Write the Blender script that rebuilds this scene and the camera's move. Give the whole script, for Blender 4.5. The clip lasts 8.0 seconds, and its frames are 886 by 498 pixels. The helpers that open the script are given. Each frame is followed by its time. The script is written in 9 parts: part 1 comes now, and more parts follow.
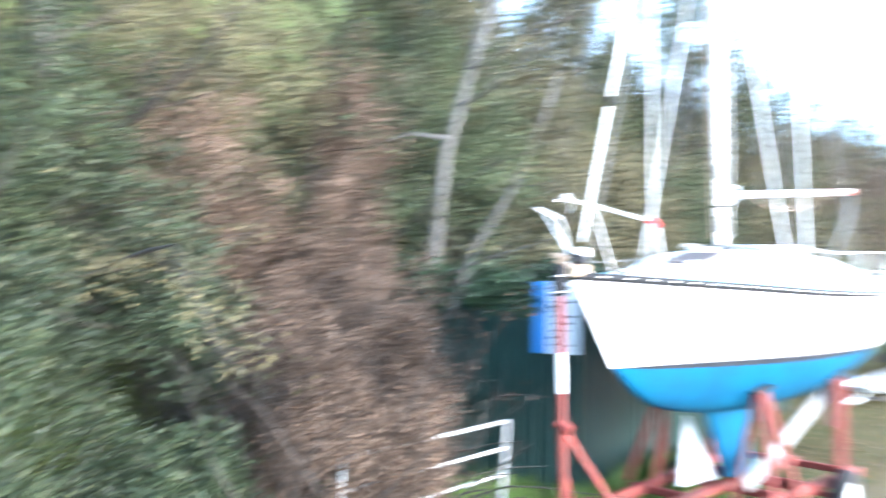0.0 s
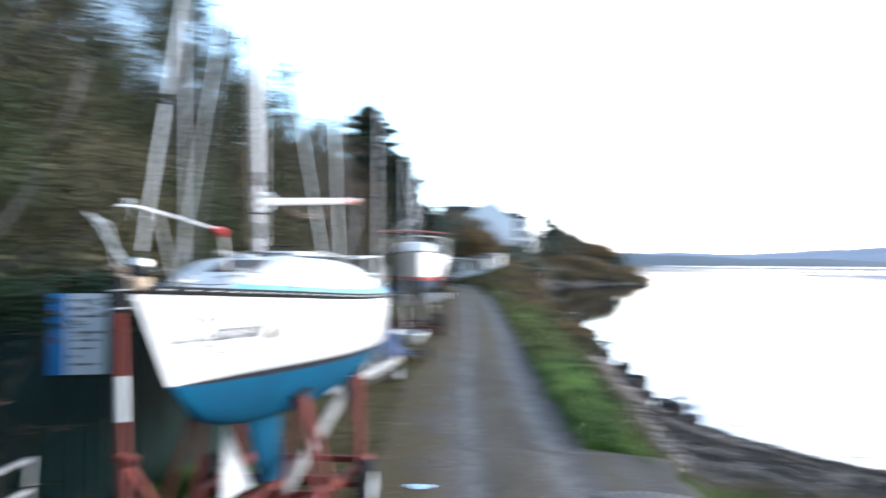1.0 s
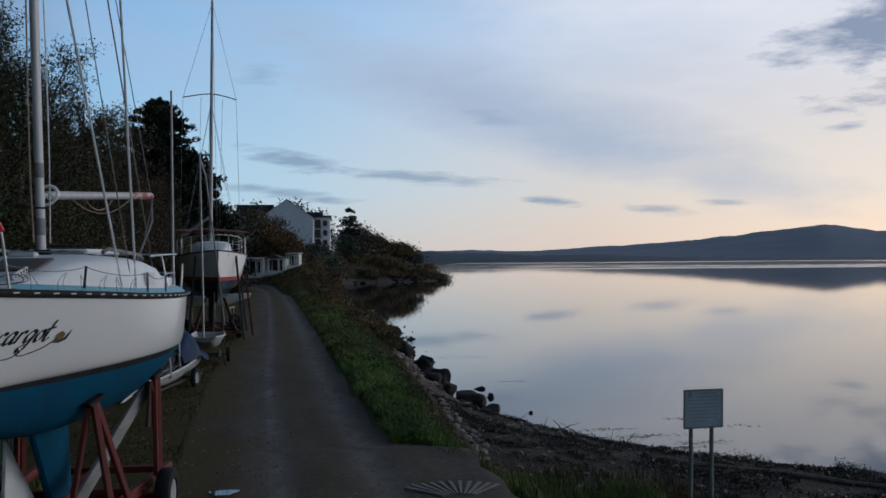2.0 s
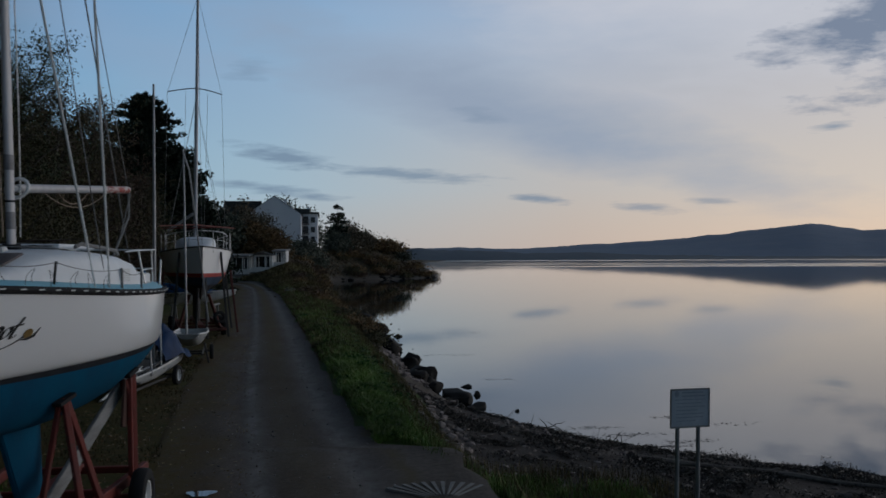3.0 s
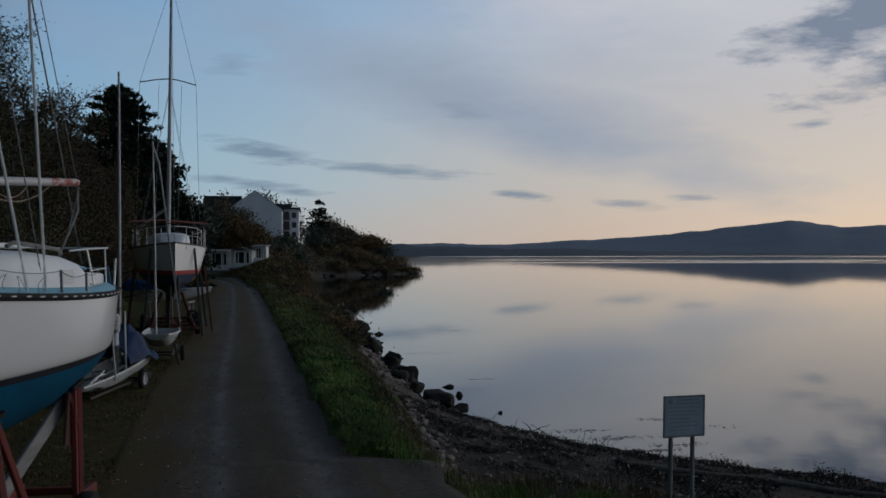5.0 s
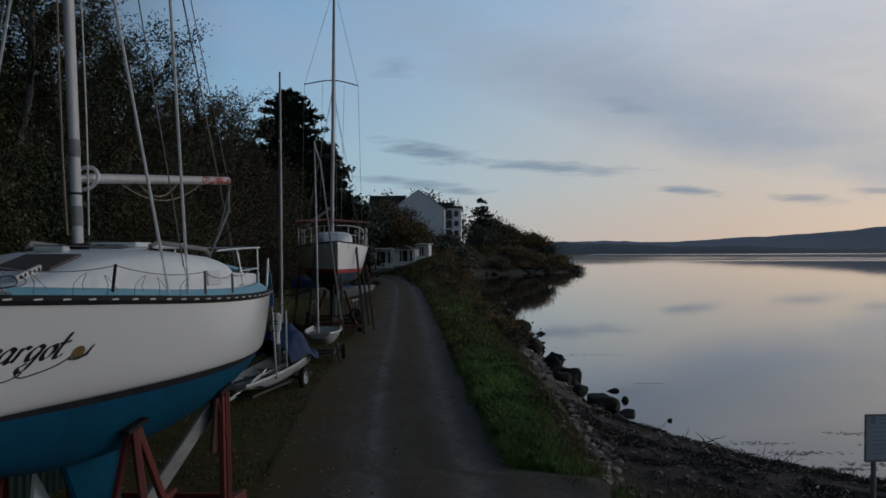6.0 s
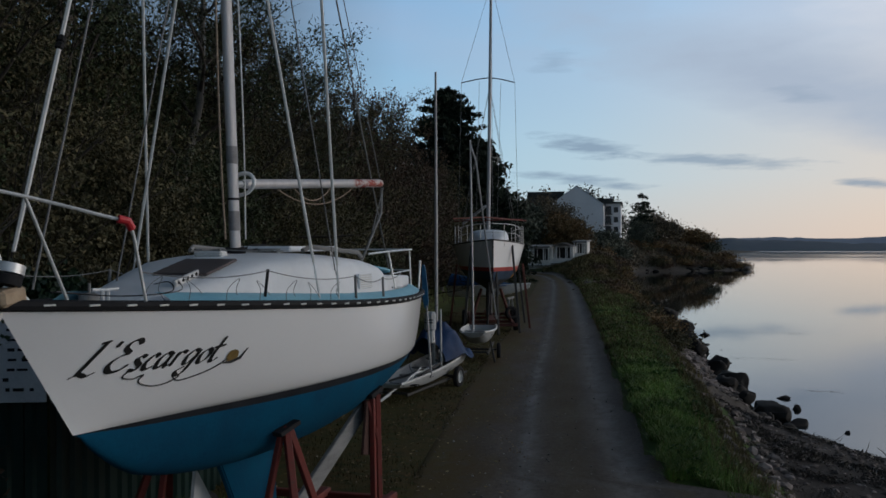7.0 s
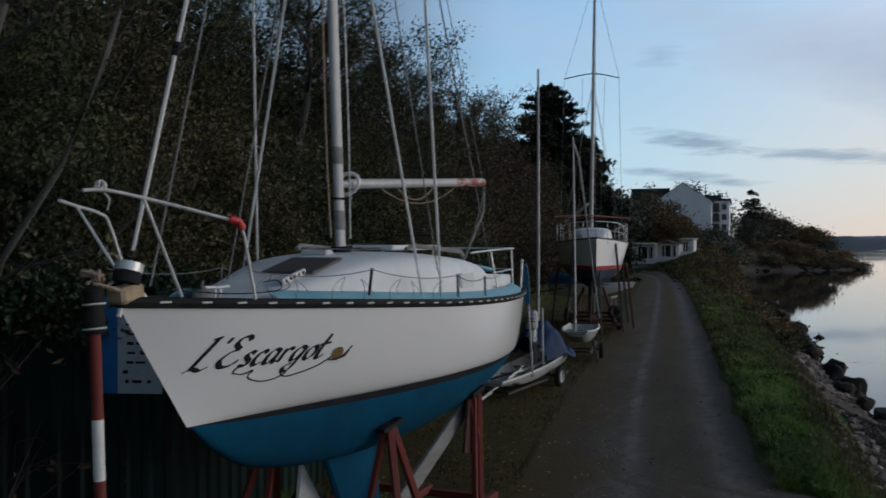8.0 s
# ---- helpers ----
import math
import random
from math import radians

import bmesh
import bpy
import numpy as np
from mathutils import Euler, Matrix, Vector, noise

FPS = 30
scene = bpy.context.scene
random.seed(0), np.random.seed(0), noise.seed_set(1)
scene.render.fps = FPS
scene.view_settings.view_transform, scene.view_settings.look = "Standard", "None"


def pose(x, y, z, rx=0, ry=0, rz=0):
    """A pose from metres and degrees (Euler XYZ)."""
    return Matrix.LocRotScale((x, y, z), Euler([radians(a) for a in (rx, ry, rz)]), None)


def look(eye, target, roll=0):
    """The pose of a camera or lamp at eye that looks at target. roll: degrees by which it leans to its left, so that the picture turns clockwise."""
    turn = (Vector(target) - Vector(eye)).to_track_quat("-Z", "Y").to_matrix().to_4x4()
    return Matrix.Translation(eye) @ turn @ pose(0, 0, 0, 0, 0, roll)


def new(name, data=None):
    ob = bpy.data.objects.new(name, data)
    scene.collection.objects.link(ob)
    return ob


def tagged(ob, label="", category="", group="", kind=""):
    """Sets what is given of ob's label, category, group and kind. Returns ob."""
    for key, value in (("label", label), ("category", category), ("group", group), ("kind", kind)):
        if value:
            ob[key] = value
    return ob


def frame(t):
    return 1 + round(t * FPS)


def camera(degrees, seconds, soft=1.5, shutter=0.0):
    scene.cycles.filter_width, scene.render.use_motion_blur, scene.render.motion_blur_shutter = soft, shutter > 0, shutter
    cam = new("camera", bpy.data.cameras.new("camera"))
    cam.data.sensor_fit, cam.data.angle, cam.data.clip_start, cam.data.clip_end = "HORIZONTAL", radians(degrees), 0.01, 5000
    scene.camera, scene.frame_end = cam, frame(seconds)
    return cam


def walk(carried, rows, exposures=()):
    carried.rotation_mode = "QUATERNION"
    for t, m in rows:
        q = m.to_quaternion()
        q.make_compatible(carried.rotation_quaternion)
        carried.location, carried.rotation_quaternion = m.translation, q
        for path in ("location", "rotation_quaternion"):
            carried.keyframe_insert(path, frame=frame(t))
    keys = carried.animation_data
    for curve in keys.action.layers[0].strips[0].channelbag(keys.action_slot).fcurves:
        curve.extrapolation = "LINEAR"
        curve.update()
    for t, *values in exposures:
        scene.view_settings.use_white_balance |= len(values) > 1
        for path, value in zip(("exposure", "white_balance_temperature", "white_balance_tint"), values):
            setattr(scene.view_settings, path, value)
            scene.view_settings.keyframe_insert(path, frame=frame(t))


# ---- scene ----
cam = camera(53.6, 8.0, soft=1.6, shutter=0.7)
PATH = [
    (0, look((1.093, -2.983, 2.957), (-0.236, -1.488, 2.973), 0.9)),
    (0.1, look((0.827, -3.171, 2.928), (-0.329, -1.539, 2.962), -0.1)),
    (0.2, look((0.687, -3.202, 2.917), (-0.289, -1.456, 2.951), 0.4)),
    (0.3, look((0.570, -3.230, 2.917), (-0.230, -1.398, 2.953), 0.5)),
    (0.4, look((0.534, -3.239, 2.925), (-0.132, -1.354, 2.964), -0.7)),
    (0.5, look((0.422, -3.255, 2.994), (-0.137, -1.335, 3.022), 0.4)),
    (0.6, look((0.362, -3.302, 2.997), (-0.134, -1.365, 3.026), -0.1)),
    (0.7, look((0.327, -3.289, 2.982), (-0.136, -1.343, 3.016), -0.5)),
    (0.8, look((0.230, -3.253, 2.988), (-0.210, -1.302, 3.021), -0.6)),
    (0.9, look((0.197, -3.183, 2.998), (-0.175, -1.218, 3.032), -0.7)),
    (1, look((0.040, -3.085, 3.043), (-0.183, -1.098, 3.069), 0.3)),
    (1.1, look((-0.062, -2.981, 3.047), (-0.100, -0.982, 3.069), -0.5)),
    (1.2, look((-0.080, -2.936, 3.042), (0.054, -0.941, 3.070), -0.2)),
    (1.3, look((-0.025, -3.036, 3.023), (0.172, -1.045, 3.052), -0.0)),
    (1.4, look((-0.044, -3.071, 3.009), (0.169, -1.082, 3.035), -0.5)),
    (1.5, look((-0.017, -3.057, 3.010), (0.201, -1.069, 3.037), -0.1)),
    (1.7, look((-0.044, -3.023, 2.992), (0.182, -1.036, 3.017), -0.6)),
    (2.8, look((0.000, -2.896, 2.993), (0.251, -0.912, 3.012), -0.1)),
    (3, look((0.043, -2.796, 2.985), (0.301, -0.812, 3.002), -0.3)),
    (3.5, look((0.108, -2.412, 3.005), (0.375, -0.430, 3.022), -0.3)),
    (4, look((0.155, -2.267, 3.023), (0.427, -0.285, 3.036), -0.4)),
    (4.2, look((0.170, -2.226, 3.041), (0.445, -0.245, 3.055), -0.2)),
    (5.3, look((0.228, -1.633, 3.035), (0.528, 0.345, 3.038), -0.2)),
    (5.4, look((0.243, -1.535, 3.036), (0.504, 0.449, 3.038), -0.2)),
    (5.47, look((0.253, -1.466, 3.037), (0.499, 0.520, 3.038), -0.3)),
    (5.5, look((0.258, -1.436, 3.037), (0.502, 0.550, 3.038), -0.3)),
    (5.53, look((0.272, -1.403, 3.039), (0.511, 0.583, 3.040), -0.3)),
    (5.6, look((0.305, -1.327, 3.043), (0.453, 0.667, 3.046), -0.2)),
    (5.7, look((0.285, -1.232, 3.047), (0.303, 0.768, 3.048), -0.3)),
    (5.8, look((0.340, -1.129, 3.062), (0.287, 0.871, 3.064), -0.0)),
    (5.9, look((0.325, -1.059, 3.058), (0.260, 0.940, 3.061), -0.1)),
    (6, look((0.298, -1.006, 3.048), (0.228, 0.993, 3.052), -0.3)),
    (6.2, look((0.372, -0.910, 3.062), (0.286, 1.089, 3.066), -0.1)),
    (6.4, look((0.330, -0.868, 3.080), (0.216, 1.129, 3.080), -0.4)),
    (6.46, look((0.332, -0.847, 3.085), (0.152, 1.145, 3.085), -0.2)),
    (6.5, look((0.332, -0.844, 3.086), (0.143, 1.147, 3.086), -0.2)),
    (6.54, look((0.331, -0.838, 3.088), (0.120, 1.150, 3.088), -0.2)),
    (6.7, look((0.322, -0.793, 3.107), (-0.045, 1.173, 3.107), -0.2)),
    (6.8, look((0.320, -0.773, 3.119), (-0.092, 1.184, 3.116), -0.0)),
    (7, look((0.339, -0.758, 3.127), (-0.087, 1.196, 3.123), -0.1)),
    (7.3, look((0.342, -0.716, 3.146), (-0.104, 1.234, 3.139), 0.2)),
    (7.46, look((0.328, -0.723, 3.135), (-0.171, 1.214, 3.128), 0.0)),
    (7.5, look((0.326, -0.724, 3.133), (-0.180, 1.211, 3.127), -0.0)),
    (7.54, look((0.330, -0.728, 3.131), (-0.186, 1.204, 3.125), -0.0)),
    (7.7, look((0.358, -0.757, 3.118), (-0.228, 1.155, 3.114), -0.4)),
    (8, look((0.325, -0.742, 3.145), (-0.323, 1.150, 3.135), 0.1)),
]
EXPOSURES = [(0.0, 5.25, 6050, 10), (0.3, 5.05, 6100, 10), (0.6, 4.55, 6200, 10), (0.9, 3.65, 6250, 10), (1.1, 2.9, 6250, 10), (1.3, 2.1, 6250, 10), (1.5, 1.35, 6100, 10), (1.7, 0.85, 6150, 10), (2.8, -0.1, 6250, 10),
             (4.0, -0.1, 6300, 10), (5.5, -0.1, 6500, 10), (6.5, 0.15, 6550, 10), (8.0, 0.5, 6600, 10)]
walk(cam, PATH, EXPOSURES)

# ---- world: dusk sky, the sun just gone behind thin cloud over the water ----
SUN_AZ, SUN_EL = radians(66), radians(4.0)
world = bpy.data.worlds.new("dusk_sky")
scene.world = world
world.use_nodes = True
wn, wl = world.node_tree.nodes, world.node_tree.links
wn.clear()


def wnode(kind, **values):
    n = wn.new(kind)
    for key, value in values.items():
        n.inputs[key].default_value = value
    return n


w_out = wn.new("ShaderNodeOutputWorld")
w_bg = wn.new("ShaderNodeBackground")
w_sky = wn.new("ShaderNodeTexSky")
w_sky.sky_type = "NISHITA"
w_sky.sun_disc = False
w_sky.sun_elevation = SUN_EL
w_sky.sun_rotation = SUN_AZ
w_sky.altitude = 10
w_sky.air_density = 1.0
w_sky.dust_density = 2.0
w_sky.ozone_density = 2.0
w_co = wn.new("ShaderNodeTexCoord")
w_sep = wn.new("ShaderNodeSeparateXYZ")
wl.new(w_co.outputs["Generated"], w_sep.inputs[0])


def wmath(op, a, b=None):
    n = wn.new("ShaderNodeMath")
    n.operation = op
    for i, v in enumerate((a, b)):
        if v is None:
            continue
        if isinstance(v, (int, float)):
            n.inputs[i].default_value = v
        else:
            wl.new(v, n.inputs[i])
    return n.outputs[0]


def wramp(fac, stops):
    n = wn.new("ShaderNodeValToRGB")
    while len(n.color_ramp.elements) < len(stops):
        n.color_ramp.elements.new(0.5)
    for e, (p, c) in zip(n.color_ramp.elements, stops):
        e.position, e.color = p, (*c, 1)
    wl.new(fac, n.inputs[0])
    return n.outputs[0]


def wmix(fac, a, b, blend="MIX"):
    n = wn.new("ShaderNodeMix")
    n.data_type, n.blend_type = "RGBA", blend
    for i, v in ((0, fac), (6, a), (7, b)):
        if isinstance(v, (int, float)):
            n.inputs[i].default_value = v
        elif isinstance(v, tuple):
            n.inputs[i].default_value = (*v, 1)
        else:
            wl.new(v, n.inputs[i])
    return n.outputs[2]


sx, sy, sz = w_sep.outputs
up = wmath("MAXIMUM", sz, 0.0)
flat = wmath("ADD", up, 0.13)
w_vec = wn.new("ShaderNodeCombineXYZ")
wl.new(wmath("DIVIDE", sx, flat), w_vec.inputs[0])
wl.new(wmath("DIVIDE", sy, flat), w_vec.inputs[1])
# a slow warp, so that no cloud edge is straight
az = wmath("MULTIPLY", wmath("ARCTAN2", sx, sy), 180 / math.pi)
el = wmath("MULTIPLY", wmath("ARCSINE", sz), 180 / math.pi)
w_ae = wn.new("ShaderNodeCombineXYZ")
wl.new(wmath("MULTIPLY", az, 0.10), w_ae.inputs[0])
wl.new(wmath("MULTIPLY", el, 0.34), w_ae.inputs[1])
wisps = wnode("ShaderNodeTexNoise", Scale=1.6, Detail=8.0, Roughness=0.62)
wl.new(w_ae.outputs[0], wisps.inputs["Vector"])
drift = wnode("ShaderNodeTexNoise", Scale=0.55, Detail=3.0, Roughness=0.5)
wl.new(w_ae.outputs[0], drift.inputs["Vector"])
ragged = wmath("ADD", wmath("MULTIPLY", wmath("SUBTRACT", wisps.outputs["Fac"], 0.5), 2.8), wmath("MULTIPLY", wmath("SUBTRACT", drift.outputs["Fac"], 0.5), 1.2))
billow = wmath("ADD", wmath("MULTIPLY", wmath("SUBTRACT", wisps.outputs["Fac"], 0.5), 0.9), wmath("MULTIPLY", wmath("SUBTRACT", drift.outputs["Fac"], 0.5), 1.5))
# finer raggedness for the low streaks, drawn out along them
w_fine = wn.new("ShaderNodeCombineXYZ")
wl.new(wmath("MULTIPLY", az, 0.22), w_fine.inputs[0])
wl.new(wmath("MULTIPLY", el, 1.5), w_fine.inputs[1])
shred = wnode("ShaderNodeTexNoise", Scale=1.5, Detail=7.0, Roughness=0.6)
wl.new(w_fine.outputs[0], shred.inputs["Vector"])
tattered = wmath("MULTIPLY", wmath("SUBTRACT", shred.outputs["Fac"], 0.5), 2.2)
# high thin veil over the whole dome
w_map = wn.new("ShaderNodeMapping")
w_map.inputs["Rotation"].default_value = (0, 0, radians(28))
w_map.inputs["Scale"].default_value = (0.55, 1.35, 1)
w_map.inputs["Location"].default_value = (0.3, 1.1, 0)
wl.new(w_vec.outputs[0], w_map.inputs[0])
veil = wnode("ShaderNodeTexNoise", Scale=0.75, Detail=6.0, Roughness=0.52)
wl.new(w_map.outputs[0], veil.inputs["Vector"])


def cloud(a0, e0, length, thick, tilt, soft=0.6, edge=None):
    """How thick a long cloud lies in a direction; its middle, half length, half thickness and tilt in degrees."""
    c, s = math.cos(radians(tilt)), math.sin(radians(tilt))
    da, de = wmath("SUBTRACT", az, a0), wmath("SUBTRACT", el, e0)
    p = wmath("DIVIDE", wmath("ADD", wmath("MULTIPLY", da, c), wmath("MULTIPLY", de, s)), length)
    q = wmath("DIVIDE", wmath("SUBTRACT", wmath("MULTIPLY", de, c), wmath("MULTIPLY", da, s)), thick)
    d = wmath("ADD", wmath("MULTIPLY", p, p), wmath("MULTIPLY", q, q))
    d = wmath("ADD", wmath("POWER", d, 0.5), edge or ragged)
    return wramp(d, [(max(0.0, 0.95 - soft), (1, 1, 1)), (1.0, (0, 0, 0))])


# how far a direction lies towards the sunset
glow = wmath("ADD", wmath("MULTIPLY", sx, math.sin(SUN_AZ)), wmath("MULTIPLY", sy, math.cos(SUN_AZ)))
clear_low = wramp(glow, [(0.0, (0.28, 0.35, 0.43)), (0.15, (0.37, 0.54, 0.63)), (0.35, (0.45, 0.55, 0.60)), (0.64, (0.66, 0.56, 0.48)), (0.92, (0.84, 0.67, 0.54)), (1.0, (0.90, 0.70, 0.54))])
clear_high = wramp(glow, [(0.0, (0.12, 0.19, 0.28)), (0.15, (0.20, 0.40, 0.64)), (0.35, (0.28, 0.46, 0.67)), (0.64, (0.46, 0.52, 0.64)), (0.92, (0.58, 0.55, 0.57)), (1.0, (0.62, 0.57, 0.56))])
veil_col = wramp(glow, [(0.0, (0.10, 0.13, 0.18)), (0.15, (0.28, 0.37, 0.52)), (0.35, (0.36, 0.43, 0.56)), (0.64, (0.54, 0.52, 0.59)), (0.92, (0.76, 0.65, 0.62)), (1.0, (0.82, 0.67, 0.60))])
dusk_col = wramp(glow, [(0.0, (0.16, 0.17, 0.19)), (0.15, (0.46, 0.49, 0.52)), (0.35, (0.50, 0.48, 0.47)), (0.64, (0.68, 0.52, 0.43)), (0.92, (1.0, 0.70, 0.48)), (1.0, (0.90, 0.62, 0.40))])
rise = wramp(up, [(0.0, (0, 0, 0)), (0.10, (0.25, 0.25, 0.25)), (0.28, (1, 1, 1))])
clear = wmix(rise, clear_low, clear_high)
clear = wmix(wramp(up, [(0.0, (1, 1, 1)), (0.075, (0, 0, 0))]), clear, dusk_col)
veil_fac = wramp(veil.outputs["Fac"], [(0.38, (0, 0, 0)), (0.62, (1, 1, 1))])
veil_fac = wmath("MULTIPLY", veil_fac, wramp(up, [(0.10, (0, 0, 0)), (0.26, (0.5, 0.5, 0.5))]))
sky_b = wmix(veil_fac, clear, veil_col)
# the pale bank overhead and the lavender bank below it
sky_b = wmix(wmath("MULTIPLY", cloud(24, 16.5, 26, 6.5, -14, 0.9, billow), 0.80), sky_b, (0.72, 0.68, 0.70))
sky_b = wmix(wmath("MULTIPLY", cloud(11, 9.4, 23, 3.3, -17, 0.9, billow), 0.85), sky_b, (0.34, 0.39, 0.49))
sky_b = wmix(wmath("MULTIPLY", cloud(-14, 13.5, 12, 2.6, -14, 0.9, billow), 0.3), sky_b, (0.36, 0.42, 0.55))
# low dark streaks
STREAKS = [(-3.0, 6.4, 3.8, 0.75, -10, 0.8), (5.0, 5.35, 6.5, 0.50, -4.5, 0.7), (-3.6, 4.35, 5.4, 0.42, -7, 0.75), (13.8, 3.7, 2.3, 0.36, -7, 0.75), (20.8, 3.0, 2.9, 0.36, -5, 0.6), (24.3, 3.4, 1.9, 0.25, -2, 0.5),
           (9.9, 9.1, 1.9, 0.7, -8, 0.3), (-5.0, 11.8, 1.8, 0.8, 10, 0.35), (31.5, 7.6, 1.6, 0.32, 6, 0.7)]
for a0, e0, ln, th, tilt, amount in STREAKS:
    sky_b = wmix(wmath("MULTIPLY", cloud(a0, e0, ln, th, tilt, 0.75, tattered), amount), sky_b, (0.19, 0.26, 0.36))
# the darker clouds over the sunset side
for a0, e0, ln, th, tilt in ((36, 13.6, 8.5, 2.3, 9), (37, 10.0, 7.0, 2.1, 5), (52, 15.5, 12, 2.6, 3)):
    sky_b = wmix(wmath("MULTIPLY", cloud(a0, e0, ln, th, tilt, 0.5), 0.95), sky_b, (0.20, 0.24, 0.33))
sky_b = wmix(1.0, sky_b, wramp(up, [(0.27, (0.95, 1.0, 1.02)), (0.58, (0.17, 0.174, 0.183))]), "MULTIPLY")
# the clear air between is the physical sky
w_scaled = wmix(1.0, w_sky.outputs[0], (0.10, 0.10, 0.10), "MULTIPLY")
sky_c = wmix(0.9, w_scaled, sky_b)
wl.new(sky_c, w_bg.inputs["Color"])
w_bg.inputs["Strength"].default_value = 1.0
wl.new(w_bg.outputs[0], w_out.inputs[0])

sun_data = bpy.data.lights.new("sun", "SUN")
sun_data.energy, sun_data.angle, sun_data.color = 0.68, radians(40), (0.94, 0.97, 1.0)
sun = new("sun", sun_data)
sun.matrix_world = look((0, 0, 0), (-math.sin(SUN_AZ + 0.15) * 10, -math.cos(SUN_AZ + 0.15) * 10, -10 * math.tan(radians(9))))

# ---- materials ----


def material(name, build):
    m = bpy.data.materials.new(name)
    m.use_nodes = True
    nt = m.node_tree
    nt.nodes.clear()
    out = nt.nodes.new("ShaderNodeOutputMaterial")
    bsdf = nt.nodes.new("ShaderNodeBsdfPrincipled")
    nt.links.new(bsdf.outputs[0], out.inputs[0])
    build(nt, bsdf)
    return m


def link(nt, a, b):
    nt.links.new(a, b)


def tex_noise(nt, scale, detail=5.0, rough=0.55, stretch=(1, 1, 1), coord="Object"):
    co = nt.nodes.new("ShaderNodeTexCoord")
    mp = nt.nodes.new("ShaderNodeMapping")
    mp.inputs["Scale"].default_value = stretch
    link(nt, co.outputs[coord], mp.inputs[0])
    n = nt.nodes.new("ShaderNodeTexNoise")
    n.inputs["Scale"].default_value, n.inputs["Detail"].default_value, n.inputs["Roughness"].default_value = scale, detail, rough
    link(nt, mp.outputs[0], n.inputs["Vector"])
    return n.outputs["Fac"]


def ramp(nt, fac, stops):
    n = nt.nodes.new("ShaderNodeValToRGB")
    while len(n.color_ramp.elements) < len(stops):
        n.color_ramp.elements.new(0.5)
    for e, (p, c) in zip(n.color_ramp.elements, stops):
        e.position = p
        e.color = (*c, 1) if isinstance(c, tuple) else (c, c, c, 1)
    link(nt, fac, n.inputs[0])
    return n.outputs[0]


def mix(nt, fac, a, b, blend="MIX"):
    n = nt.nodes.new("ShaderNodeMix")
    n.data_type, n.blend_type = "RGBA", blend
    for i, v in ((0, fac), (6, a), (7, b)):
        if isinstance(v, (int, float)):
            n.inputs[i].default_value = v
        elif isinstance(v, tuple):
            n.inputs[i].default_value = (*v, 1)
        else:
            link(nt, v, n.inputs[i])
    return n.outputs[2]


def bump(nt, bsdf, height, strength, distance):
    n = nt.nodes.new("ShaderNodeBump")
    n.inputs["Strength"].default_value, n.inputs["Distance"].default_value = strength, distance
    link(nt, height, n.inputs["Height"])
    link(nt, n.outputs[0], bsdf.inputs["Normal"])


def worn(name, dark, light, scale, rough=0.6, metal=0.0, stain=None, stain_at=0.62, grain=40.0, relief=0.3, stretch=(1, 1, 1), coat=0.0, vary=0.0, speckle=0.35, spec=0.5, polish=0.12):
    """A painted, weathered or natural surface: two tones at one scale, grain at another, stains with a shape of their own."""
    def build(nt, b):
        big = tex_noise(nt, scale, 6.0, 0.6, stretch)
        fine = tex_noise(nt, grain, 4.0, 0.6, stretch)
        col = mix(nt, ramp(nt, big, [(0.3, 0.0), (0.7, 1.0)]), dark, light)
        col = mix(nt, speckle, col, ramp(nt, fine, [(0.25, 0.55), (0.75, 1.0)]), "MULTIPLY")
        if stain:
            spot = tex_noise(nt, scale * 2.7, 8.0, 0.65, stretch)
            col = mix(nt, ramp(nt, spot, [(stain_at, 0.0), (stain_at + 0.10, 0.85)]), col, stain)
        if vary:
            info = nt.nodes.new("ShaderNodeObjectInfo")
            col = mix(nt, 1.0, col, ramp(nt, info.outputs["Random"], [(0.0, 1.0 - vary), (1.0, 1.0 + vary * 0.4)]), "MULTIPLY")
        link(nt, col, b.inputs["Base Color"])
        b.inputs["Metallic"].default_value = metal
        link(nt, ramp(nt, big, [(0.2, max(0.05, rough - polish)), (0.8, min(1.0, rough + polish))]), b.inputs["Roughness"])
        b.inputs["Coat Weight"].default_value = coat
        b.inputs["Specular IOR Level"].default_value = spec
        bump(nt, b, fine, relief, 0.01)
    return material(name, build)


M_GEL = worn("white_gelcoat", (0.835, 0.835, 0.84), (0.855, 0.855, 0.86), 0.8, rough=0.24, relief=0.01, stretch=(1, 1, 2.2), coat=0.45, speckle=0.06, polish=0.02)
M_DECK = worn("weathered_white_deck", (0.70, 0.72, 0.74), (0.84, 0.86, 0.88), 2.2, rough=0.5, stain=(0.42, 0.43, 0.42), stain_at=0.68, relief=0.06, speckle=0.12)
M_BLUE = worn("blue_bottom_paint", (0.001, 0.046, 0.098), (0.001, 0.082, 0.156), 1.8, rough=0.85, stain=(0.002, 0.036, 0.090), relief=0.2, spec=0.12)
M_LTBLUE = worn("faded_light_blue_paint", (0.16, 0.42, 0.55), (0.28, 0.58, 0.68), 2.5, rough=0.5, relief=0.1)
M_BOOT = worn("dark_boot_stripe", (0.010, 0.012, 0.016), (0.024, 0.027, 0.032), 3.0, rough=0.85, spec=0.1)
M_BLACK = worn("black_rubber", (0.010, 0.010, 0.011), (0.024, 0.024, 0.026), 4.0, rough=0.75, spec=0.2)
M_ALU = worn("oxidised_aluminium", (0.44, 0.43, 0.44), (0.60, 0.59, 0.60), 2.0, rough=0.55, metal=0.25, stain=(0.35, 0.34, 0.33), relief=0.05, stretch=(4, 4, 0.6))
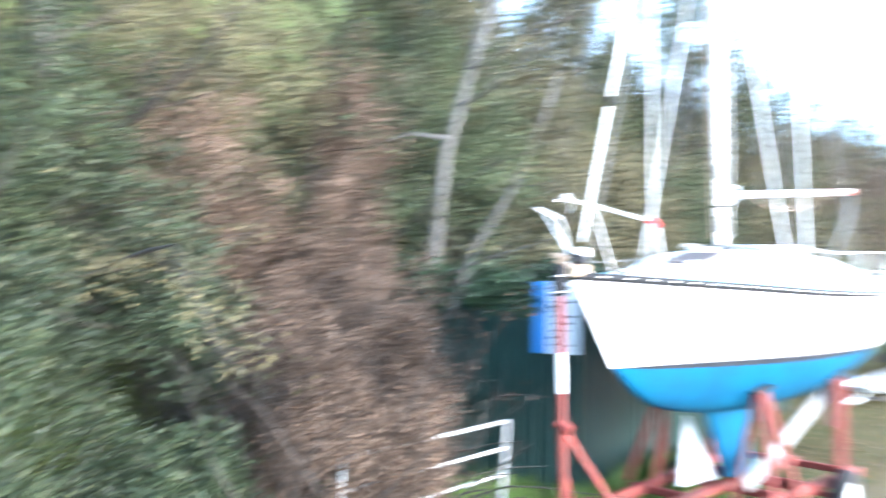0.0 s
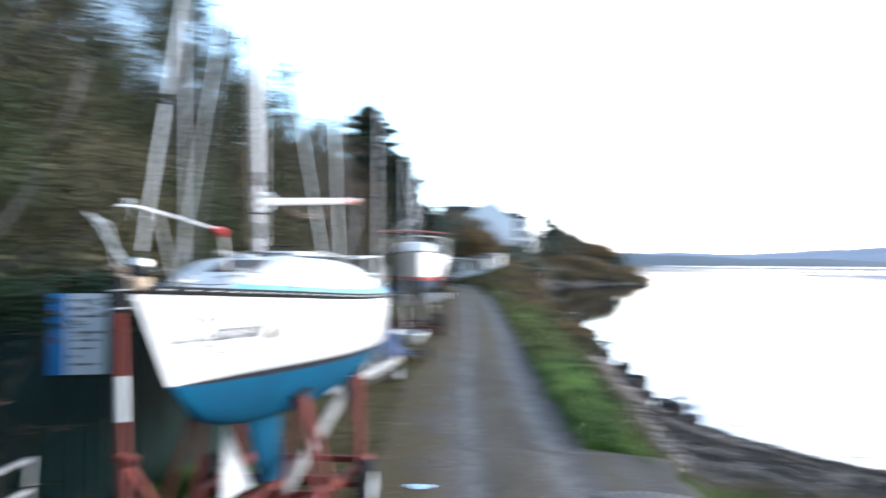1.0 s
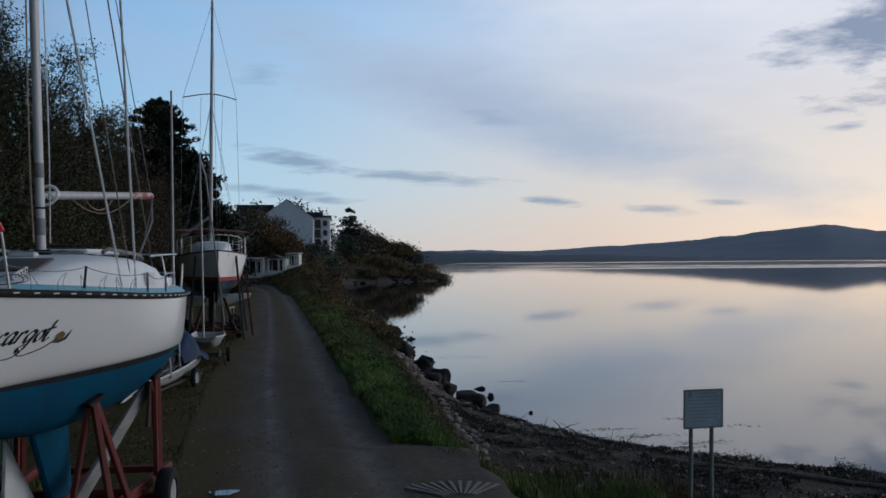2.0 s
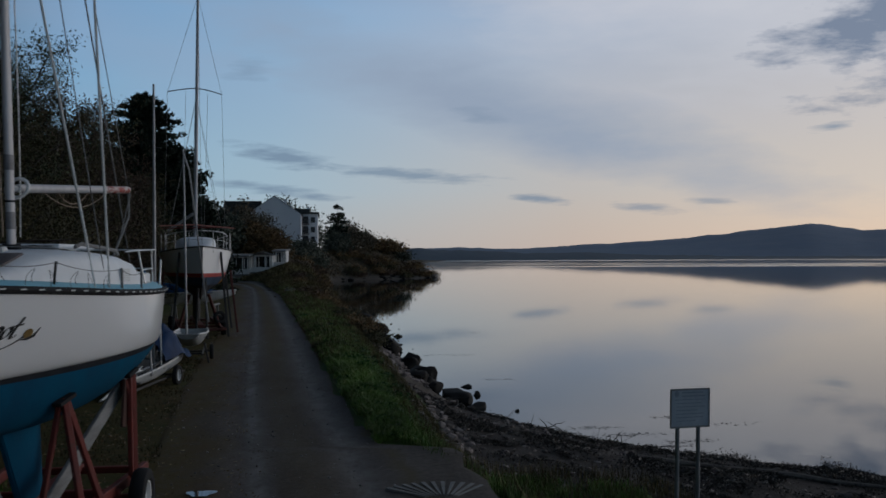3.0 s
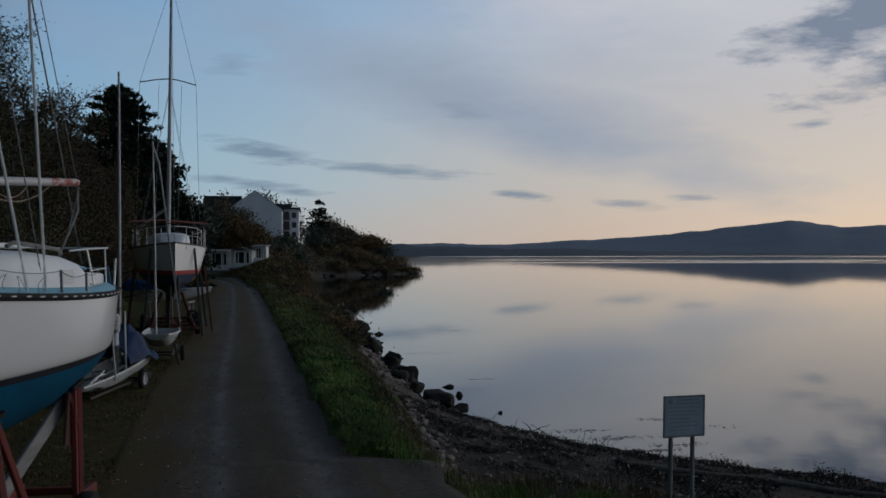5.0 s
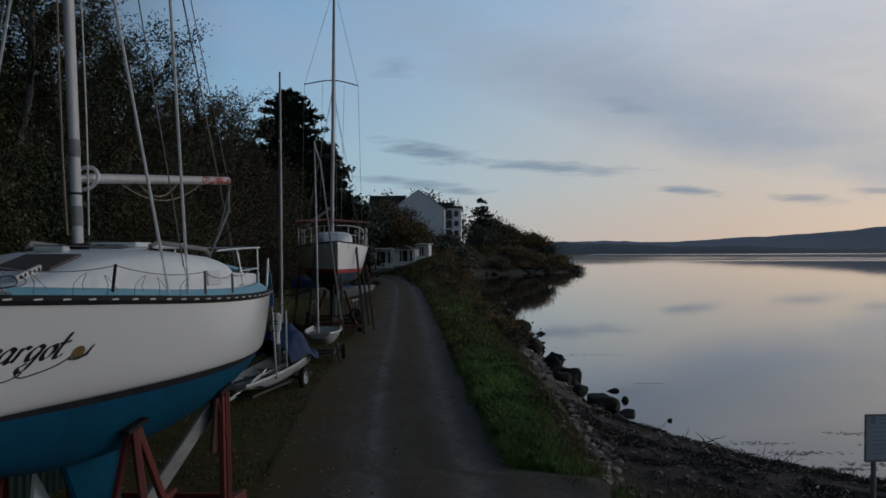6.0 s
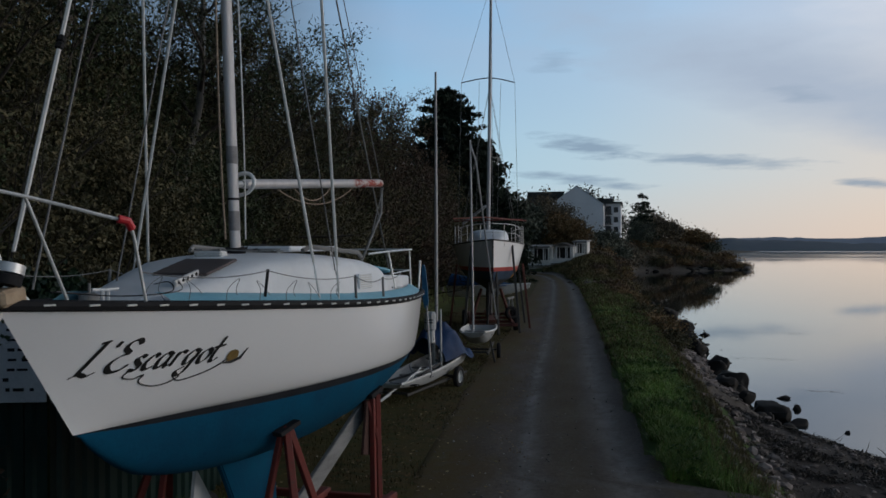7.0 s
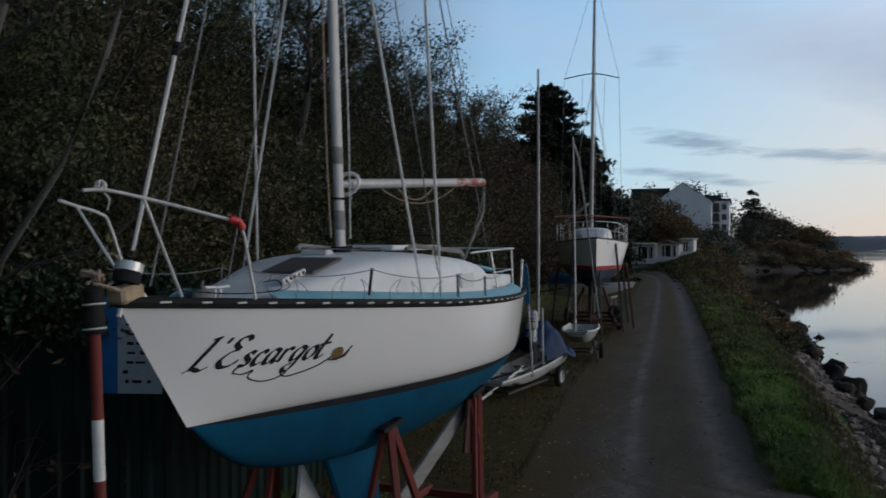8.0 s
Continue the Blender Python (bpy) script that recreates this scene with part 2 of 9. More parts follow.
M_STEEL = worn("stainless_tube", (0.62, 0.63, 0.63), (0.80, 0.80, 0.79), 5.0, rough=0.34, metal=0.35, relief=0.03)
M_WIRECOVER = worn("white_wire_cover", (0.60, 0.60, 0.58), (0.74, 0.74, 0.72), 3.0, rough=0.5, stain=(0.34, 0.34, 0.31), relief=0.04)
M_WIRE = worn("grey_wire", (0.12, 0.12, 0.12), (0.25, 0.25, 0.25), 4.0, rough=0.5, metal=0.5)
M_REDTRAILER = worn("rusty_red_paint", (0.10, 0.015, 0.010), (0.20, 0.025, 0.016), 2.5, rough=0.7, stain=(0.07, 0.032, 0.02), stain_at=0.58, relief=0.35)
M_DARKRUST = worn("dark_rust", (0.035, 0.016, 0.012), (0.075, 0.030, 0.022), 3.0, rough=0.85, relief=0.4)
M_WHITEPAINT = worn("chalky_white_paint", (0.58, 0.58, 0.56), (0.75, 0.75, 0.73), 3.0, rough=0.6, stain=(0.33, 0.31, 0.28), relief=0.15)
M_REDTAPE = worn("red_tape", (0.55, 0.02, 0.03), (0.70, 0.04, 0.05), 8.0, rough=0.45)
M_ROPE = worn("frayed_rope", (0.28, 0.20, 0.14), (0.45, 0.35, 0.27), 30.0, rough=0.9, relief=0.8)
M_GREYPLANK = worn("weathered_grey_timber", (0.15, 0.147, 0.143), (0.29, 0.29, 0.283), 2.0, rough=0.75, stain=(0.14, 0.13, 0.12), stretch=(5, 0.6, 5), relief=0.4)
M_BROWNPANEL = worn("varnished_brown_hatch", (0.07, 0.05, 0.045), (0.16, 0.12, 0.11), 3.0, rough=0.4)
M_LETTER = worn("black_lettering", (0.012, 0.012, 0.012), (0.02, 0.02, 0.02), 6.0, rough=0.4)

# ---- building helpers ----


def link_mesh(name, bm, mat, smooth=True):
    me = bpy.data.meshes.new(name)
    bm.normal_update()
    bm.to_mesh(me)
    bm.free()
    me.materials.append(mat)
    me.polygons.foreach_set("use_smooth", [smooth] * len(me.polygons))
    return me


def sharpen(me, degrees=35):
    """Hard edges stay hard under smooth shading."""
    bm = bmesh.new()
    bm.from_mesh(me)
    for e in bm.edges:
        e.smooth = not (len(e.link_faces) == 2 and e.calc_face_angle(0) > radians(degrees))
    bm.to_mesh(me)
    bm.free()


def part(name, bm, mat, parent, label="", smooth=True):
    me = link_mesh(name, bm, mat, smooth)
    if smooth:
        sharpen(me)
    ob = new(name, me)
    ob.parent = parent
    return tagged(ob, label=label)


def thing(name, m, label, category, group="", kind=""):
    ob = new(name)
    ob.empty_display_size = 0.2
    ob.matrix_basis = m
    return tagged(ob, label, category, group, kind)


def solid(name, bm, mat, label, category, group="", kind="", m=None, smooth=True):
    me = link_mesh(name, bm, mat, smooth)
    if smooth:
        sharpen(me)
    ob = new(name, me)
    if m is not None:
        ob.matrix_basis = m
    return tagged(ob, label, category, group, kind)


def raw_mesh(name, verts, faces, mat, smooth=False):
    """A mesh straight from arrays: verts (n, 3), faces (m, 3 or 4)."""
    verts, faces = np.asarray(verts, np.float32), np.asarray(faces, np.int32)
    me = bpy.data.meshes.new(name)
    k = faces.shape[1]
    me.vertices.add(len(verts))
    me.vertices.foreach_set("co", verts.ravel())
    me.loops.add(faces.size)
    me.loops.foreach_set("vertex_index", faces.ravel())
    me.polygons.add(len(faces))
    me.polygons.foreach_set("loop_start", np.arange(0, faces.size, k, dtype=np.int32))
    me.update(calc_edges=True)
    me.validate()
    me.materials.append(mat)
    me.polygons.foreach_set("use_smooth", [smooth] * len(me.polygons))
    return me


def box(bm, centre, size, turn=None, bevel=0.0):
    """A box with softened edges."""
    made = bmesh.ops.create_cube(bm, size=1.0)
    vs = made["verts"]
    m = Matrix.Translation(centre) @ (turn if turn is not None else Matrix.Identity(4)) @ Matrix.Diagonal((*size, 1))
    bmesh.ops.transform(bm, matrix=m, verts=vs)
    if bevel:
        es = list({e for v in vs for e in v.link_edges})
        bmesh.ops.bevel(bm, geom=es, offset=bevel, segments=1, affect="EDGES", profile=0.5)
    return bm


def beam(bm, a, b, w, h, bevel=0.004, spin=0.0):
    """A straight bar of w by h from a to b."""
    a, b = Vector(a), Vector(b)
    d = b - a
    turn = d.to_track_quat("Z", "Y").to_matrix().to_4x4() @ Matrix.Rotation(spin, 4, "Z")
    return box(bm, (a + b) / 2, (w, h, d.length), turn, bevel)


def tube(bm, pts, radii, seg=8, cap=True, closed=False):
    """A round tube through pts; radii one number or one a point."""
    pts = [Vector(p) for p in pts]
    n = len(pts)
    if isinstance(radii, (int, float)):
        radii = [radii] * n
    rings, ref = [], None
    for i, p in enumerate(pts):
        if closed:
            d = pts[(i + 1) % n] - pts[i - 1]
        else:
            d = pts[min(i + 1, n - 1)] - pts[max(i - 1, 0)]
        if d.length < 1e-9:
            d = Vector((0, 0, 1))
        d.normalize()
        if ref is None:
            ref = Vector((0, 0, 1)) if abs(d.z) < 0.9 else Vector((1, 0, 0))
        u = d.cross(ref)
        if u.length < 1e-6:
            u = d.orthogonal()
        u.normalize()
        v = u.cross(d)
        ref = v
        ref = u.cross(d) * 1.0
        ring = [bm.verts.new(p + radii[i] * (math.cos(a) * u + math.sin(a) * v)) for a in (2 * math.pi * k / seg for k in range(seg))]
        rings.append(ring)
    last = n if closed else n - 1
    for i in range(last):
        r0, r1 = rings[i], rings[(i + 1) % n]
        for k in range(seg):
            bm.faces.new((r0[k], r0[(k + 1) % seg], r1[(k + 1) % seg], r1[k]))
    if cap and not closed:
        bm.faces.new(rings[0][::-1])
        bm.faces.new(rings[-1])
    return bm


def curve_pts(pts, steps=6):
    """Points of a smooth curve through pts."""
    pts = [Vector(p) for p in pts]
    out = []
    for i in range(len(pts) - 1):
        p0, p1, p2, p3 = pts[max(i - 1, 0)], pts[i], pts[i + 1], pts[min(i + 2, len(pts) - 1)]
        for k in range(steps):
            t = k / steps
            out.append(0.5 * ((2 * p1) + (p2 - p0) * t + (2 * p0 - 5 * p1 + 4 * p2 - p3) * t * t + (3 * p1 - p0 - 3 * p2 + p3) * t ** 3))
    out.append(pts[-1])
    return out


def sag(a, b, drop, steps=8):
    a, b = Vector(a), Vector(b)
    return [a.lerp(b, i / steps) - Vector((0, 0, drop * 4 * (i / steps) * (1 - i / steps))) for i in range(steps + 1)]


def wheel_bm(bm, centre, radius, width, axis, inner=0.55, seg=28):
    """A tyre: a lathe profile with rounded shoulders turned round the axis."""
    axis = Vector(axis).normalized()
    u = axis.orthogonal().normalized()
    v = axis.cross(u)
    prof = [(inner, -0.36), (0.62, -0.47), (0.82, -0.50), (0.94, -0.42), (0.99, -0.25), (1.0, 0.0), (0.99, 0.25), (0.94, 0.42), (0.82, 0.50), (0.62, 0.47), (inner, 0.36)]
    rings = []
    for k in range(seg):
        a = 2 * math.pi * k / seg
        d = math.cos(a) * u + math.sin(a) * v
        rings.append([bm.verts.new(Vector(centre) + d * (r * radius) + axis * (w * width)) for r, w in prof])
    for k in range(seg):
        r0, r1 = rings[k], rings[(k + 1) % seg]
        for j in range(len(prof) - 1):
            bm.faces.new((r0[j], r1[j], r1[j + 1], r0[j + 1]))
    return bm


def disc_bm(bm, centre, radius, width, axis, seg=24, hub=0.3):
    """A dished wheel rim."""
    axis = Vector(axis).normalized()
    u = axis.orthogonal().normalized()
    v = axis.cross(u)
    prof = [(0.0, 0.12), (hub, 0.14), (hub + 0.08, -0.05), (0.8, -0.05), (0.9, 0.3), (1.0, 0.34), (1.0, -0.34), (0.0, -0.2)]
    rings = []
    for k in range(seg):
        a = 2 * math.pi * k / seg
        d = math.cos(a) * u + math.sin(a) * v
        rings.append([bm.verts.new(Vector(centre) + d * (max(r, 0.001) * radius) + axis * (w * width)) for r, w in prof])
    for k in range(seg):
        r0, r1 = rings[k], rings[(k + 1) % seg]
        for j in range(len(prof) - 1):
            bm.faces.new((r0[j], r1[j], r1[j + 1], r0[j + 1]))
    return bm


def lerp_table(table, x):
    xs, ys = [p[0] for p in table], [p[1] for p in table]
    return float(np.interp(x, xs, ys))


def rock_bm(bm, centre, size, seed, rough=0.25, sub=2):
    """A worn boulder: a ball pushed about by noise, cut flat here and there."""
    made = bmesh.ops.create_icosphere(bm, subdivisions=sub, radius=1.0)
    off = Vector((seed * 3.7, seed * 1.9, seed * 5.3))
    spin = Euler((seed * 1.3, seed * 2.1, seed * 0.7)).to_matrix()
    rnd = random.Random(int(seed * 1000))
    cuts = [(Vector((rnd.uniform(-1, 1), rnd.uniform(-1, 1), rnd.uniform(-1, 1))).normalized(), rnd.uniform(0.6, 0.85)) for _ in range(6)]
    for v in made["verts"]:
        d = v.co.normalized()
        r = 1.0 + rough * 1.4 * noise.noise(d * 1.3 + off) + rough * 0.5 * noise.noise(d * 3.5 + off)
        p = d * r
        for n, h in cuts:
            over = p.dot(n) - h
            if over > 0:
                p -= n * over * 0.8
        v.co = Vector(centre) + Vector((p.x * size[0], p.y * size[1], p.z * size[2])) if spin is None else Vector(centre) + Matrix.Rotation(seed * 2.3, 3, "Z") @ Vector((p.x * size[0], p.y * size[1], p.z * size[2]))
    return bm


# ---- the lie of the land ----
WATER = -2.55
SHORE = [(-80, 70), (-20, 38), (0, 25), (10, 18.5), (18, 13.5), (19, 11.6), (21, 9.4), (22.2, 8.1), (24.2, 6.9), (26, 5.6), (27, 4.5), (30, 4.35), (33, 4.3), (41, 3.9), (53, 3.6),
         (60, 3.7), (64, 4.0), (67, 3.5), (72, 2.5), (83, 1.9), (92, 1.3), (110, 0.4), (150, -0.2), (198, -0.4), (204, 3.5), (210, 12), (218, 22), (226, 27.4), (236, 29.5), (245, 29), (252, 24), (262, 16), (300, 6), (420, 20), (600, 50), (800, 90), (1030, 140), (1300, 180), (6000, 400)]
VERGE_IN = [(-80, 2.5), (0, 1.6), (8, 1.05), (11.3, 0.75), (15.6, 0.3), (18.5, 0.06), (22.5, -0.25), (30, -0.8), (46, -2.05), (68, -3.9), (79, -5.2), (85, -6.4), (89, -8.2), (93, -12), (110, -20), (400, -60), (6000, -900)]
ROAD_LEFT = [(-80, -2.0), (0, -2.0), (8.5, -2.25), (15, -2.9), (22, -3.5), (29, -3.95), (41, -4.9), (47, -5.4), (79, -8.1), (84, -9.4), (88, -12.2), (93, -18), (110, -26), (400, -64), (6000, -905)]
VERGE_OUT = [(-80, 14), (0, 4.2), (5, 3.4), (10.5, 1.85), (13.4, 1.6), (19.7, 1.6), (30.6, 1.25), (50, 0.6), (65, -0.2), (80, -1.6), (92, -2.6), (110, -3.2), (150, -4.5), (198, -6.5), (206, -6), (214, -4), (222, 0), (232, 8), (245, 16), (260, 8), (300, -4), (400, 10), (6000, 380)]


RISE = [(76, 0), (90, 0.5), (97, 0.75), (112, 1.3), (150, 2.2), (198, 2.6), (212, 3.8), (226, 5.2), (238, 5.0), (248, 2.0), (262, 0.2), (300, 0), (6000, 0)]
MOUND = [(-30, 0), (-8.5, 0.1), (-6.4, 0.8), (-4.6, 1.5), (-2.4, 1.1), (0, 0.2), (3, 0)]


def uplift(x, y):
    """How far the ground climbs towards the bend of the lane and the point."""
    if y < 76:
        return 0.0
    grow = min(1.0, max(0.0, (y - 84) / 8)) * min(1.0, max(0.0, (116 - y) / 12))
    return lerp_table(RISE, y) + grow * lerp_table(MOUND, x)


def land(x, y):
    """The height of the ground."""
    shore, out, inn, left = lerp_table(SHORE, y), lerp_table(VERGE_OUT, y), lerp_table(VERGE_IN, y), lerp_table(ROAD_LEFT, y)
    out = min(out, shore - 1.0)
    bumps = 0.05 * noise.noise(Vector((x * 0.6, y * 0.6, 0))) + 0.02 * noise.noise(Vector((x * 2.3, y * 2.3, 4)))
    if x >= shore:
        return WATER - 0.02 - min(3.0, (x - shore) * 0.12) + bumps
    if x >= out:
        t = (x - out) / max(0.5, shore - out)
        if y < 26:
            # a low beach below a short bank
            foot = min(1.0, 1.6 / max(1.7, shore - out))
            beach = WATER + 0.30
            h = -0.12 + (beach + 0.75 + 0.12) * min(1.0, t / foot) ** 0.8 if t < foot else (beach + 0.75) + (WATER - beach - 0.75) * ((t - foot) / (1 - foot))
            return h + bumps * 1.4
        if y > 84:
            # broken slope of the point above a flat rock ledge
            top = -0.12 + uplift(x, y)
            crag = 0.55 * noise.noise(Vector((x * 0.35, y * 0.22, 3))) + 0.35 * abs(noise.noise(Vector((x * 0.9, y * 0.6, 8))))
            fall = min(1.0, max(0.0, (t - 0.15) / 0.63)) ** 1.15
            h = top + (WATER + 0.5 - top) * fall
            if t > 0.78:
                h = WATER + 0.5 - 0.5 * ((t - 0.78) / 0.22) ** 2
            return h + crag * min(1.0, t * 4) * min(1.0, (1 - t) * 5) + bumps
        return -0.12 + (WATER + 0.1) * (t ** lerp_table([(40, 0.9), (52, 0.55), (84, 0.45)], y)) + bumps * 1.6
    up_ = uplift(x, y)
    if x >= inn:
        t = (x - inn) / max(0.2, out - inn)
        swell = min(1.0, max(0.0, (y - 10.8) / 2.5))
        return up_ + 0.02 - 0.05 * (1 - swell) + 0.14 * swell * math.sin(math.pi * min(1, t * 1.2)) - 0.14 * t * t + bumps * (0.3 + 0.7 * swell)
    if x >= left and y <= 93:
        return -0.035 + up_
    away = left - x
    h = 0.01 + 0.05 * min(1, away / 2) + bumps * 0.6 + up_
    # the wooded slope behind the boats
    edge = 3.6 + 0.015 * max(0, y)
    if away > edge:
        h += min(26.0, (away - edge) * 0.62) * min(1.0, 0.35 + max(0.0, 120 - y) / 150 if y > 40 else 1.0)
    return h


def graded(lo, mid0, mid1, hi, step, grow):
    xs = list(np.arange(mid0, mid1 + 1e-6, step))
    s, x = step, mid1
    while x < hi:
        s *= grow
        x += s
        xs.append(x)
    s, x = step, mid0
    while x > lo:
        s *= grow
        x -= s
        xs.insert(0, x)
    return xs


def ground_material():
    def build(nt, b):
        zone = nt.nodes.new("ShaderNodeVertexColor")
        zone.layer_name = "zone"
        sep = nt.nodes.new("ShaderNodeSeparateColor")
        link(nt, zone.outputs["Color"], sep.inputs[0])
        grit = tex_noise(nt, 26.0, 6.0, 0.65)
        patch = tex_noise(nt, 0.9, 7.0, 0.6)
        mid = tex_noise(nt, 5.0, 5.0, 0.6)
        soil = mix(nt, ramp(nt, patch, [(0.35, 0.0), (0.65, 1.0)]), (0.078, 0.050, 0.020), (0.076, 0.058, 0.018))
        soil = mix(nt, ramp(nt, mid, [(0.45, 0.0), (0.62, 0.8)]), soil, (0.032, 0.036, 0.012))
        soil = mix(nt, ramp(nt, grit, [(0.66, 0.0), (0.72, 0.7)]), soil, (0.10, 0.08, 0.055))
        grass = mix(nt, ramp(nt, mid, [(0.3, 0.0), (0.7, 1.0)]), (0.034, 0.065, 0.014), (0.060, 0.100, 0.022))
        stone = mix(nt, ramp(nt, mid, [(0.3, 0.0), (0.7, 1.0)]), (0.070, 0.060, 0.052), (0.150, 0.130, 0.115))
        sand = mix(nt, ramp(nt, patch, [(0.3, 0.0), (0.7, 1.0)]), (0.034, 0.028, 0.025), (0.072, 0.062, 0.056))
        sand = mix(nt, ramp(nt, mid, [(0.55, 0.0), (0.65, 0.8)]), sand, (0.020, 0.016, 0.013))
        col = mix(nt, sep.outputs[0], soil, grass)
        col = mix(nt, sep.outputs[1], col, stone)
        col = mix(nt, sep.outputs[2], col, sand)
        link(nt, col, b.inputs["Base Color"])
        b.inputs["Roughness"].default_value = 0.9
        b.inputs["Specular IOR Level"].default_value = 0.15
        bump(nt, b, grit, 0.6, 0.03)
    return material("shore_ground", build)


M_GROUND = ground_material()
GX = graded(-900, -14, 16, 17, 0.34, 1.13) + list(np.arange(17.6, 34, 0.7)) + [x for x in graded(30, 34, 35, 900, 1.0, 1.2) if x > 34.5]
GY = [y for y in graded(-90, -6, 60, 61, 0.42, 1.09) if y < 60.2] + list(np.arange(61, 240, 1.0)) + [y for y in graded(230, 240, 242, 6000, 1.4, 1.12) if y > 240.5]
gv = np.array([(x, y, land(x, y)) for y in GY for x in GX], np.float32)
nx, ny = len(GX), len(GY)
ii = np.arange(nx * ny).reshape(ny, nx)
gf = np.stack([ii[:-1, :-1], ii[:-1, 1:], ii[1:, 1:], ii[1:, :-1]], -1).reshape(-1, 4)
ground_me = raw_mesh("ground", gv, gf, M_GROUND, True)
zone = ground_me.color_attributes.new("zone", "FLOAT_COLOR", "POINT")
zc = np.zeros((len(gv), 4), np.float32)
for i, (x, y, z) in enumerate(gv):
    shore, out, inn, left = lerp_table(SHORE, y), lerp_table(VERGE_OUT, y), lerp_table(VERGE_IN, y), lerp_table(ROAD_LEFT, y)
    out = min(out, shore - 1.0)
    wob = 0.5 * noise.noise(Vector((x * 0.8, y * 0.8, 9)))
    if x > out + 0.5 + wob and y >= 88:
        t = (x - out) / max(0.5, shore - out)
        zc[i] = (0.15 + wob * 0.4, 0.95 if t > 0.72 + wob * 0.1 else 0.55 + wob * 0.9, 0, 1)
    elif x > out + 0.5 + wob and y >= 62:
        zc[i] = (0.1, 0.25 + wob * 0.5, 0, 1)
    elif y > 80 and x > inn:
        zc[i] = (0.45 + wob * 0.6, 0, 0, 1)
    elif x > out + 0.5 + wob and y >= 25:
        zc[i] = (0, 1, 0, 1)
    elif x > out + 1.5 + wob * 1.5:
        zc[i] = (0, 0, 1, 1)
    elif x > inn - 0.1:
        zc[i] = (1, 0, 0, 1)
    elif x < left - 3.2 + wob:
        zc[i] = (0.6, 0, 0, 1)
    else:
        zc[i] = (0.12 + wob * 0.5, 0, 0, 1)
zone.data.foreach_set("color", np.clip(zc, 0, 1).ravel())
ground = tagged(new("ground", ground_me), "rough shore ground of soil, short grass and stones", "ground", kind="structure")


def water_material():
    def build(nt, b):
        b.inputs["Base Color"].default_value = (0.012, 0.018, 0.020, 1)
        # wind-ruffled bands far out
        geo = nt.nodes.new("ShaderNodeNewGeometry")
        ln = nt.nodes.new("ShaderNodeVectorMath")
        ln.operation = "LENGTH"
        link(nt, geo.outputs["Position"], ln.inputs[0])
        far = nt.nodes.new("ShaderNodeMath")
        far.operation = "DIVIDE"
        far.inputs[1].default_value = 2000.0
        link(nt, ln.outputs["Value"], far.inputs[0])
        band = ramp(nt, far.outputs[0], [(0.10, 0.0), (0.215, 0.0), (0.23, 0.7), (0.30, 0.9), (0.32, 0.1), (0.44, 0.15), (0.50, 1.0), (0.70, 1.0)])
        gust = ramp(nt, tex_noise(nt, 0.0022, 4.0, 0.6, (1, 2.5, 1)), [(0.42, 0.05), (0.56, 1.0)])
        ruffle = mix(nt, 1.0, band, gust, "MULTIPLY")
        link(nt, ramp(nt, ruffle, [(0.0, 0.03), (1.0, 0.30)]), b.inputs["Roughness"])
        b.inputs["IOR"].default_value = 1.33
        b.inputs["Specular IOR Level"].default_value = 1.0
        fine = tex_noise(nt, 1.1, 4.0, 0.6, (1, 0.45, 1))
        bump(nt, b, fine, 0.05, 0.05)
    return material("calm_water", build)


M_WATER = water_material()
bm = bmesh.new()
bmesh.ops.create_grid(bm, x_segments=2, y_segments=2, size=3200)
water = solid("water", bm, M_WATER, "calm sea water mirroring the evening sky", "water", kind="structure", m=pose(2600, 2900, WATER), smooth=False)


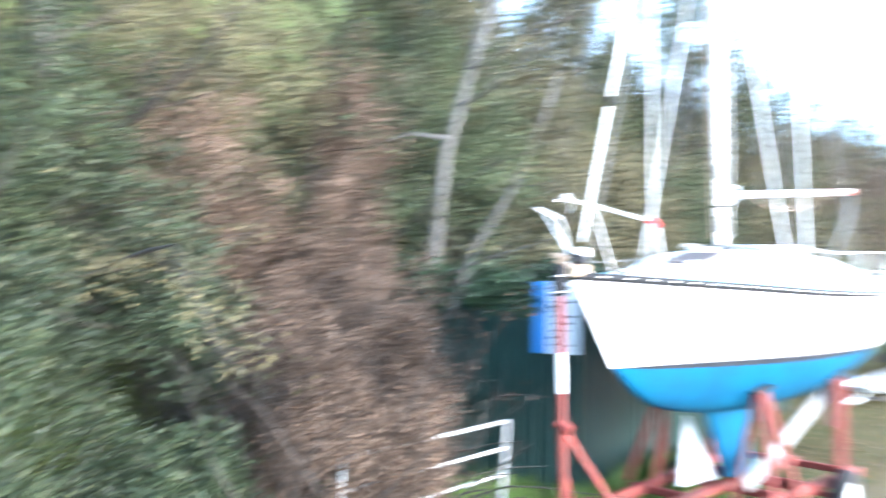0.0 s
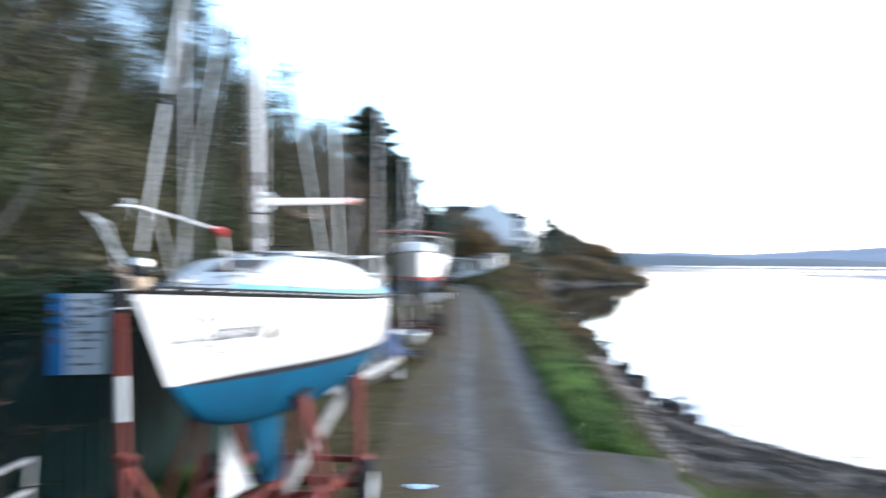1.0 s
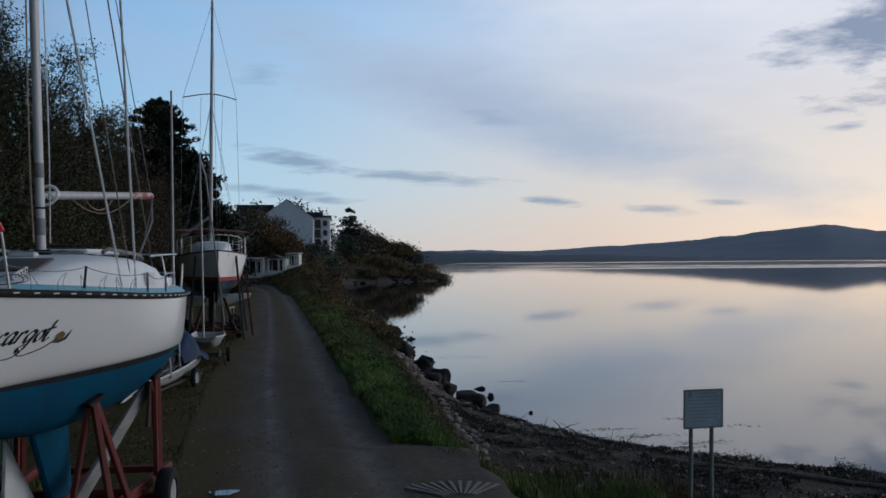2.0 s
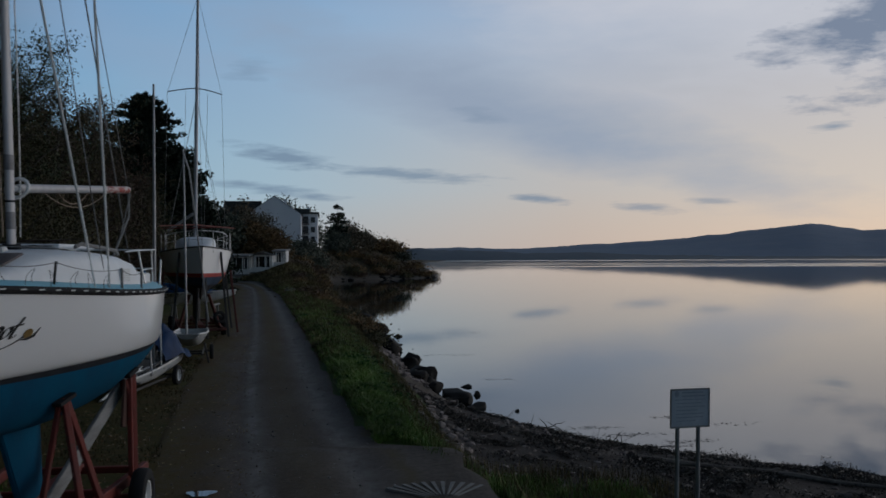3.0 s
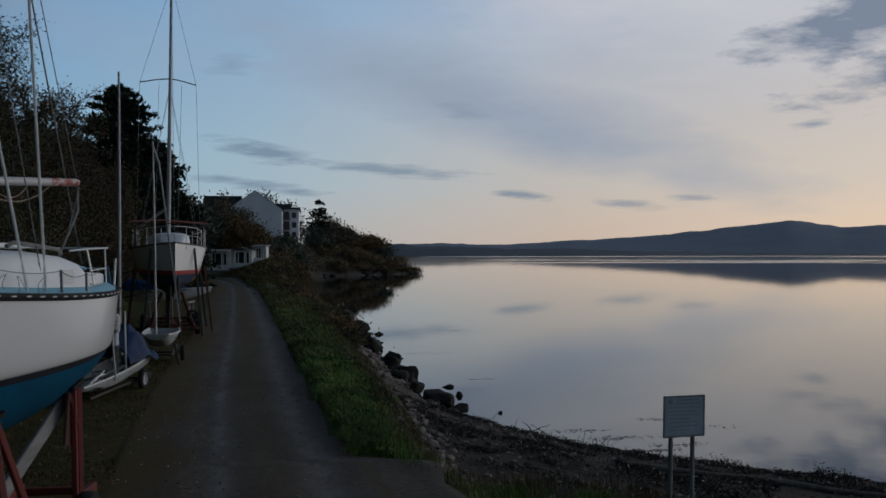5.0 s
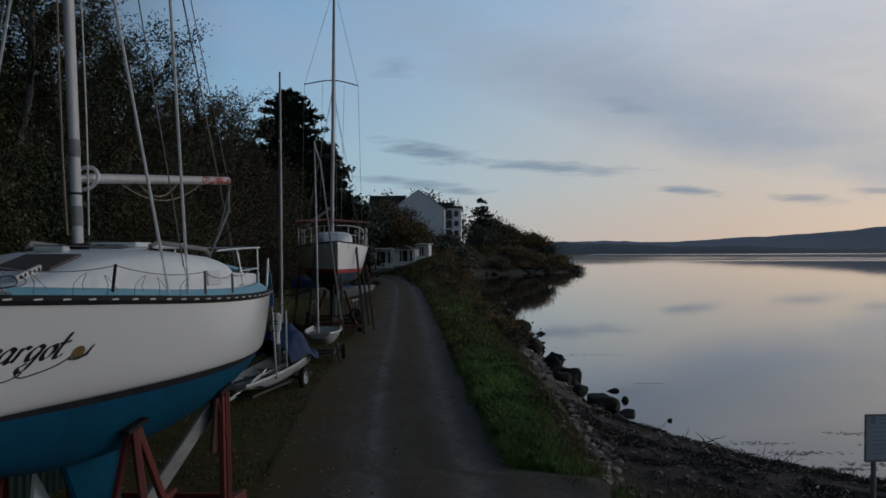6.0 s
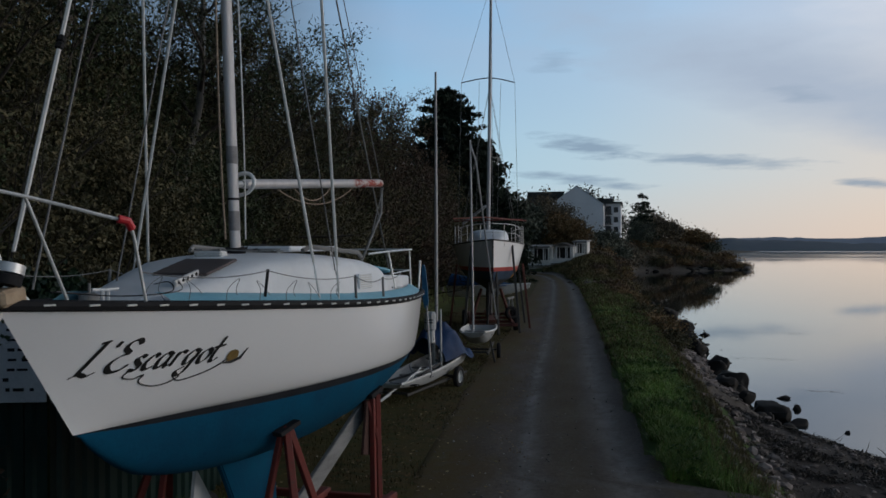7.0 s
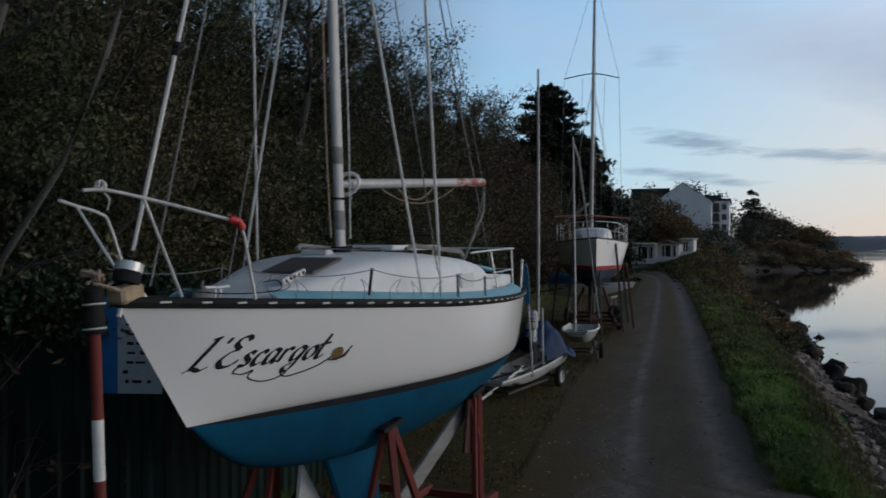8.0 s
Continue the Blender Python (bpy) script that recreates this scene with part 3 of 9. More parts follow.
def road_material():
    def build(nt, b):
        grit = tex_noise(nt, 60.0, 5.0, 0.7)
        patch = tex_noise(nt, 0.7, 7.0, 0.6, (1.6, 0.35, 1))
        mid = tex_noise(nt, 4.0, 6.0, 0.65)
        col = mix(nt, ramp(nt, patch, [(0.35, 0.0), (0.68, 1.0)]), (0.070, 0.058, 0.049), (0.138, 0.118, 0.103))
        col = mix(nt, ramp(nt, mid, [(0.60, 0.0), (0.72, 0.6)]), col, (0.066, 0.062, 0.032))
        col = mix(nt, ramp(nt, grit, [(0.64, 0.0), (0.72, 0.55)]), col, (0.19, 0.18, 0.16))
        col = mix(nt, 0.5, col, ramp(nt, grit, [(0.3, 0.5), (0.6, 1.0)]), "MULTIPLY")
        coarse = tex_noise(nt, 13.0, 8.0, 0.75)
        col = mix(nt, 0.7, col, ramp(nt, coarse, [(0.34, 0.45), (0.52, 1.0), (0.66, 1.5)]), "MULTIPLY")
        zone = nt.nodes.new("ShaderNodeVertexColor")
        zone.layer_name = "zone"
        sep = nt.nodes.new("ShaderNodeSeparateColor")
        link(nt, zone.outputs["Color"], sep.inputs[0])
        edge = nt.nodes.new("ShaderNodeMath")
        edge.operation = "MULTIPLY"
        link(nt, sep.outputs[0], edge.inputs[0])
        link(nt, ramp(nt, mid, [(0.28, 0.35), (0.50, 1.0)]), edge.inputs[1])
        col = mix(nt, edge.outputs[0], col, mix(nt, ramp(nt, patch, [(0.4, 0.0), (0.6, 1.0)]), (0.088, 0.058, 0.022), (0.086, 0.068, 0.022)))
        track = nt.nodes.new("ShaderNodeMath")
        track.operation = "MULTIPLY"
        link(nt, sep.outputs[1], track.inputs[0])
        link(nt, ramp(nt, tex_noise(nt, 2.6, 8.0, 0.72, (1.2, 0.8, 1)), [(0.36, 0.25), (0.58, 1.0)]), track.inputs[1])
        col = mix(nt, track.outputs[0], col, (0.24, 0.23, 0.225))
        link(nt, col, b.inputs["Base Color"])
        b.inputs["Roughness"].default_value = 0.85
        b.inputs["Specular IOR Level"].default_value = 0.2
        bump(nt, b, coarse, 0.5, 0.02)
    return material("worn_tarmac", build)


M_ROAD = road_material()
rv, rf, rc = [], [], []
RY = [y for y in graded(-40, -4, 60, 115, 0.4, 1.02) if y < 92.5]
NU = 40
for j, y in enumerate(RY):
    a, b = lerp_table(ROAD_LEFT, y) - 0.15, lerp_table(VERGE_IN, y) + 0.12
    wide = b + 1.0 * min(1.0, max(0.0, (y - 6.8) / 0.8)) * min(1.0, max(0.0, (11.15 - y) / 0.35)) * (1 + 0.12 * noise.noise(Vector((0, y * 1.3, 6))))
    for i in range(NU + 1):
        u = (i / NU) * (wide - a) / (b - a)
        wob = 0.10 * noise.noise(Vector((0, y * 0.9, 3.0 if i == 0 else 8.0))) if i in (0, NU) else 0
        x = a + (b - a) * u + wob
        rut = -0.03 * math.exp(-((u - 0.38) / 0.08) ** 2) - 0.03 * math.exp(-((u - 0.82) / 0.08) ** 2)
        z = 0.015 + uplift(x, y) + rut + 0.012 * noise.noise(Vector((x * 1.7, y * 1.7, 2))) - (0.03 if i in (0, NU) else 0)
        rv.append((x, y, z))
        far = min(1.0, max(0.0, (y - 12) / 26))
        crown = math.exp(-((u - 0.62) / 0.11) ** 2) * (0.45 + 0.75 * far)
        ragged = 0.16 * noise.noise(Vector((x * 0.7, y * 0.55, 5))) + 0.08 * noise.noise(Vector((x * 2.5, y * 1.9, 1)))
        verge = min(1.0, max(0.0, 1.55 - (u + ragged) / 0.24)) + max(0.0, 1 - abs(1 - u + ragged * 0.4) / 0.06) * 0.7
        pale = math.exp(-((u - 0.44) / 0.040) ** 2) * (0.75 + 0.5 * noise.noise(Vector((0, y * 0.5, 1)))) + 0.55 * math.exp(-((u - 0.83) / 0.065) ** 2)
        rc.append((min(1, crown * 0.9 + verge), max(0, min(1, pale * 1.2)), 0, 1))
for j in range(len(RY) - 1):
    for i in range(NU):
        k = j * (NU + 1) + i
        rf.append((k, k + 1, k + NU + 2, k + NU + 1))
road_me = raw_mesh("road", rv, rf, M_ROAD, True)
zone = road_me.color_attributes.new("zone", "FLOAT_COLOR", "POINT")
zone.data.foreach_set("color", np.array(rc, np.float32).ravel())
road = tagged(new("road", road_me), "worn single-track tarmac lane with loose grit and mossy edges", "road", kind="structure")

# ---- the far side of the bay ----
RIDGE = [(-40, 14), (-5, 14), (4, 15), (6.9, 18), (9, 18.5), (11, 16), (13, 17), (15.3, 20), (19, 25), (22.5, 31), (25.5, 39), (28.6, 48), (30.2, 53), (31.5, 48), (33, 41), (35, 43), (40, 36), (50, 30), (65, 22), (90, 14)]
WOODS = [(-40, 6), (2.5, 12), (4, 20), (6, 22), (6.8, 18), (9, 17), (11, 15), (13, 12), (16, 12), (18, 11), (21, 7), (24, 6), (27, 4), (31, 4), (36, 3), (90, 3)]


def hill_strip(name, near, far, table, mat, label, lumps, step=0.25):
    v, f = [], []
    az = np.arange(-40, 90, step)
    rows = 9
    for a in az:
        d = (math.sin(radians(a)), math.cos(radians(a)))
        top = lerp_table(table, a) / 1551.0
        for r in range(rows):
            t = r / (rows - 1)
            dist = near + (far - near) * t
            h = top * far * (math.sin(t * math.pi / 2) ** 1.2)
            h += lumps * noise.noise(Vector((a * 1.3, t * 4, 7))) * t + lumps * 0.5 * noise.noise(Vector((a * 5.0, t * 9, 2))) * t
            v.append((d[0] * dist, d[1] * dist, WATER - 0.3 + max(0.0, h) if r else WATER - 1.0))
    for i in range(len(az) - 1):
        for r in range(rows - 1):
            k = i * rows + r
            f.append((k, k + rows, k + rows + 1, k + 1))
    me = raw_mesh(name, v, f, mat, True)
    return tagged(new(name, me), label, "hills", kind="structure")


# evening haze is put into the hills' and woods' base colour as pale blue
M_HILL = worn("haze_blue_heather_hill", (0.125, 0.195, 0.300), (0.185, 0.245, 0.335), 0.006, rough=1.0, stain=(0.105, 0.165, 0.250), grain=0.03, relief=0.0)
M_FARWOOD = worn("haze_blue_woods", (0.058, 0.095, 0.130), (0.090, 0.126, 0.165), 0.015, rough=1.0, grain=0.08, relief=0.0)
hill_strip("backdrop_hills", 1500, 2700, RIDGE, M_HILL, "low heather hills across the bay, coloured with evening haze", 3.0)
hill_strip("backdrop_woods", 1150, 1350, WOODS, M_FARWOOD, "dark strip of woods along the far shore, coloured with haze blue", 2.0)

# ---- the near sailing boat, local y from stem to stern, x to port ----
BOAT = Matrix.Translation((-3.16, 3.56, 0)) @ Matrix.Rotation(-math.atan(0.03), 4, "Z")
BD = [(0, 0), (0.03, 0.14), (0.06, 0.26), (0.10, 0.38), (0.15, 0.50), (0.22, 0.66), (0.30, 0.80), (0.45, 0.97), (0.60, 1.03), (0.75, 0.97), (0.88, 0.82), (0.95, 0.70), (1, 0.58)]
BW = [(0, 0), (0.06, 0.10), (0.15, 0.26), (0.30, 0.55), (0.45, 0.77), (0.60, 0.88), (0.75, 0.86), (0.88, 0.72), (1, 0.46)]
SHEER = [(0, 2.79), (0.15, 2.73), (0.30, 2.675), (0.45, 2.62), (0.60, 2.585), (0.75, 2.565), (1, 2.56)]
KEEL = [(0.655, 1.935), (0.75, 1.84), (0.9, 1.73), (1.15, 1.58), (1.4, 1.48), (2.2, 1.34), (3.2, 1.29), (4.2, 1.34), (5.2, 1.52), (6.0, 1.72), (6.55, 1.90)]
ZW, STEM, LEN, FORE = 1.935, 0.655, 6.75, 0.04


def flare(u):
    """How the topsides swell: straight and raked forward, full and round aft."""
    return lerp_table([(0, 0.62), (0.3, 0.55), (0.65, 0.30), (1, 0.24)], u)



def smooth_table(table, x):
    """Catmull-Rom through a table."""
    xs = [p[0] for p in table]
    i = max(0, min(len(xs) - 2, int(np.searchsorted(xs, x)) - 1))
    x0, x1 = xs[i], xs[i + 1]
    t = (x - x0) / (x1 - x0)
    y = [p[1] for p in table]
    m0 = (y[i + 1] - y[max(i - 1, 0)]) / (xs[i + 1] - xs[max(i - 1, 0)]) * (x1 - x0)
    m1 = (y[min(i + 2, len(y) - 1)] - y[i]) / (xs[min(i + 2, len(y) - 1)] - xs[i]) * (x1 - x0)
    return (2 * t ** 3 - 3 * t * t + 1) * y[i] + (t ** 3 - 2 * t * t + t) * m0 + (-2 * t ** 3 + 3 * t * t) * y[i + 1] + (t ** 3 - t * t) * m1


def hull_half(s, z):
    st, tr = STEM * (2.79 - z) / 0.855 - FORE, LEN - 0.2 * (2.6 - z) / 0.63
    u = min(1, max(0, (s - st) / (tr - st)))
    zs = smooth_table(SHEER, u)
    v = min(1, max(0, (z - ZW) / (zs - ZW)))
    bw, bd = smooth_table(BW, u), smooth_table(BD, u)
    return bw + (bd - bw) * v ** flare(u)


US = [0, 0.012, 0.03, 0.05, 0.08, 0.11, 0.15, 0.19, 0.24, 0.29, 0.35, 0.41, 0.47, 0.53, 0.59, 0.65, 0.71, 0.77, 0.82, 0.87, 0.91, 0.95, 0.98, 1.0]


def topside_point(u, v):
    zs = smooth_table(SHEER, u)
    z = ZW + (zs - ZW) * v
    st, tr = STEM * (2.79 - z) / 0.855 - FORE, LEN - 0.2 * (2.6 - z) / 0.63
    bw, bd = smooth_table(BW, u), smooth_table(BD, u)
    return bw + (bd - bw) * v ** flare(u), st + (tr - st) * u, z


def bottom_point(u, w):
    """w 0 at the water line, 1 at the keel line."""
    s = STEM - FORE + (LEN - 0.2 - STEM + FORE) * u
    bw, zk = smooth_table(BW, u), smooth_table(KEEL, max(s, STEM))
    a = w * math.pi / 2
    return bw * math.cos(a) ** 0.85 if w < 1 else 0.0, s, ZW - (ZW - zk) * math.sin(a) ** 1.15


def loft(rows_fn, vs, us, side_both=True):
    """A skin from rows_fn(u, v), mirrored across the centre line."""
    bm = bmesh.new()
    for sgn in (1, -1) if side_both else (1,):
        grid = [[bm.verts.new((sgn * p[0], p[1], p[2])) for p in (rows_fn(u, v) for v in vs)] for u in us]
        for i in range(len(us) - 1):
            for j in range(len(vs) - 1):
                q = (grid[i][j], grid[i + 1][j], grid[i + 1][j + 1], grid[i][j + 1])
                bm.faces.new(q if sgn > 0 else q[::-1])
    bmesh.ops.remove_doubles(bm, verts=bm.verts, dist=1e-5)
    bmesh.ops.recalc_face_normals(bm, faces=bm.faces)
    return bm


boat = thing("sailing_boat", BOAT, "white sailing boat with blue underside standing on a red trailer", "boat")
part("hull", loft(topside_point, [0, 0.02, 0.05, 0.1, 0.17, 0.26, 0.38, 0.52, 0.68, 0.84, 1.0], US), M_GEL, boat, "glossy white hull, stained low down")
part("boot_stripe", loft(lambda u, w: bottom_point(u, w), [0, 0.04, 0.08], US), M_BOOT, boat, "dark grey stripe")
part("bottom", loft(bottom_point, [0.08, 0.18, 0.3, 0.42, 0.55, 0.68, 0.8, 0.9, 1.0], US), M_BLUE, boat, "bright blue antifouled underside")
bm = bmesh.new()
tv = [topside_point(1.0, i / 10) for i in range(10, -1, -1)] + [bottom_point(1.0, w) for w in (0.3, 0.55, 0.8, 1.0)]
tr = [[bm.verts.new((sgn * x, y + 0.002, z)) for x, y, z in tv] for sgn in (1, -1)]
for i in range(len(tv) - 1):
    bm.faces.new((tr[0][i], tr[1][i], tr[1][i + 1], tr[0][i + 1]) if tv[i + 1][0] > 0.001 else (tr[0][i], tr[1][i], tr[0][i + 1]))
part("transom", bm, M_GEL, boat)


def deck_point(u, v):
    x, s, z = topside_point(u, 1.0)
    return x * v, s, z + 0.07 * (1 - v * v) * min(1, x) - 0.002


part("deck", loft(deck_point, [0, 0.3, 0.6, 0.85, 1.0], US), M_DECK, boat, "worn white deck")
bm = bmesh.new()
edge = [topside_point(u, 1.0) for u in US]
for sgn in (1, -1):
    tube(bm, [(sgn * (x + 0.006), s, z + 0.012) for x, s, z in edge], 0.034, 8)
part("rubbing_strake", bm, M_BLACK, boat, "black rubber strake round the deck edge")
for k in range(26):
    u = 0.03 + k * 0.033
    for sgn in (1, -1):
        x, s, z = topside_point(u, 1.0)
        x2, s2, z2 = topside_point(u + 0.01, 1.0)
        bm = bmesh.new()
        d = Vector((sgn * (x2 - x), s2 - s, 0)).normalized()
        beam(bm, Vector((sgn * (x + 0.036), s, z + 0.016)) - d * 0.035, Vector((sgn * (x + 0.036), s, z + 0.016)) + d * 0.035, 0.022, 0.012, 0.002)
        part("strake_clip", bm, M_WHITEPAINT, boat)
# light blue waterway between strake and cabin
bm = bmesh.new()
for sgn in (1, -1):
    rows = []
    for u in US[6:]:
        x, s, z = topside_point(u, 1.0)
        w = min(0.08, x * 0.25)
        rows.append([bm.verts.new((sgn * (x - 0.03), s, z + 0.035)), bm.verts.new((sgn * (x - 0.03 - w), s, z + 0.085)), bm.verts.new((sgn * (x - 0.05 - w * 1.6), s, z + 0.10))])
    for i in range(len(rows) - 1):
        for j in range(2):
            q = (rows[i][j], rows[i + 1][j], rows[i + 1][j + 1], rows[i][j + 1])
            bm.faces.new(q if sgn < 0 else q[::-1])
bmesh.ops.recalc_face_normals(bm, faces=bm.faces)
part("waterway", bm, M_LTBLUE, boat, "faded light blue deck margin")

# cabin trunk: low wedge forward, full height by the mast, square back
CAB = [(0.98, 0.22, 2.775), (1.30, 0.36, 2.84), (1.60, 0.46, 2.90), (1.90, 0.55, 2.97), (2.22, 0.63, 3.035), (2.6, 0.70, 3.07), (3.0, 0.76, 3.085), (3.6, 0.80, 3.075), (4.2, 0.80, 3.04), (4.62, 0.79, 2.985), (4.80, 0.775, 2.93), (4.86, 0.74, 2.86)]
SECT = [(1.0, 0.0), (0.985, 0.30), (0.955, 0.60), (0.90, 0.80), (0.80, 0.90), (0.6, 0.955), (0.3, 0.99), (0.0, 1.0)]


def cabin_point(i, j):
    s, w, top = CAB[i]
    fx, fz = SECT[j]
    base = smooth_table(SHEER, s / LEN) + 0.04
    return w * fx + (0.02 if j == 0 else 0), s, base + (top - base) * fz


bm = bmesh.new()
for sgn in (1, -1):
    g = [[bm.verts.new((sgn * p[0], p[1], p[2])) for p in (cabin_point(i, j) for j in range(len(SECT)))] for i in range(len(CAB))]
    for i in range(len(CAB) - 1):
        for j in range(len(SECT) - 1):
            bm.faces.new((g[i][j], g[i + 1][j], g[i + 1][j + 1], g[i][j + 1]))
    for row in (g[0], g[-1]):
        base = bm.verts.new((0, row[0].co.y, row[0].co.z))
        for j in range(len(SECT) - 1):
            bm.faces.new((row[j], row[j + 1], base))
bmesh.ops.remove_doubles(bm, verts=bm.verts, dist=1e-5)
bmesh.ops.recalc_face_normals(bm, faces=bm.faces)
part("cabin", bm, M_DECK, boat, "low white cabin with scuffed paint")
for sgn in (1, -1):
    bm = bmesh.new()
    tube(bm, [(sgn * 0.55, 3.0, 3.10), (sgn * 0.58, 3.1, 3.135), (sgn * 0.60, 4.3, 3.075), (sgn * 0.60, 4.4, 3.03)], 0.022, 8)
    part("grab_rail", bm, M_GREYPLANK, boat, "weathered grab rail")
bm = bmesh.new()
box(bm, (0.12, 1.92, 2.978), (0.46, 0.50, 0.022), Matrix.Rotation(radians(12), 4, "X"), 0.009)
part("forehatch", bm, M_BROWNPANEL, boat, "dark brown forehatch")
bm = bmesh.new()
box(bm, (0.27, 1.52, 2.905), (0.030, 0.34, 0.05), Matrix.Rotation(radians(12), 4, "X"), 0.006)
hinge = part("hatch_hinge", bm, M_STEEL, boat, "perforated steel hinge plate")
for k in range(5):
    bm = bmesh.new()
    tube(bm, [(0.284, 1.40 + 0.06 * k, 2.881 + 0.0127 * k), (0.288, 1.40 + 0.06 * k, 2.881 + 0.0127 * k)], 0.014, 10)
    part("hole", bm, M_BLACK, hinge)
bm = bmesh.new()
box(bm, (-0.05, 2.46, 3.075), (0.26, 0.12, 0.05), None, 0.015)
part("mast_step_block", bm, M_WHITEPAINT, boat)
bm = bmesh.new()
box(bm, (0.80, 3.95, 2.80), (0.02, 0.36, 0.15), Matrix.Rotation(radians(-4), 4, "Y"), 0.005)
part("cabin_vent", bm, M_DECK, boat, "pale louvred panel on the cabin side")
for k in range(6):
    bm = bmesh.new()
    box(bm, (0.813, 3.95, 2.745 + k * 0.022), (0.006, 0.33, 0.010))
    part("vent_slat", bm, M_WHITEPAINT, boat)
bm = bmesh.new()
box(bm, (0, 3.9, 3.115), (0.62, 1.25, 0.05), None, 0.015)
part("sliding_hatch", bm, M_DECK, boat, "sliding white companionway hatch")
# cockpit coamings and well
bm = bmesh.new()
for sgn in (1, -1):
    beam(bm, (sgn * 0.62, 4.86, 2.72), (sgn * 0.46, 6.55, 2.66), 0.06, 0.22, 0.02)
box(bm, (0, 6.45, 2.66), (0.95, 0.08, 0.18), None, 0.02)
part("coaming", bm, M_DECK, boat, "weathered white cockpit coaming")
bm = bmesh.new()
box(bm, (0, 5.6, 2.60), (0.8, 1.5, 0.03), None, 0.005)
part("cockpit_floor", bm, M_LTBLUE, boat)

# keel, skeg and rudder
bm = bmesh.new()
prof = [(2.45, 1.36, 0.075), (2.62, 1.1, 0.075), (2.80, 0.80, 0.08), (2.98, 0.52, 0.09), (3.62, 0.50, 0.05), (3.60, 0.9, 0.04), (3.56, 1.32, 0.03)]
left = [bm.verts.new((w * 0.35, s, z)) for s, z, w in prof]
right = [bm.verts.new((-w * 0.35, s, z)) for s, z, w in prof]
c0, c1 = bm.verts.new((0.11, 2.95, 1.32)), bm.verts.new((0.11, 3.25, 0.51))
d0, d1 = bm.verts.new((-0.11, 2.95, 1.32)), bm.verts.new((-0.11, 3.25, 0.51))
bm.faces.new((left[0], left[1], left[2], left[3], c1, c0))
bm.faces.new((c0, c1, left[4], left[5], left[6]))
bm.faces.new((right[0], d0, d1, right[3], right[2], right[1]))
bm.faces.new((d0, right[6], right[5], right[4], d1))
for i in range(3):
    bm.faces.new((left[i + 1], left[i], right[i], right[i + 1]))
for i in range(4, 6):
    bm.faces.new((left[i + 1], left[i], right[i], right[i + 1]))
bm.faces.new((left[3], c1, left[4], right[4], d1, right[3]))
bmesh.ops.recalc_face_normals(bm, faces=bm.faces)
bmesh.ops.bevel(bm, geom=[e for e in bm.edges if len(e.link_faces) == 2], offset=0.012, segments=2, affect="EDGES")
part("keel", bm, M_BLUE, boat, "blue fin keel")
bm = bmesh.new()
pts = [(6.57, 2.35), (6.80, 2.35), (6.92, 1.7), (6.86, 1.22), (6.62, 1.18), (6.55, 1.6)]
a = [bm.verts.new((0.022, s, z)) for s, z in pts]
b = [bm.verts.new((-0.022, s, z)) for s, z in pts]
bm.faces.new(a), bm.faces.new(b[::-1])
for i in range(len(pts)):
    bm.faces.new((a[i], b[i], b[(i + 1) % 6], a[(i + 1) % 6]))
bmesh.ops.recalc_face_normals(bm, faces=bm.faces)
bmesh.ops.bevel(bm, geom=list(bm.edges), offset=0.008, segments=1, affect="EDGES")
part("rudder", bm, M_BLUE, boat)

# mast, boom and rigging
MAST_S, MAST_TOP = 2.81, 10.9


def mast_at(z):
    return Vector((0.0, MAST_S - 0.075 * (z - 3.09), z))


bm = bmesh.new()
rings = []
for z in np.linspace(3.08, MAST_TOP, 14):
    c = mast_at(z)
    w = 1.0 if z < 8 else 1.0 - 0.3 * (z - 8) / 3
    rings.append([bm.verts.new(c + Vector((0.042 * w * math.cos(a), 0.062 * w * math.sin(a), 0))) for a in (2 * math.pi * k / 16 for k in range(16))])
for i in range(len(rings) - 1):
    for k in range(16):
        bm.faces.new((rings[i][k], rings[i][(k + 1) % 16], rings[i + 1][(k + 1) % 16], rings[i + 1][k]))
bm.faces.new(rings[0][::-1]), bm.faces.new(rings[-1])
mast = part("mast", bm, M_ALU, boat, "grey aluminium mast")
bm = bmesh.new()
tube(bm, [mast_at(3.06) + Vector((0, 0, 0)), mast_at(3.13)], [0.095, 0.085], 14)
part("mast_collar", bm, M_BLACK, mast, "black collar at the mast foot")
M_TAPE = worn("grey_tape", (0.16, 0.155, 0.16), (0.26, 0.255, 0.26), 9.0, rough=0.6, stain=(0.08, 0.08, 0.085), relief=0.2)
for z, tall, mat in ((3.36, 0.085, M_TAPE), (3.55, 0.010, M_BOOT), (3.93, 0.075, M_TAPE)):
    bm = bmesh.new()
    rings = []
    for h in (-tall, tall):
        c = mast_at(z + h)
        rings.append([bm.verts.new(c + Vector((0.045 * math.cos(a), 0.065 * math.sin(a), 0))) for a in (2 * math.pi * k / 16 for k in range(16))])
    for k in range(16):
        bm.faces.new((rings[0][k], rings[0][(k + 1) % 16], rings[1][(k + 1) % 16], rings[1][k]))
    bm.faces.new(rings[0][::-1]), bm.faces.new(rings[1])
    part("mast_band", bm, mat, mast)
bm = bmesh.new()
tube(bm, curve_pts([mast_at(3.2) + Vector((-0.04, -0.10, 0)), mast_at(4.2) + Vector((-0.05, -0.11, 0)), mast_at(6.5) + Vector((-0.03, -0.10, 0)), mast_at(10.0) + Vector((0, -0.08, 0))], 6), 0.009, 5)
part("halyard", bm, M_ROPE, mast, "brown frayed halyard")
bm = bmesh.new()
tube(bm, curve_pts([mast_at(3.2) + Vector((0.06, 0.08, 0)), mast_at(5) + Vector((0.07, 0.09, 0)), mast_at(10.2) + Vector((0, 0.05, 0))], 6), 0.007, 5)
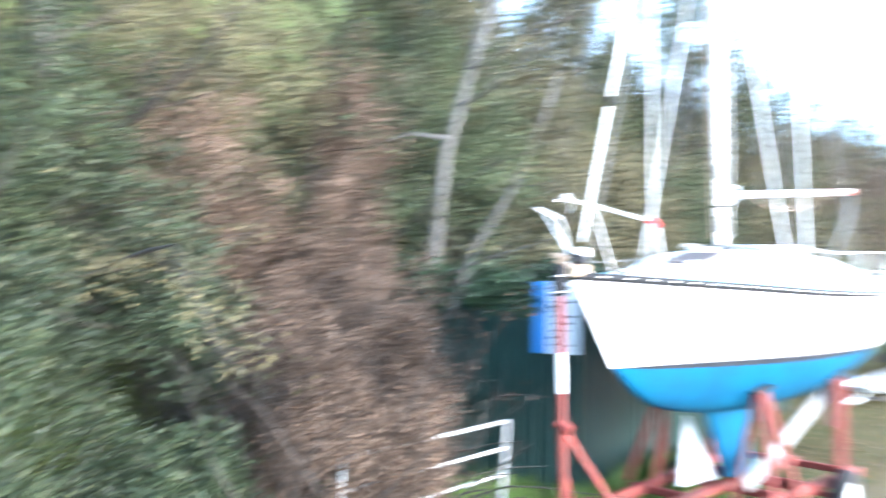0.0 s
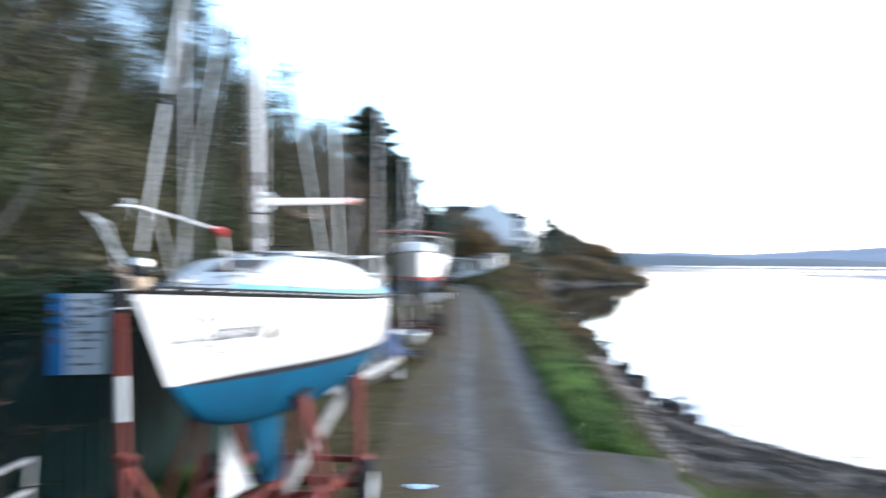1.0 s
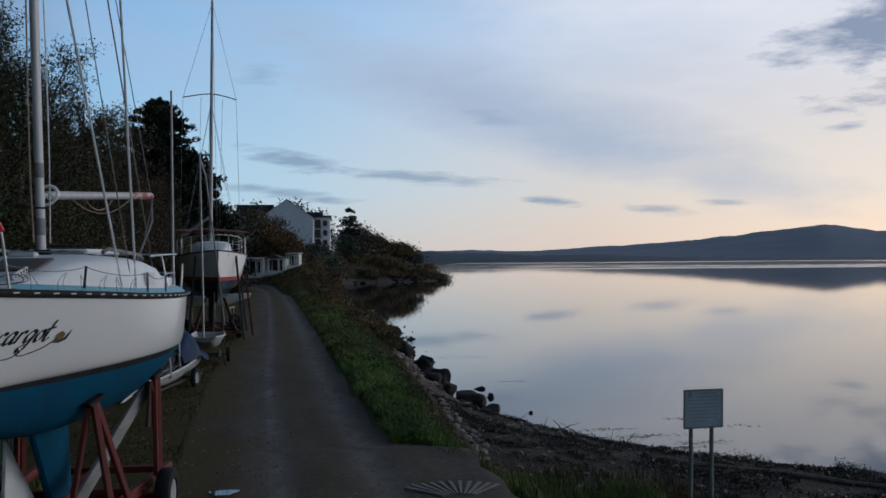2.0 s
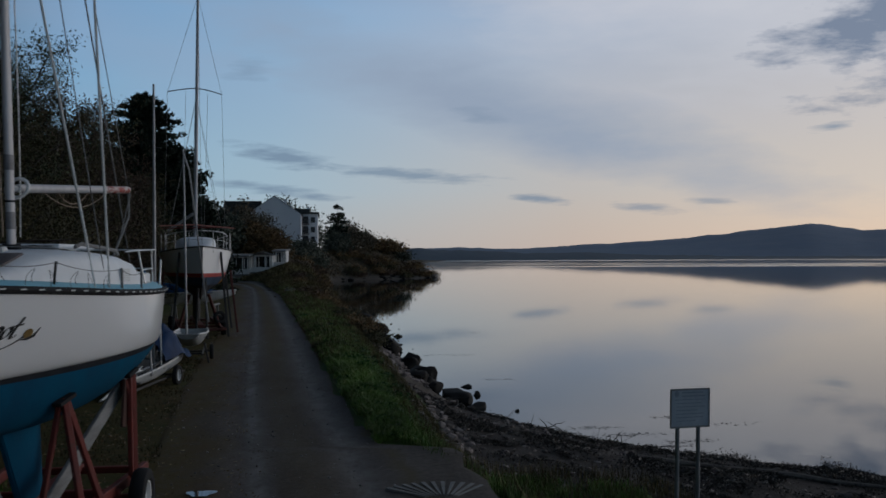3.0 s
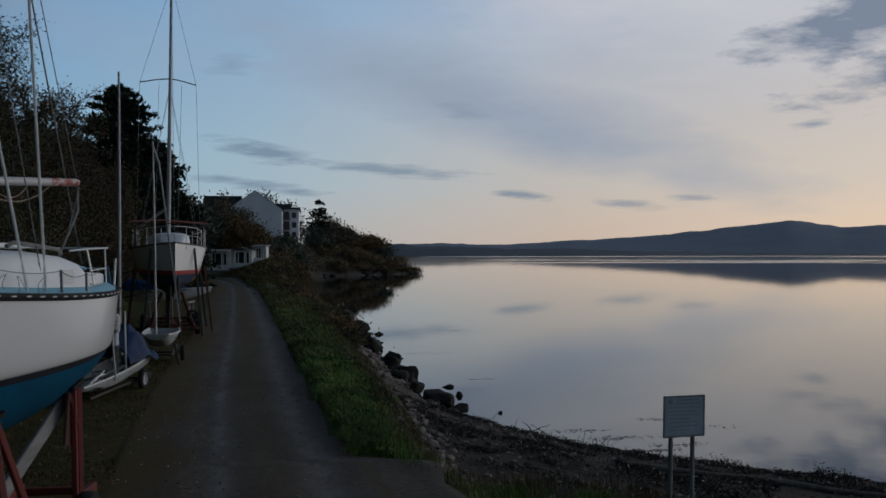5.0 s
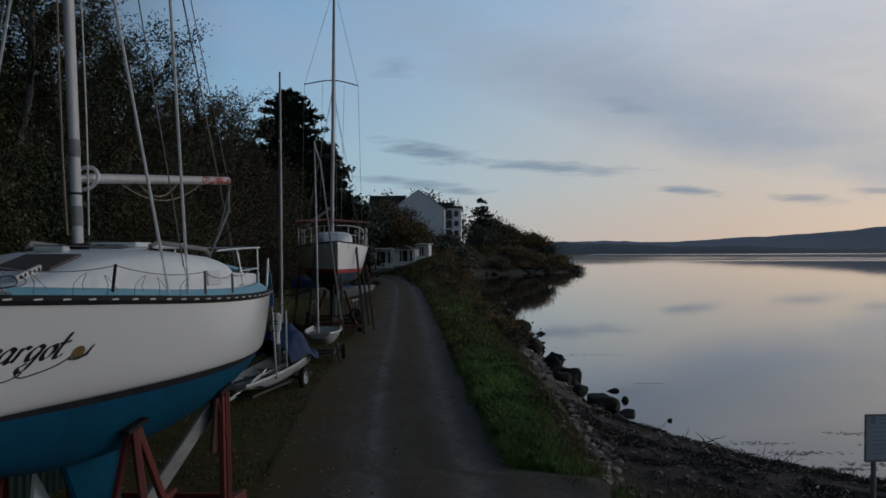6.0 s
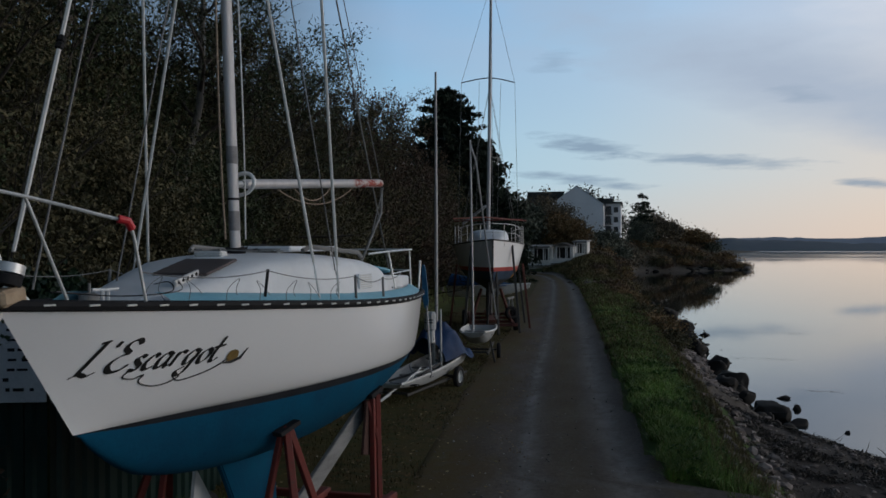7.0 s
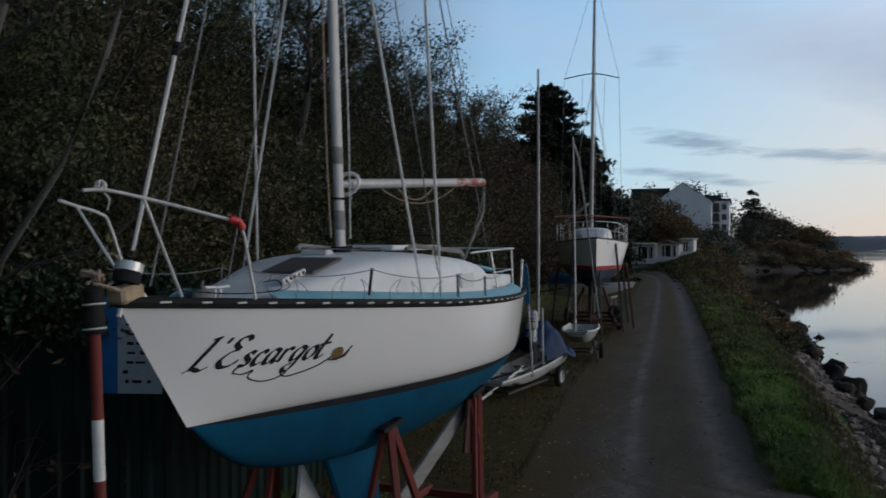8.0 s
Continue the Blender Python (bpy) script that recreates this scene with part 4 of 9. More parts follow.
part("halyard", bm, M_WIRECOVER, mast)
M_BOOMEND = worn("flaking_red_paint", (0.26, 0.035, 0.02), (0.40, 0.05, 0.03), 4.0, rough=0.6, stain=(0.58, 0.56, 0.54), stain_at=0.44, relief=0.2, stretch=(1, 0.6, 1))
goose = mast_at(3.68)
boom_end = Vector((0.42, 5.62, 3.88))
bd = (boom_end - goose).normalized()
bm = bmesh.new()
tube(bm, [goose + bd * 0.12, goose + bd * 0.3, boom_end - bd * 0.75], [0.04, 0.045, 0.045], 12)
boom = part("boom", bm, M_ALU, boat, "grey aluminium boom")
bm = bmesh.new()
tube(bm, [boom_end - bd * 0.75, boom_end - bd * 0.02, boom_end], [0.046, 0.046, 0.03], 12)
part("boom_end", bm, M_BOOMEND, boom, "red painted boom end")
bm = bmesh.new()
tube(bm, [goose + Vector((0, 0.04, 0)), goose + bd * 0.14], 0.03, 8)
ring = [goose + bd * 0.14 + 0.10 * (math.cos(a) * Vector((0.2, 0.1, 1)).normalized() + math.sin(a) * Vector((1, 0.3, 0)).normalized()) for a in (2 * math.pi * k / 16 for k in range(16))]
tube(bm, ring, 0.018, 8, closed=True)
part("gooseneck", bm, M_STEEL, boom, "grey gooseneck fitting with coiled rope")
bm = bmesh.new()
tube(bm, sag(goose + bd * 0.7 - Vector((0, 0, 0.05)), goose + bd * 2.2 - Vector((0, 0, 0.05)), 0.16, 10), 0.005, 5)
tube(bm, sag(goose + bd * 1.0 - Vector((0, 0, 0.05)), goose + bd * 1.7 - Vector((0, 0, 0.05)), 0.12, 8), 0.006, 5)
part("slack_rope", bm, M_ROPE, boom)
bm = bmesh.new()
tube(bm, [boom_end + Vector((0, 0.02, -0.05)), boom_end + Vector((0.02, -0.05, -0.35)), Vector((0.30, 5.25, 2.95))], 0.016, 6)
tube(bm, [boom_end + Vector((0.03, 0.0, -0.05)), Vector((0.36, 5.4, 3.2)), Vector((0.28, 5.2, 2.9))], 0.008, 5)
part("mainsheet", bm, M_GREYPLANK, boom, "grey mainsheet tackle")
SPREAD = 7.35
head = mast_at(MAST_TOP - 0.1)


def rig(name, pts, r, mat, label="", parent=boat):
    bm = bmesh.new()
    tube(bm, pts, r, 6)
    return part(name, bm, mat, parent, label)


bm = bmesh.new()
tube(bm, [mast_at(SPREAD) + Vector((-0.78, 0.05, 0.05)), mast_at(SPREAD), mast_at(SPREAD) + Vector((0.78, 0.05, 0.05))], 0.02, 8)
part("spreader", bm, M_ALU, mast)
for sgn in (1, -1):
    tip = mast_at(SPREAD) + Vector((sgn * 0.78, 0.05, 0.05))
    fore, aft = ((2.68, 2.99) if sgn > 0 else (2.41, 2.83))
    for s0, top, via in ((fore, mast_at(SPREAD - 0.15) + Vector((sgn * 0.06, 0.03, 0)), None), (aft, head, tip)):
        foot = Vector((sgn * (hull_half(s0, 2.6) - 0.06), s0, smooth_table(SHEER, s0 / LEN) + 0.05))
        aim = via if via is not None else top
        d = (aim - foot).normalized()
        rig("shroud", [foot + d * 0.30, foot + d * 0.36, aim - (d * 0.1 if via is None else d * 0.0)], [0.008, 0.013, 0.013], M_WIRECOVER, "white plastic covered shroud")
        rig("bottlescrew", [foot, foot + d * 0.06, foot + d * 0.08, foot + d * 0.24, foot + d * 0.26, foot + d * 0.34], [0.006, 0.006, 0.011, 0.011, 0.006, 0.006], M_STEEL)
        if via is not None:
            rig("shroud", [via, top], 0.006, M_WIRE)
drum = Vector((0.0, 0.07, 3.03))
fd = (head + Vector((0.02, 0.27, 0)) - drum).normalized()
rig("forestay", [drum + fd * 0.08, drum + fd * 0.5, head + Vector((0.02, 0.27, 0))], [0.012, 0.0145, 0.0135], M_WIRECOVER, "furling forestay in a white foil")
rig("foil_joint", [drum + fd * 1.39, drum + fd * 1.40, drum + fd * 1.43, drum + fd * 1.44, drum + fd * 1.45, drum + fd * 1.48, drum + fd * 1.49], [0.016, 0.027, 0.027, 0.018, 0.027, 0.027, 0.016], M_BLACK)
bm = bmesh.new()
tube(bm, [drum - fd * 0.06, drum - fd * 0.055, drum - fd * 0.0, drum + fd * 0.005], [0.05, 0.085, 0.085, 0.05], 18)
fdrum = part("furling_drum", bm, M_STEEL, boat, "bright metal furling drum")
bm = bmesh.new()
tube(bm, [drum - fd * 0.13, drum - fd * 0.125, drum - fd * 0.065], [0.05, 0.08, 0.082], 18)
part("drum_spool", bm, M_BLACK, fdrum)
bm = bmesh.new()
tube(bm, [drum - fd * 0.33, drum - fd * 0.12], 0.016, 6)
part("stay_link", bm, M_STEEL, fdrum)
rig("backstay", [head, Vector((0.22, 6.62, 2.75))], 0.010, M_WIRE)
rig("topping_lift", [head + Vector((0, 0.05, 0)), boom_end], 0.006, M_WIRE)
rig("inner_halyard", [mast_at(9.6) + Vector((0.02, -0.05, 0)), Vector((-0.30, 0.62, 2.86))], 0.008, M_WIRE, "grey spare halyard")
rig("inner_halyard", [mast_at(7.3) + Vector((0.02, -0.05, 0)), Vector((0.02, 1.05, 2.90))], 0.006, M_WIRE)
rig("inner_halyard", [mast_at(9.0) + Vector((0.04, 0.05, 0)), Vector((0.75, 3.3, 2.85))], 0.006, M_WIRE)

# pulpit, pushpit, stanchions, guard lines
bm = bmesh.new()
tube(bm, curve_pts([(0.06, -0.38, 3.44), (0.12, -0.24, 3.445), (0.30, 0.05, 3.38), (0.46, 0.28, 3.315), (0.55, 0.39, 3.285)], 6), 0.0105, 8)
tube(bm, [(0.55, 0.39, 3.285), (0.555, 0.44, 3.2), (0.56, 0.56, 2.80)], 0.0105, 8)
tube(bm, curve_pts([(-0.30, -0.18, 3.40), (-0.38, 0.05, 3.375), (-0.42, 0.28, 3.34), (-0.44, 0.40, 3.26), (-0.45, 0.62, 2.80)], 6), 0.0105, 8)
tube(bm, [(-0.37, 0.03, 3.375), (-0.12, 0.10, 2.98), (-0.02, 0.16, 2.82)], 0.0105, 8)
tube(bm, [(0.06, 0.14, 2.82), (0.0, 0.02, 2.98), (-0.08, -0.02, 2.9)], 0.012, 8)
tube(bm, [(0.22, -0.08, 3.415), (0.20, 0.30, 2.82)], 0.010, 8)
part("pulpit", bm, M_STEEL, boat, "bent stainless pulpit rail")
bm = bmesh.new()
tube(bm, [(0.515, 0.345, 3.298), (0.55, 0.39, 3.285), (0.556, 0.42, 3.24)], 0.026, 10)
part("red_tape", bm, M_REDTAPE, boat, "red tape on the pulpit joint")
bm = bmesh.new()
for k in range(3):
    c = Vector((0.085, -0.27, 3.46))
    tube(bm, [c + 0.032 * Vector((math.cos(a) * math.cos(k), math.cos(a) * math.sin(k), math.sin(a) + 0.3)) for a in (2 * math.pi * i / 10 for i in range(10))], 0.006, 5, closed=True)
tube(bm, curve_pts([(0.085, -0.27, 3.45), (0.10, -0.22, 3.40), (0.07, -0.20, 3.34)], 4), 0.006, 5)
part("rope_knot", bm, M_WIRECOVER, boat, "white rope end tied to the pulpit")
STAN = [(1.95, 0.28), (3.35, 0.27), (4.05, 0.25)]
tops = [Vector((0.56, 0.50, 2.98))]
for s, h in STAN:
    z = smooth_table(SHEER, s / LEN)
    for sgn in (1, -1):
        x = hull_half(s, 2.6) - 0.07
        bm = bmesh.new()
        lean = 0.05 if s < 3 else -0.06
        tube(bm, [(sgn * x, s, z), (sgn * (x + 0.01), s + lean, z + h)], 0.0125, 8)
        tube(bm, [(sgn * x, s, z), (sgn * x, s, z + 0.04)], 0.024, 8)
        part("stanchion", bm, M_BLACK if sgn > 0 and s < 3 else M_WIRE, boat, "dull dark stanchion")
        if sgn > 0:
            tops.append(Vector((x + 0.01, s + lean, z + h - 0.01)))
tops.append(Vector((0.70, 5.6, 2.86)))
for a, b in zip(tops, tops[1:]):
    rig("guard_line", sag(a, b, 0.045, 8), 0.004, M_WIRE)
    rig("guard_line", [Vector((-p.x, p.y, p.z)) for p in sag(a, b, 0.045, 8)], 0.004, M_WIRE)
for k in range(7):
    s = 0.9 + k * 0.33
    z0, x0 = smooth_table(SHEER, s / LEN) + 0.03, hull_half(s, 2.68) - 0.05
    top = Vector((x0 + 0.0, s + 0.12 * (-1) ** k, z0 + 0.17))
    rig("lacing", curve_pts([(x0, s - 0.08, z0), (x0 - 0.03, s, z0 + 0.10), top, (x0 - 0.03, s + 0.12, z0 + 0.08), (x0, s + 0.16, z0)], 4), 0.0025, M_WIRE)
bm = bmesh.new()
tube(bm, [(0.72, 4.3, 3.06), (0.66, 5.1, 3.08), (0.60, 6.30, 3.10), (0.50, 6.46, 3.10), (-0.50, 6.46, 3.10), (-0.60, 6.30, 3.10), (-0.66, 5.1, 3.08)], 0.0105, 8)
for sgn in (1, -1):
    tube(bm, [(sgn * 0.53, 6.44, 3.10), (sgn * 0.54, 6.48, 2.56)], 0.0105, 8)
    tube(bm, [(sgn * 0.66, 5.15, 3.08), (sgn * 0.74, 5.2, 2.60)], 0.0105, 8)
tube(bm, [(0.68, 5.2, 2.83), (0.54, 6.46, 2.84), (-0.54, 6.46, 2.84), (-0.68, 5.2, 2.83)], 0.008, 6)
part("pushpit", bm, M_STEEL, boat, "stainless rail round the cockpit")
bm = bmesh.new()
tube(bm, [(0.60, 6.60, 2.45), (0.62, 6.62, 2.96)], 0.014, 8)
part("stern_post", bm, M_STEEL, boat)
bm = bmesh.new()
tube(bm, [(-0.20, 6.62, 2.4), (-0.18, 6.62, 2.95)], 0.012, 8)
part("stern_post", bm, M_STEEL, boat)
# bow fitting, cleats, anchor gear and clutter on deck
bm = bmesh.new()
box(bm, (0.01, 0.02, 2.85), (0.14, 0.20, 0.10), Matrix.Rotation(radians(8), 4, "X"), 0.02)
part("stemhead_fitting", bm, worn("bare_wood_block", (0.34, 0.24, 0.15), (0.52, 0.40, 0.28), 8.0, rough=0.7), boat, "pale wooden block at the stemhead")
bm = bmesh.new()
tube(bm, [(0.06, 0.70, 2.74), (0.06, 0.70, 2.825), (0.06, 0.70, 2.84)], [0.07, 0.065, 0.03], 12)
tube(bm, [(0.06, 0.70, 2.83), (0.06, 0.70, 2.90)], 0.010, 6)
part("deck_vent", bm, M_GREYPLANK, boat, "grey mushroom vent on the foredeck")
for s in (0.95, 5.3):
    bm = bmesh.new()
    x0 = 0.0 if s < 2 else 0.72
    z = smooth_table(SHEER, s / LEN) + 0.07
    tube(bm, [(x0 - 0.03, s - 0.10, z + 0.045), (x0, s, z + 0.04), (x0 + 0.03, s + 0.10, z + 0.045)], 0.012, 8)
    tube(bm, [(x0, s - 0.03, z - 0.03), (x0, s - 0.03, z + 0.04)], 0.014, 6)
    tube(bm, [(x0, s + 0.03, z - 0.03), (x0, s + 0.03, z + 0.04)], 0.014, 6)
    part("cleat", bm, M_STEEL, boat)
rnd = random.Random(4)
for k in range(9):
    s0 = 2.3 + rnd.random() * 1.3
    p = [(rnd.uniform(-0.30, 0.35), s0 + i * 0.2 + rnd.uniform(-0.1, 0.1), 3.095 + rnd.random() * 0.02) for i in range(5)]
    rig("loose_rope", curve_pts(p, 5), 0.006, (M_WIRE, M_BLACK, M_GREYPLANK)[k % 3])
for k in range(2):
    p = [(0.15 + 0.15 * k, 1.3 + 0.1 * k, 2.87), (0.45, 1.0 + 0.12 * k, 2.90), (0.52, 0.9 + 0.1 * k, 2.84), (0.30, 0.7, 2.82), (0.05, 0.35 + 0.05 * k, 2.86)]
    rig("loose_rope", curve_pts(p, 5), 0.004, M_WIRE if k % 2 else M_BLACK)
rig("loose_rope", curve_pts([(-0.1, 3.2, 3.12), (-0.2, 3.6, 3.15), (-0.1, 4.1, 3.13), (0.1, 4.5, 3.05)], 5), 0.010, M_BLACK)
rig("tiller", [(0.0, 6.6, 2.72), (0.05, 5.8, 2.82)], 0.02, M_GREYPLANK, "weathered tiller")
bm = bmesh.new()
for k in range(3):
    tube(bm, curve_pts([(0.30 + 0.08 * k, 5.2, 2.86), (0.1, 5.5 + 0.1 * k, 2.93), (0.42, 5.9, 2.85), (0.2, 6.2, 2.82)], 5), 0.02, 6)
part("sheet_bundle", bm, M_LTBLUE, boat, "light blue rope heap in the cockpit")

# name on both bows, snail-shaped badge and flourish
# broad-nib script: each letter is a few pen strokes in units of the capital's height
GLYPHS = [
    ("L", 0.50, [[(0.16, 1.0), (0.09, 0.6), (0.0, 0.02)], [(-0.12, -0.04), (0.04, 0.07), (0.24, 0.0), (0.40, 0.10)], [(0.02, 0.95), (0.24, 1.02)]]),
    ("'", 0.16, [[(0.02, 0.98), (-0.03, 0.80)]]),
    ("E", 0.56, [[(0.44, 0.84), (0.32, 0.98), (0.14, 0.92), (0.10, 0.74), (0.30, 0.58)], [(0.30, 0.58), (0.08, 0.50), (-0.06, 0.26), (0.08, 0.05), (0.32, 0.08), (0.46, 0.24)]]),
    ("s", 0.36, [[(0.28, 0.40), (0.16, 0.46), (0.06, 0.37), (0.13, 0.26), (0.23, 0.15), (0.18, 0.02), (0.0, 0.04)]]),
    ("c", 0.36, [[(0.29, 0.37), (0.18, 0.46), (0.06, 0.34), (0.02, 0.15), (0.11, 0.0), (0.30, 0.09)]]),
    ("a", 0.46, [[(0.30, 0.42), (0.16, 0.46), (0.02, 0.28), (0.04, 0.04), (0.16, 0.03), (0.30, 0.24)], [(0.34, 0.46), (0.29, 0.16), (0.33, 0.01), (0.43, 0.09)]]),
    ("r", 0.38, [[(0.06, 0.45), (0.02, 0.0)], [(0.04, 0.28), (0.16, 0.45), (0.31, 0.40)]]),
    ("g", 0.44, [[(0.30, 0.42), (0.16, 0.46), (0.02, 0.28), (0.05, 0.05), (0.17, 0.05), (0.30, 0.26)], [(0.34, 0.46), (0.28, 0.05), (0.19, -0.28), (0.02, -0.32), (-0.03, -0.18), (0.16, -0.06)]]),
    ("o", 0.38, [[(0.18, 0.46), (0.04, 0.33), (0.02, 0.11), (0.13, 0.0), (0.27, 0.12), (0.30, 0.33), (0.18, 0.46)]]),
    ("t", 0.30, [[(0.14, 0.82), (0.06, 0.34), (0.07, 0.04), (0.18, 0.01), (0.28, 0.12)], [(-0.06, 0.46), (0.30, 0.52)]]),
]
CAP, SLANT, NIB = 0.215, 0.30, radians(38)
run = sum(g[1] for g in GLYPHS)
for sgn in (1, -1):
    bm = bmesh.new()
    pen = 0.0
    for name, wide, strokes in GLYPHS:
        for pts in strokes:
            line = curve_pts([(pen + x, y, 0) for x, y in pts], 6)
            left, right = [], []
            for k, p in enumerate(line):
                d = line[min(k + 1, len(line) - 1)] - line[max(k - 1, 0)]
                turn = math.atan2(d.y, d.x)
                half = (0.018 + 0.052 * abs(math.sin(turn - NIB))) * (0.55 if k in (0, len(line) - 1) else 1.0)
                for side, out in ((left, 1), (right, -1)):
                    x, y = p.x - out * math.sin(turn) * half, p.y + out * math.cos(turn) * half
                    u = (x + SLANT * y) / run
                    at = (0.49 + u * 1.03) if sgn > 0 else (1.56 - u * 1.03)
                    z = 2.325 + y * CAP - 0.010 * u
                    side.append(bm.verts.new((sgn * (hull_half(at, z) + 0.004), at, z)))
            for k in range(len(line) - 1):
                bm.faces.new((left[k], right[k], right[k + 1], left[k + 1]))
        pen += wide
    part("name_lettering", bm, M_LETTER, boat, "black brush script boat name reading L'Escargot", smooth=False)
bm = bmesh.new()
fl = [(0.83, 2.325), (0.80, 2.285), (0.88, 2.265), (0.95, 2.285), (0.93, 2.255), (0.95, 2.225), (1.05, 2.195), (1.16, 2.20), (1.24, 2.235), (1.22, 2.255), (1.20, 2.235), (1.26, 2.205), (1.40, 2.225), (1.52, 2.26), (1.62, 2.315)]
tube(bm, [(hull_half(s, z) + 0.003, s, z) for s, z in [(p.x, p.y) for p in curve_pts([(a, b, 0) for a, b in fl], 5)]], 0.0055, 5)
part("flourish", bm, M_LETTER, boat, "black curling line under the name")
bm = bmesh.new()
badge = [(1.66 + 0.055 * math.cos(a), 2.335 + 0.045 * math.sin(a)) for a in (2 * math.pi * k / 16 for k in range(16))]
bm.faces.new([bm.verts.new((hull_half(s, z) + 0.006, s, z)) for s, z in badge])
part("badge", bm, worn("brown_badge", (0.16, 0.10, 0.03), (0.28, 0.19, 0.06), 30.0, rough=0.5), boat, "small round brown painted badge")
bm = bmesh.new()
tube(bm, [(hull_half(s, z) + 0.004, s, z) for s, z in ((1.58, 2.29), (1.66, 2.288), (1.74, 2.31), (1.79, 2.38))], [0.004, 0.012, 0.012, 0.003], 6)
part("badge_tail", bm, M_LETTER, boat)

# ---- trailer under the near boat ----
trailer = thing("boat_trailer", BOAT, "rusty red steel boat trailer with propping arms", "trailer")


def bar(name, a, b, w, h, mat=None, label="", parent=trailer):
    bm = bmesh.new()
    beam(bm, a, b, w, h, min(w, h) * 0.12)
    return part(name, bm, mat or M_REDTRAILER, parent, label)


for sgn in (1, -1):
    bar("side_beam", (sgn * 0.55, 1.4, 0.42), (sgn * 0.80, 4.9, 0.42), 0.08, 0.12)
    bar("drawbar", (sgn * 0.55, 1.4, 0.42), (sgn * 0.05, -0.25, 0.42), 0.07, 0.10)
    # A-shaped arm forward
    bar("arm", (sgn * 0.85, 2.30, 0.45), (sgn * 0.56, 2.62, 1.62), 0.06, 0.06)
    bar("arm", (sgn * 0.80, 3.05, 0.45), (sgn * 0.56, 2.66, 1.62), 0.06, 0.06)
    bar("arm", (sgn * 0.45, 2.2, 0.45), (sgn * 0.52, 2.60, 1.55), 0.05, 0.05)
    bar("pad", (sgn * 0.53, 2.50, 1.575), (sgn * 0.60, 2.74, 1.645), 0.10, 0.04, M_BLACK, "black rubber pad")
    # upright pair aft
    bar("upright", (sgn * 0.80, 4.22, 0.45), (sgn * 0.78, 4.22, 1.60), 0.055, 0.055)
    bar("upright", (sgn * 0.80, 4.40, 0.45), (sgn * 0.78, 4.38, 1.62), 0.055, 0.055)
    bar("pad", (sgn * 0.75, 4.18, 1.62), (sgn * 0.79, 4.42, 1.68), 0.10, 0.05, M_BLACK, "black rubber pad")
    bar("gusset", (sgn * 0.78, 4.30, 1.20), (sgn * 0.70, 4.22, 1.58), 0.16, 0.03)
    bar("plate", (sgn * 0.74, 4.12, 1.05), (sgn * 0.74, 4.24, 1.56), 0.03, 0.20, M_DARKRUST, "dark rusty stiffening plate")
for s in (1.4, 2.3, 3.05, 3.75, 4.85):
    bar("cross_beam", (-0.8, s, 0.40), (0.8, s, 0.40), 0.08, 0.08)
bar("keel_beam", (0, 1.3, 0.44), (0, 4.9, 0.44), 0.14, 0.08)
bar("axle", (-0.98, 3.95, 0.30), (0.98, 3.95, 0.30), 0.06, 0.06)
for sgn in (1, -1):
    bm = bmesh.new()
    wheel_bm(bm, (sgn * 0.98, 3.95, 0.30), 0.315, 0.18, (sgn, 0, 0))
    w = part("wheel", bm, M_BLACK, trailer, "black pneumatic tyre")
    bm = bmesh.new()
    disc_bm(bm, (sgn * 1.0, 3.95, 0.30), 0.18, 0.14, (sgn, 0, 0))
    part("rim", bm, M_WHITEPAINT, w, "dull white wheel rim")
# painted winch post at the stem: red and white bands, black padded top
post = [Vector((0.05, -0.18, 0.40)), Vector((-0.02, -0.20, 2.62))]


def post_at(z):
    return post[0].lerp(post[1], (z - 0.40) / 2.22)


for z0, z1, mat, name in ((0.30, 1.79, M_REDTRAILER, "post_foot"), (1.79, 2.14, M_WHITEPAINT, "post_band"), (2.14, 2.68, M_REDTRAILER, "post_top")):
    bm = bmesh.new()
    tube(bm, [post_at(z0), post_at(z1)], 0.034, 12)
    part(name, bm, mat, trailer, "white painted band" if name == "post_band" else "")
bm = bmesh.new()
tube(bm, [post_at(2.63), post_at(2.65), post_at(2.74), post_at(2.76), post_at(2.88), post_at(2.90)], [0.045, 0.060, 0.062, 0.055, 0.062, 0.045], 12)
cap = part("post_padding", bm, M_BLACK, trailer, "black padding bound round the post top")
for z in (2.66, 2.80):
    bm = bmesh.new()
    tube(bm, [post_at(z) + 0.063 * Vector((math.cos(a), math.sin(a), 0.1 * math.cos(a))) for a in (2 * math.pi * k / 14 for k in range(14))], 0.006, 5, closed=True)
    part("binding", bm, M_WIRECOVER, cap)
bm = bmesh.new()
rnd = random.Random(8)
for k in range(5):
    p = [post_at(2.9) + Vector((rnd.uniform(-0.06, 0.06), rnd.uniform(-0.05, 0.08), 0.02 + 0.035 * i * (1 if i < 3 else 0.4))) for i in range(5)]
    tube(bm, curve_pts(p, 4), 0.012, 5)
tube(bm, curve_pts([post_at(2.92), post_at(2.88) + Vector((0.08, 0.10, 0)), Vector((0.0, 0.05, 2.83))], 5), 0.012, 5)
part("lashing", bm, M_ROPE, trailer, "frayed brown rope lashing")
bar("post_brace", post_at(1.50), (0.30, 0.55, 0.45), 0.05, 0.05)
bar("post_brace", post_at(1.1), (-0.35, 0.6, 0.42), 0.05, 0.05)
bm = bmesh.new()
tube(bm, [post_at(1.50) + Vector((-0.05, 0, 0.04)), post_at(1.50) + Vector((0.07, 0.03, -0.03))], 0.05, 10)
part("clamp", bm, M_REDTRAILER, trailer)
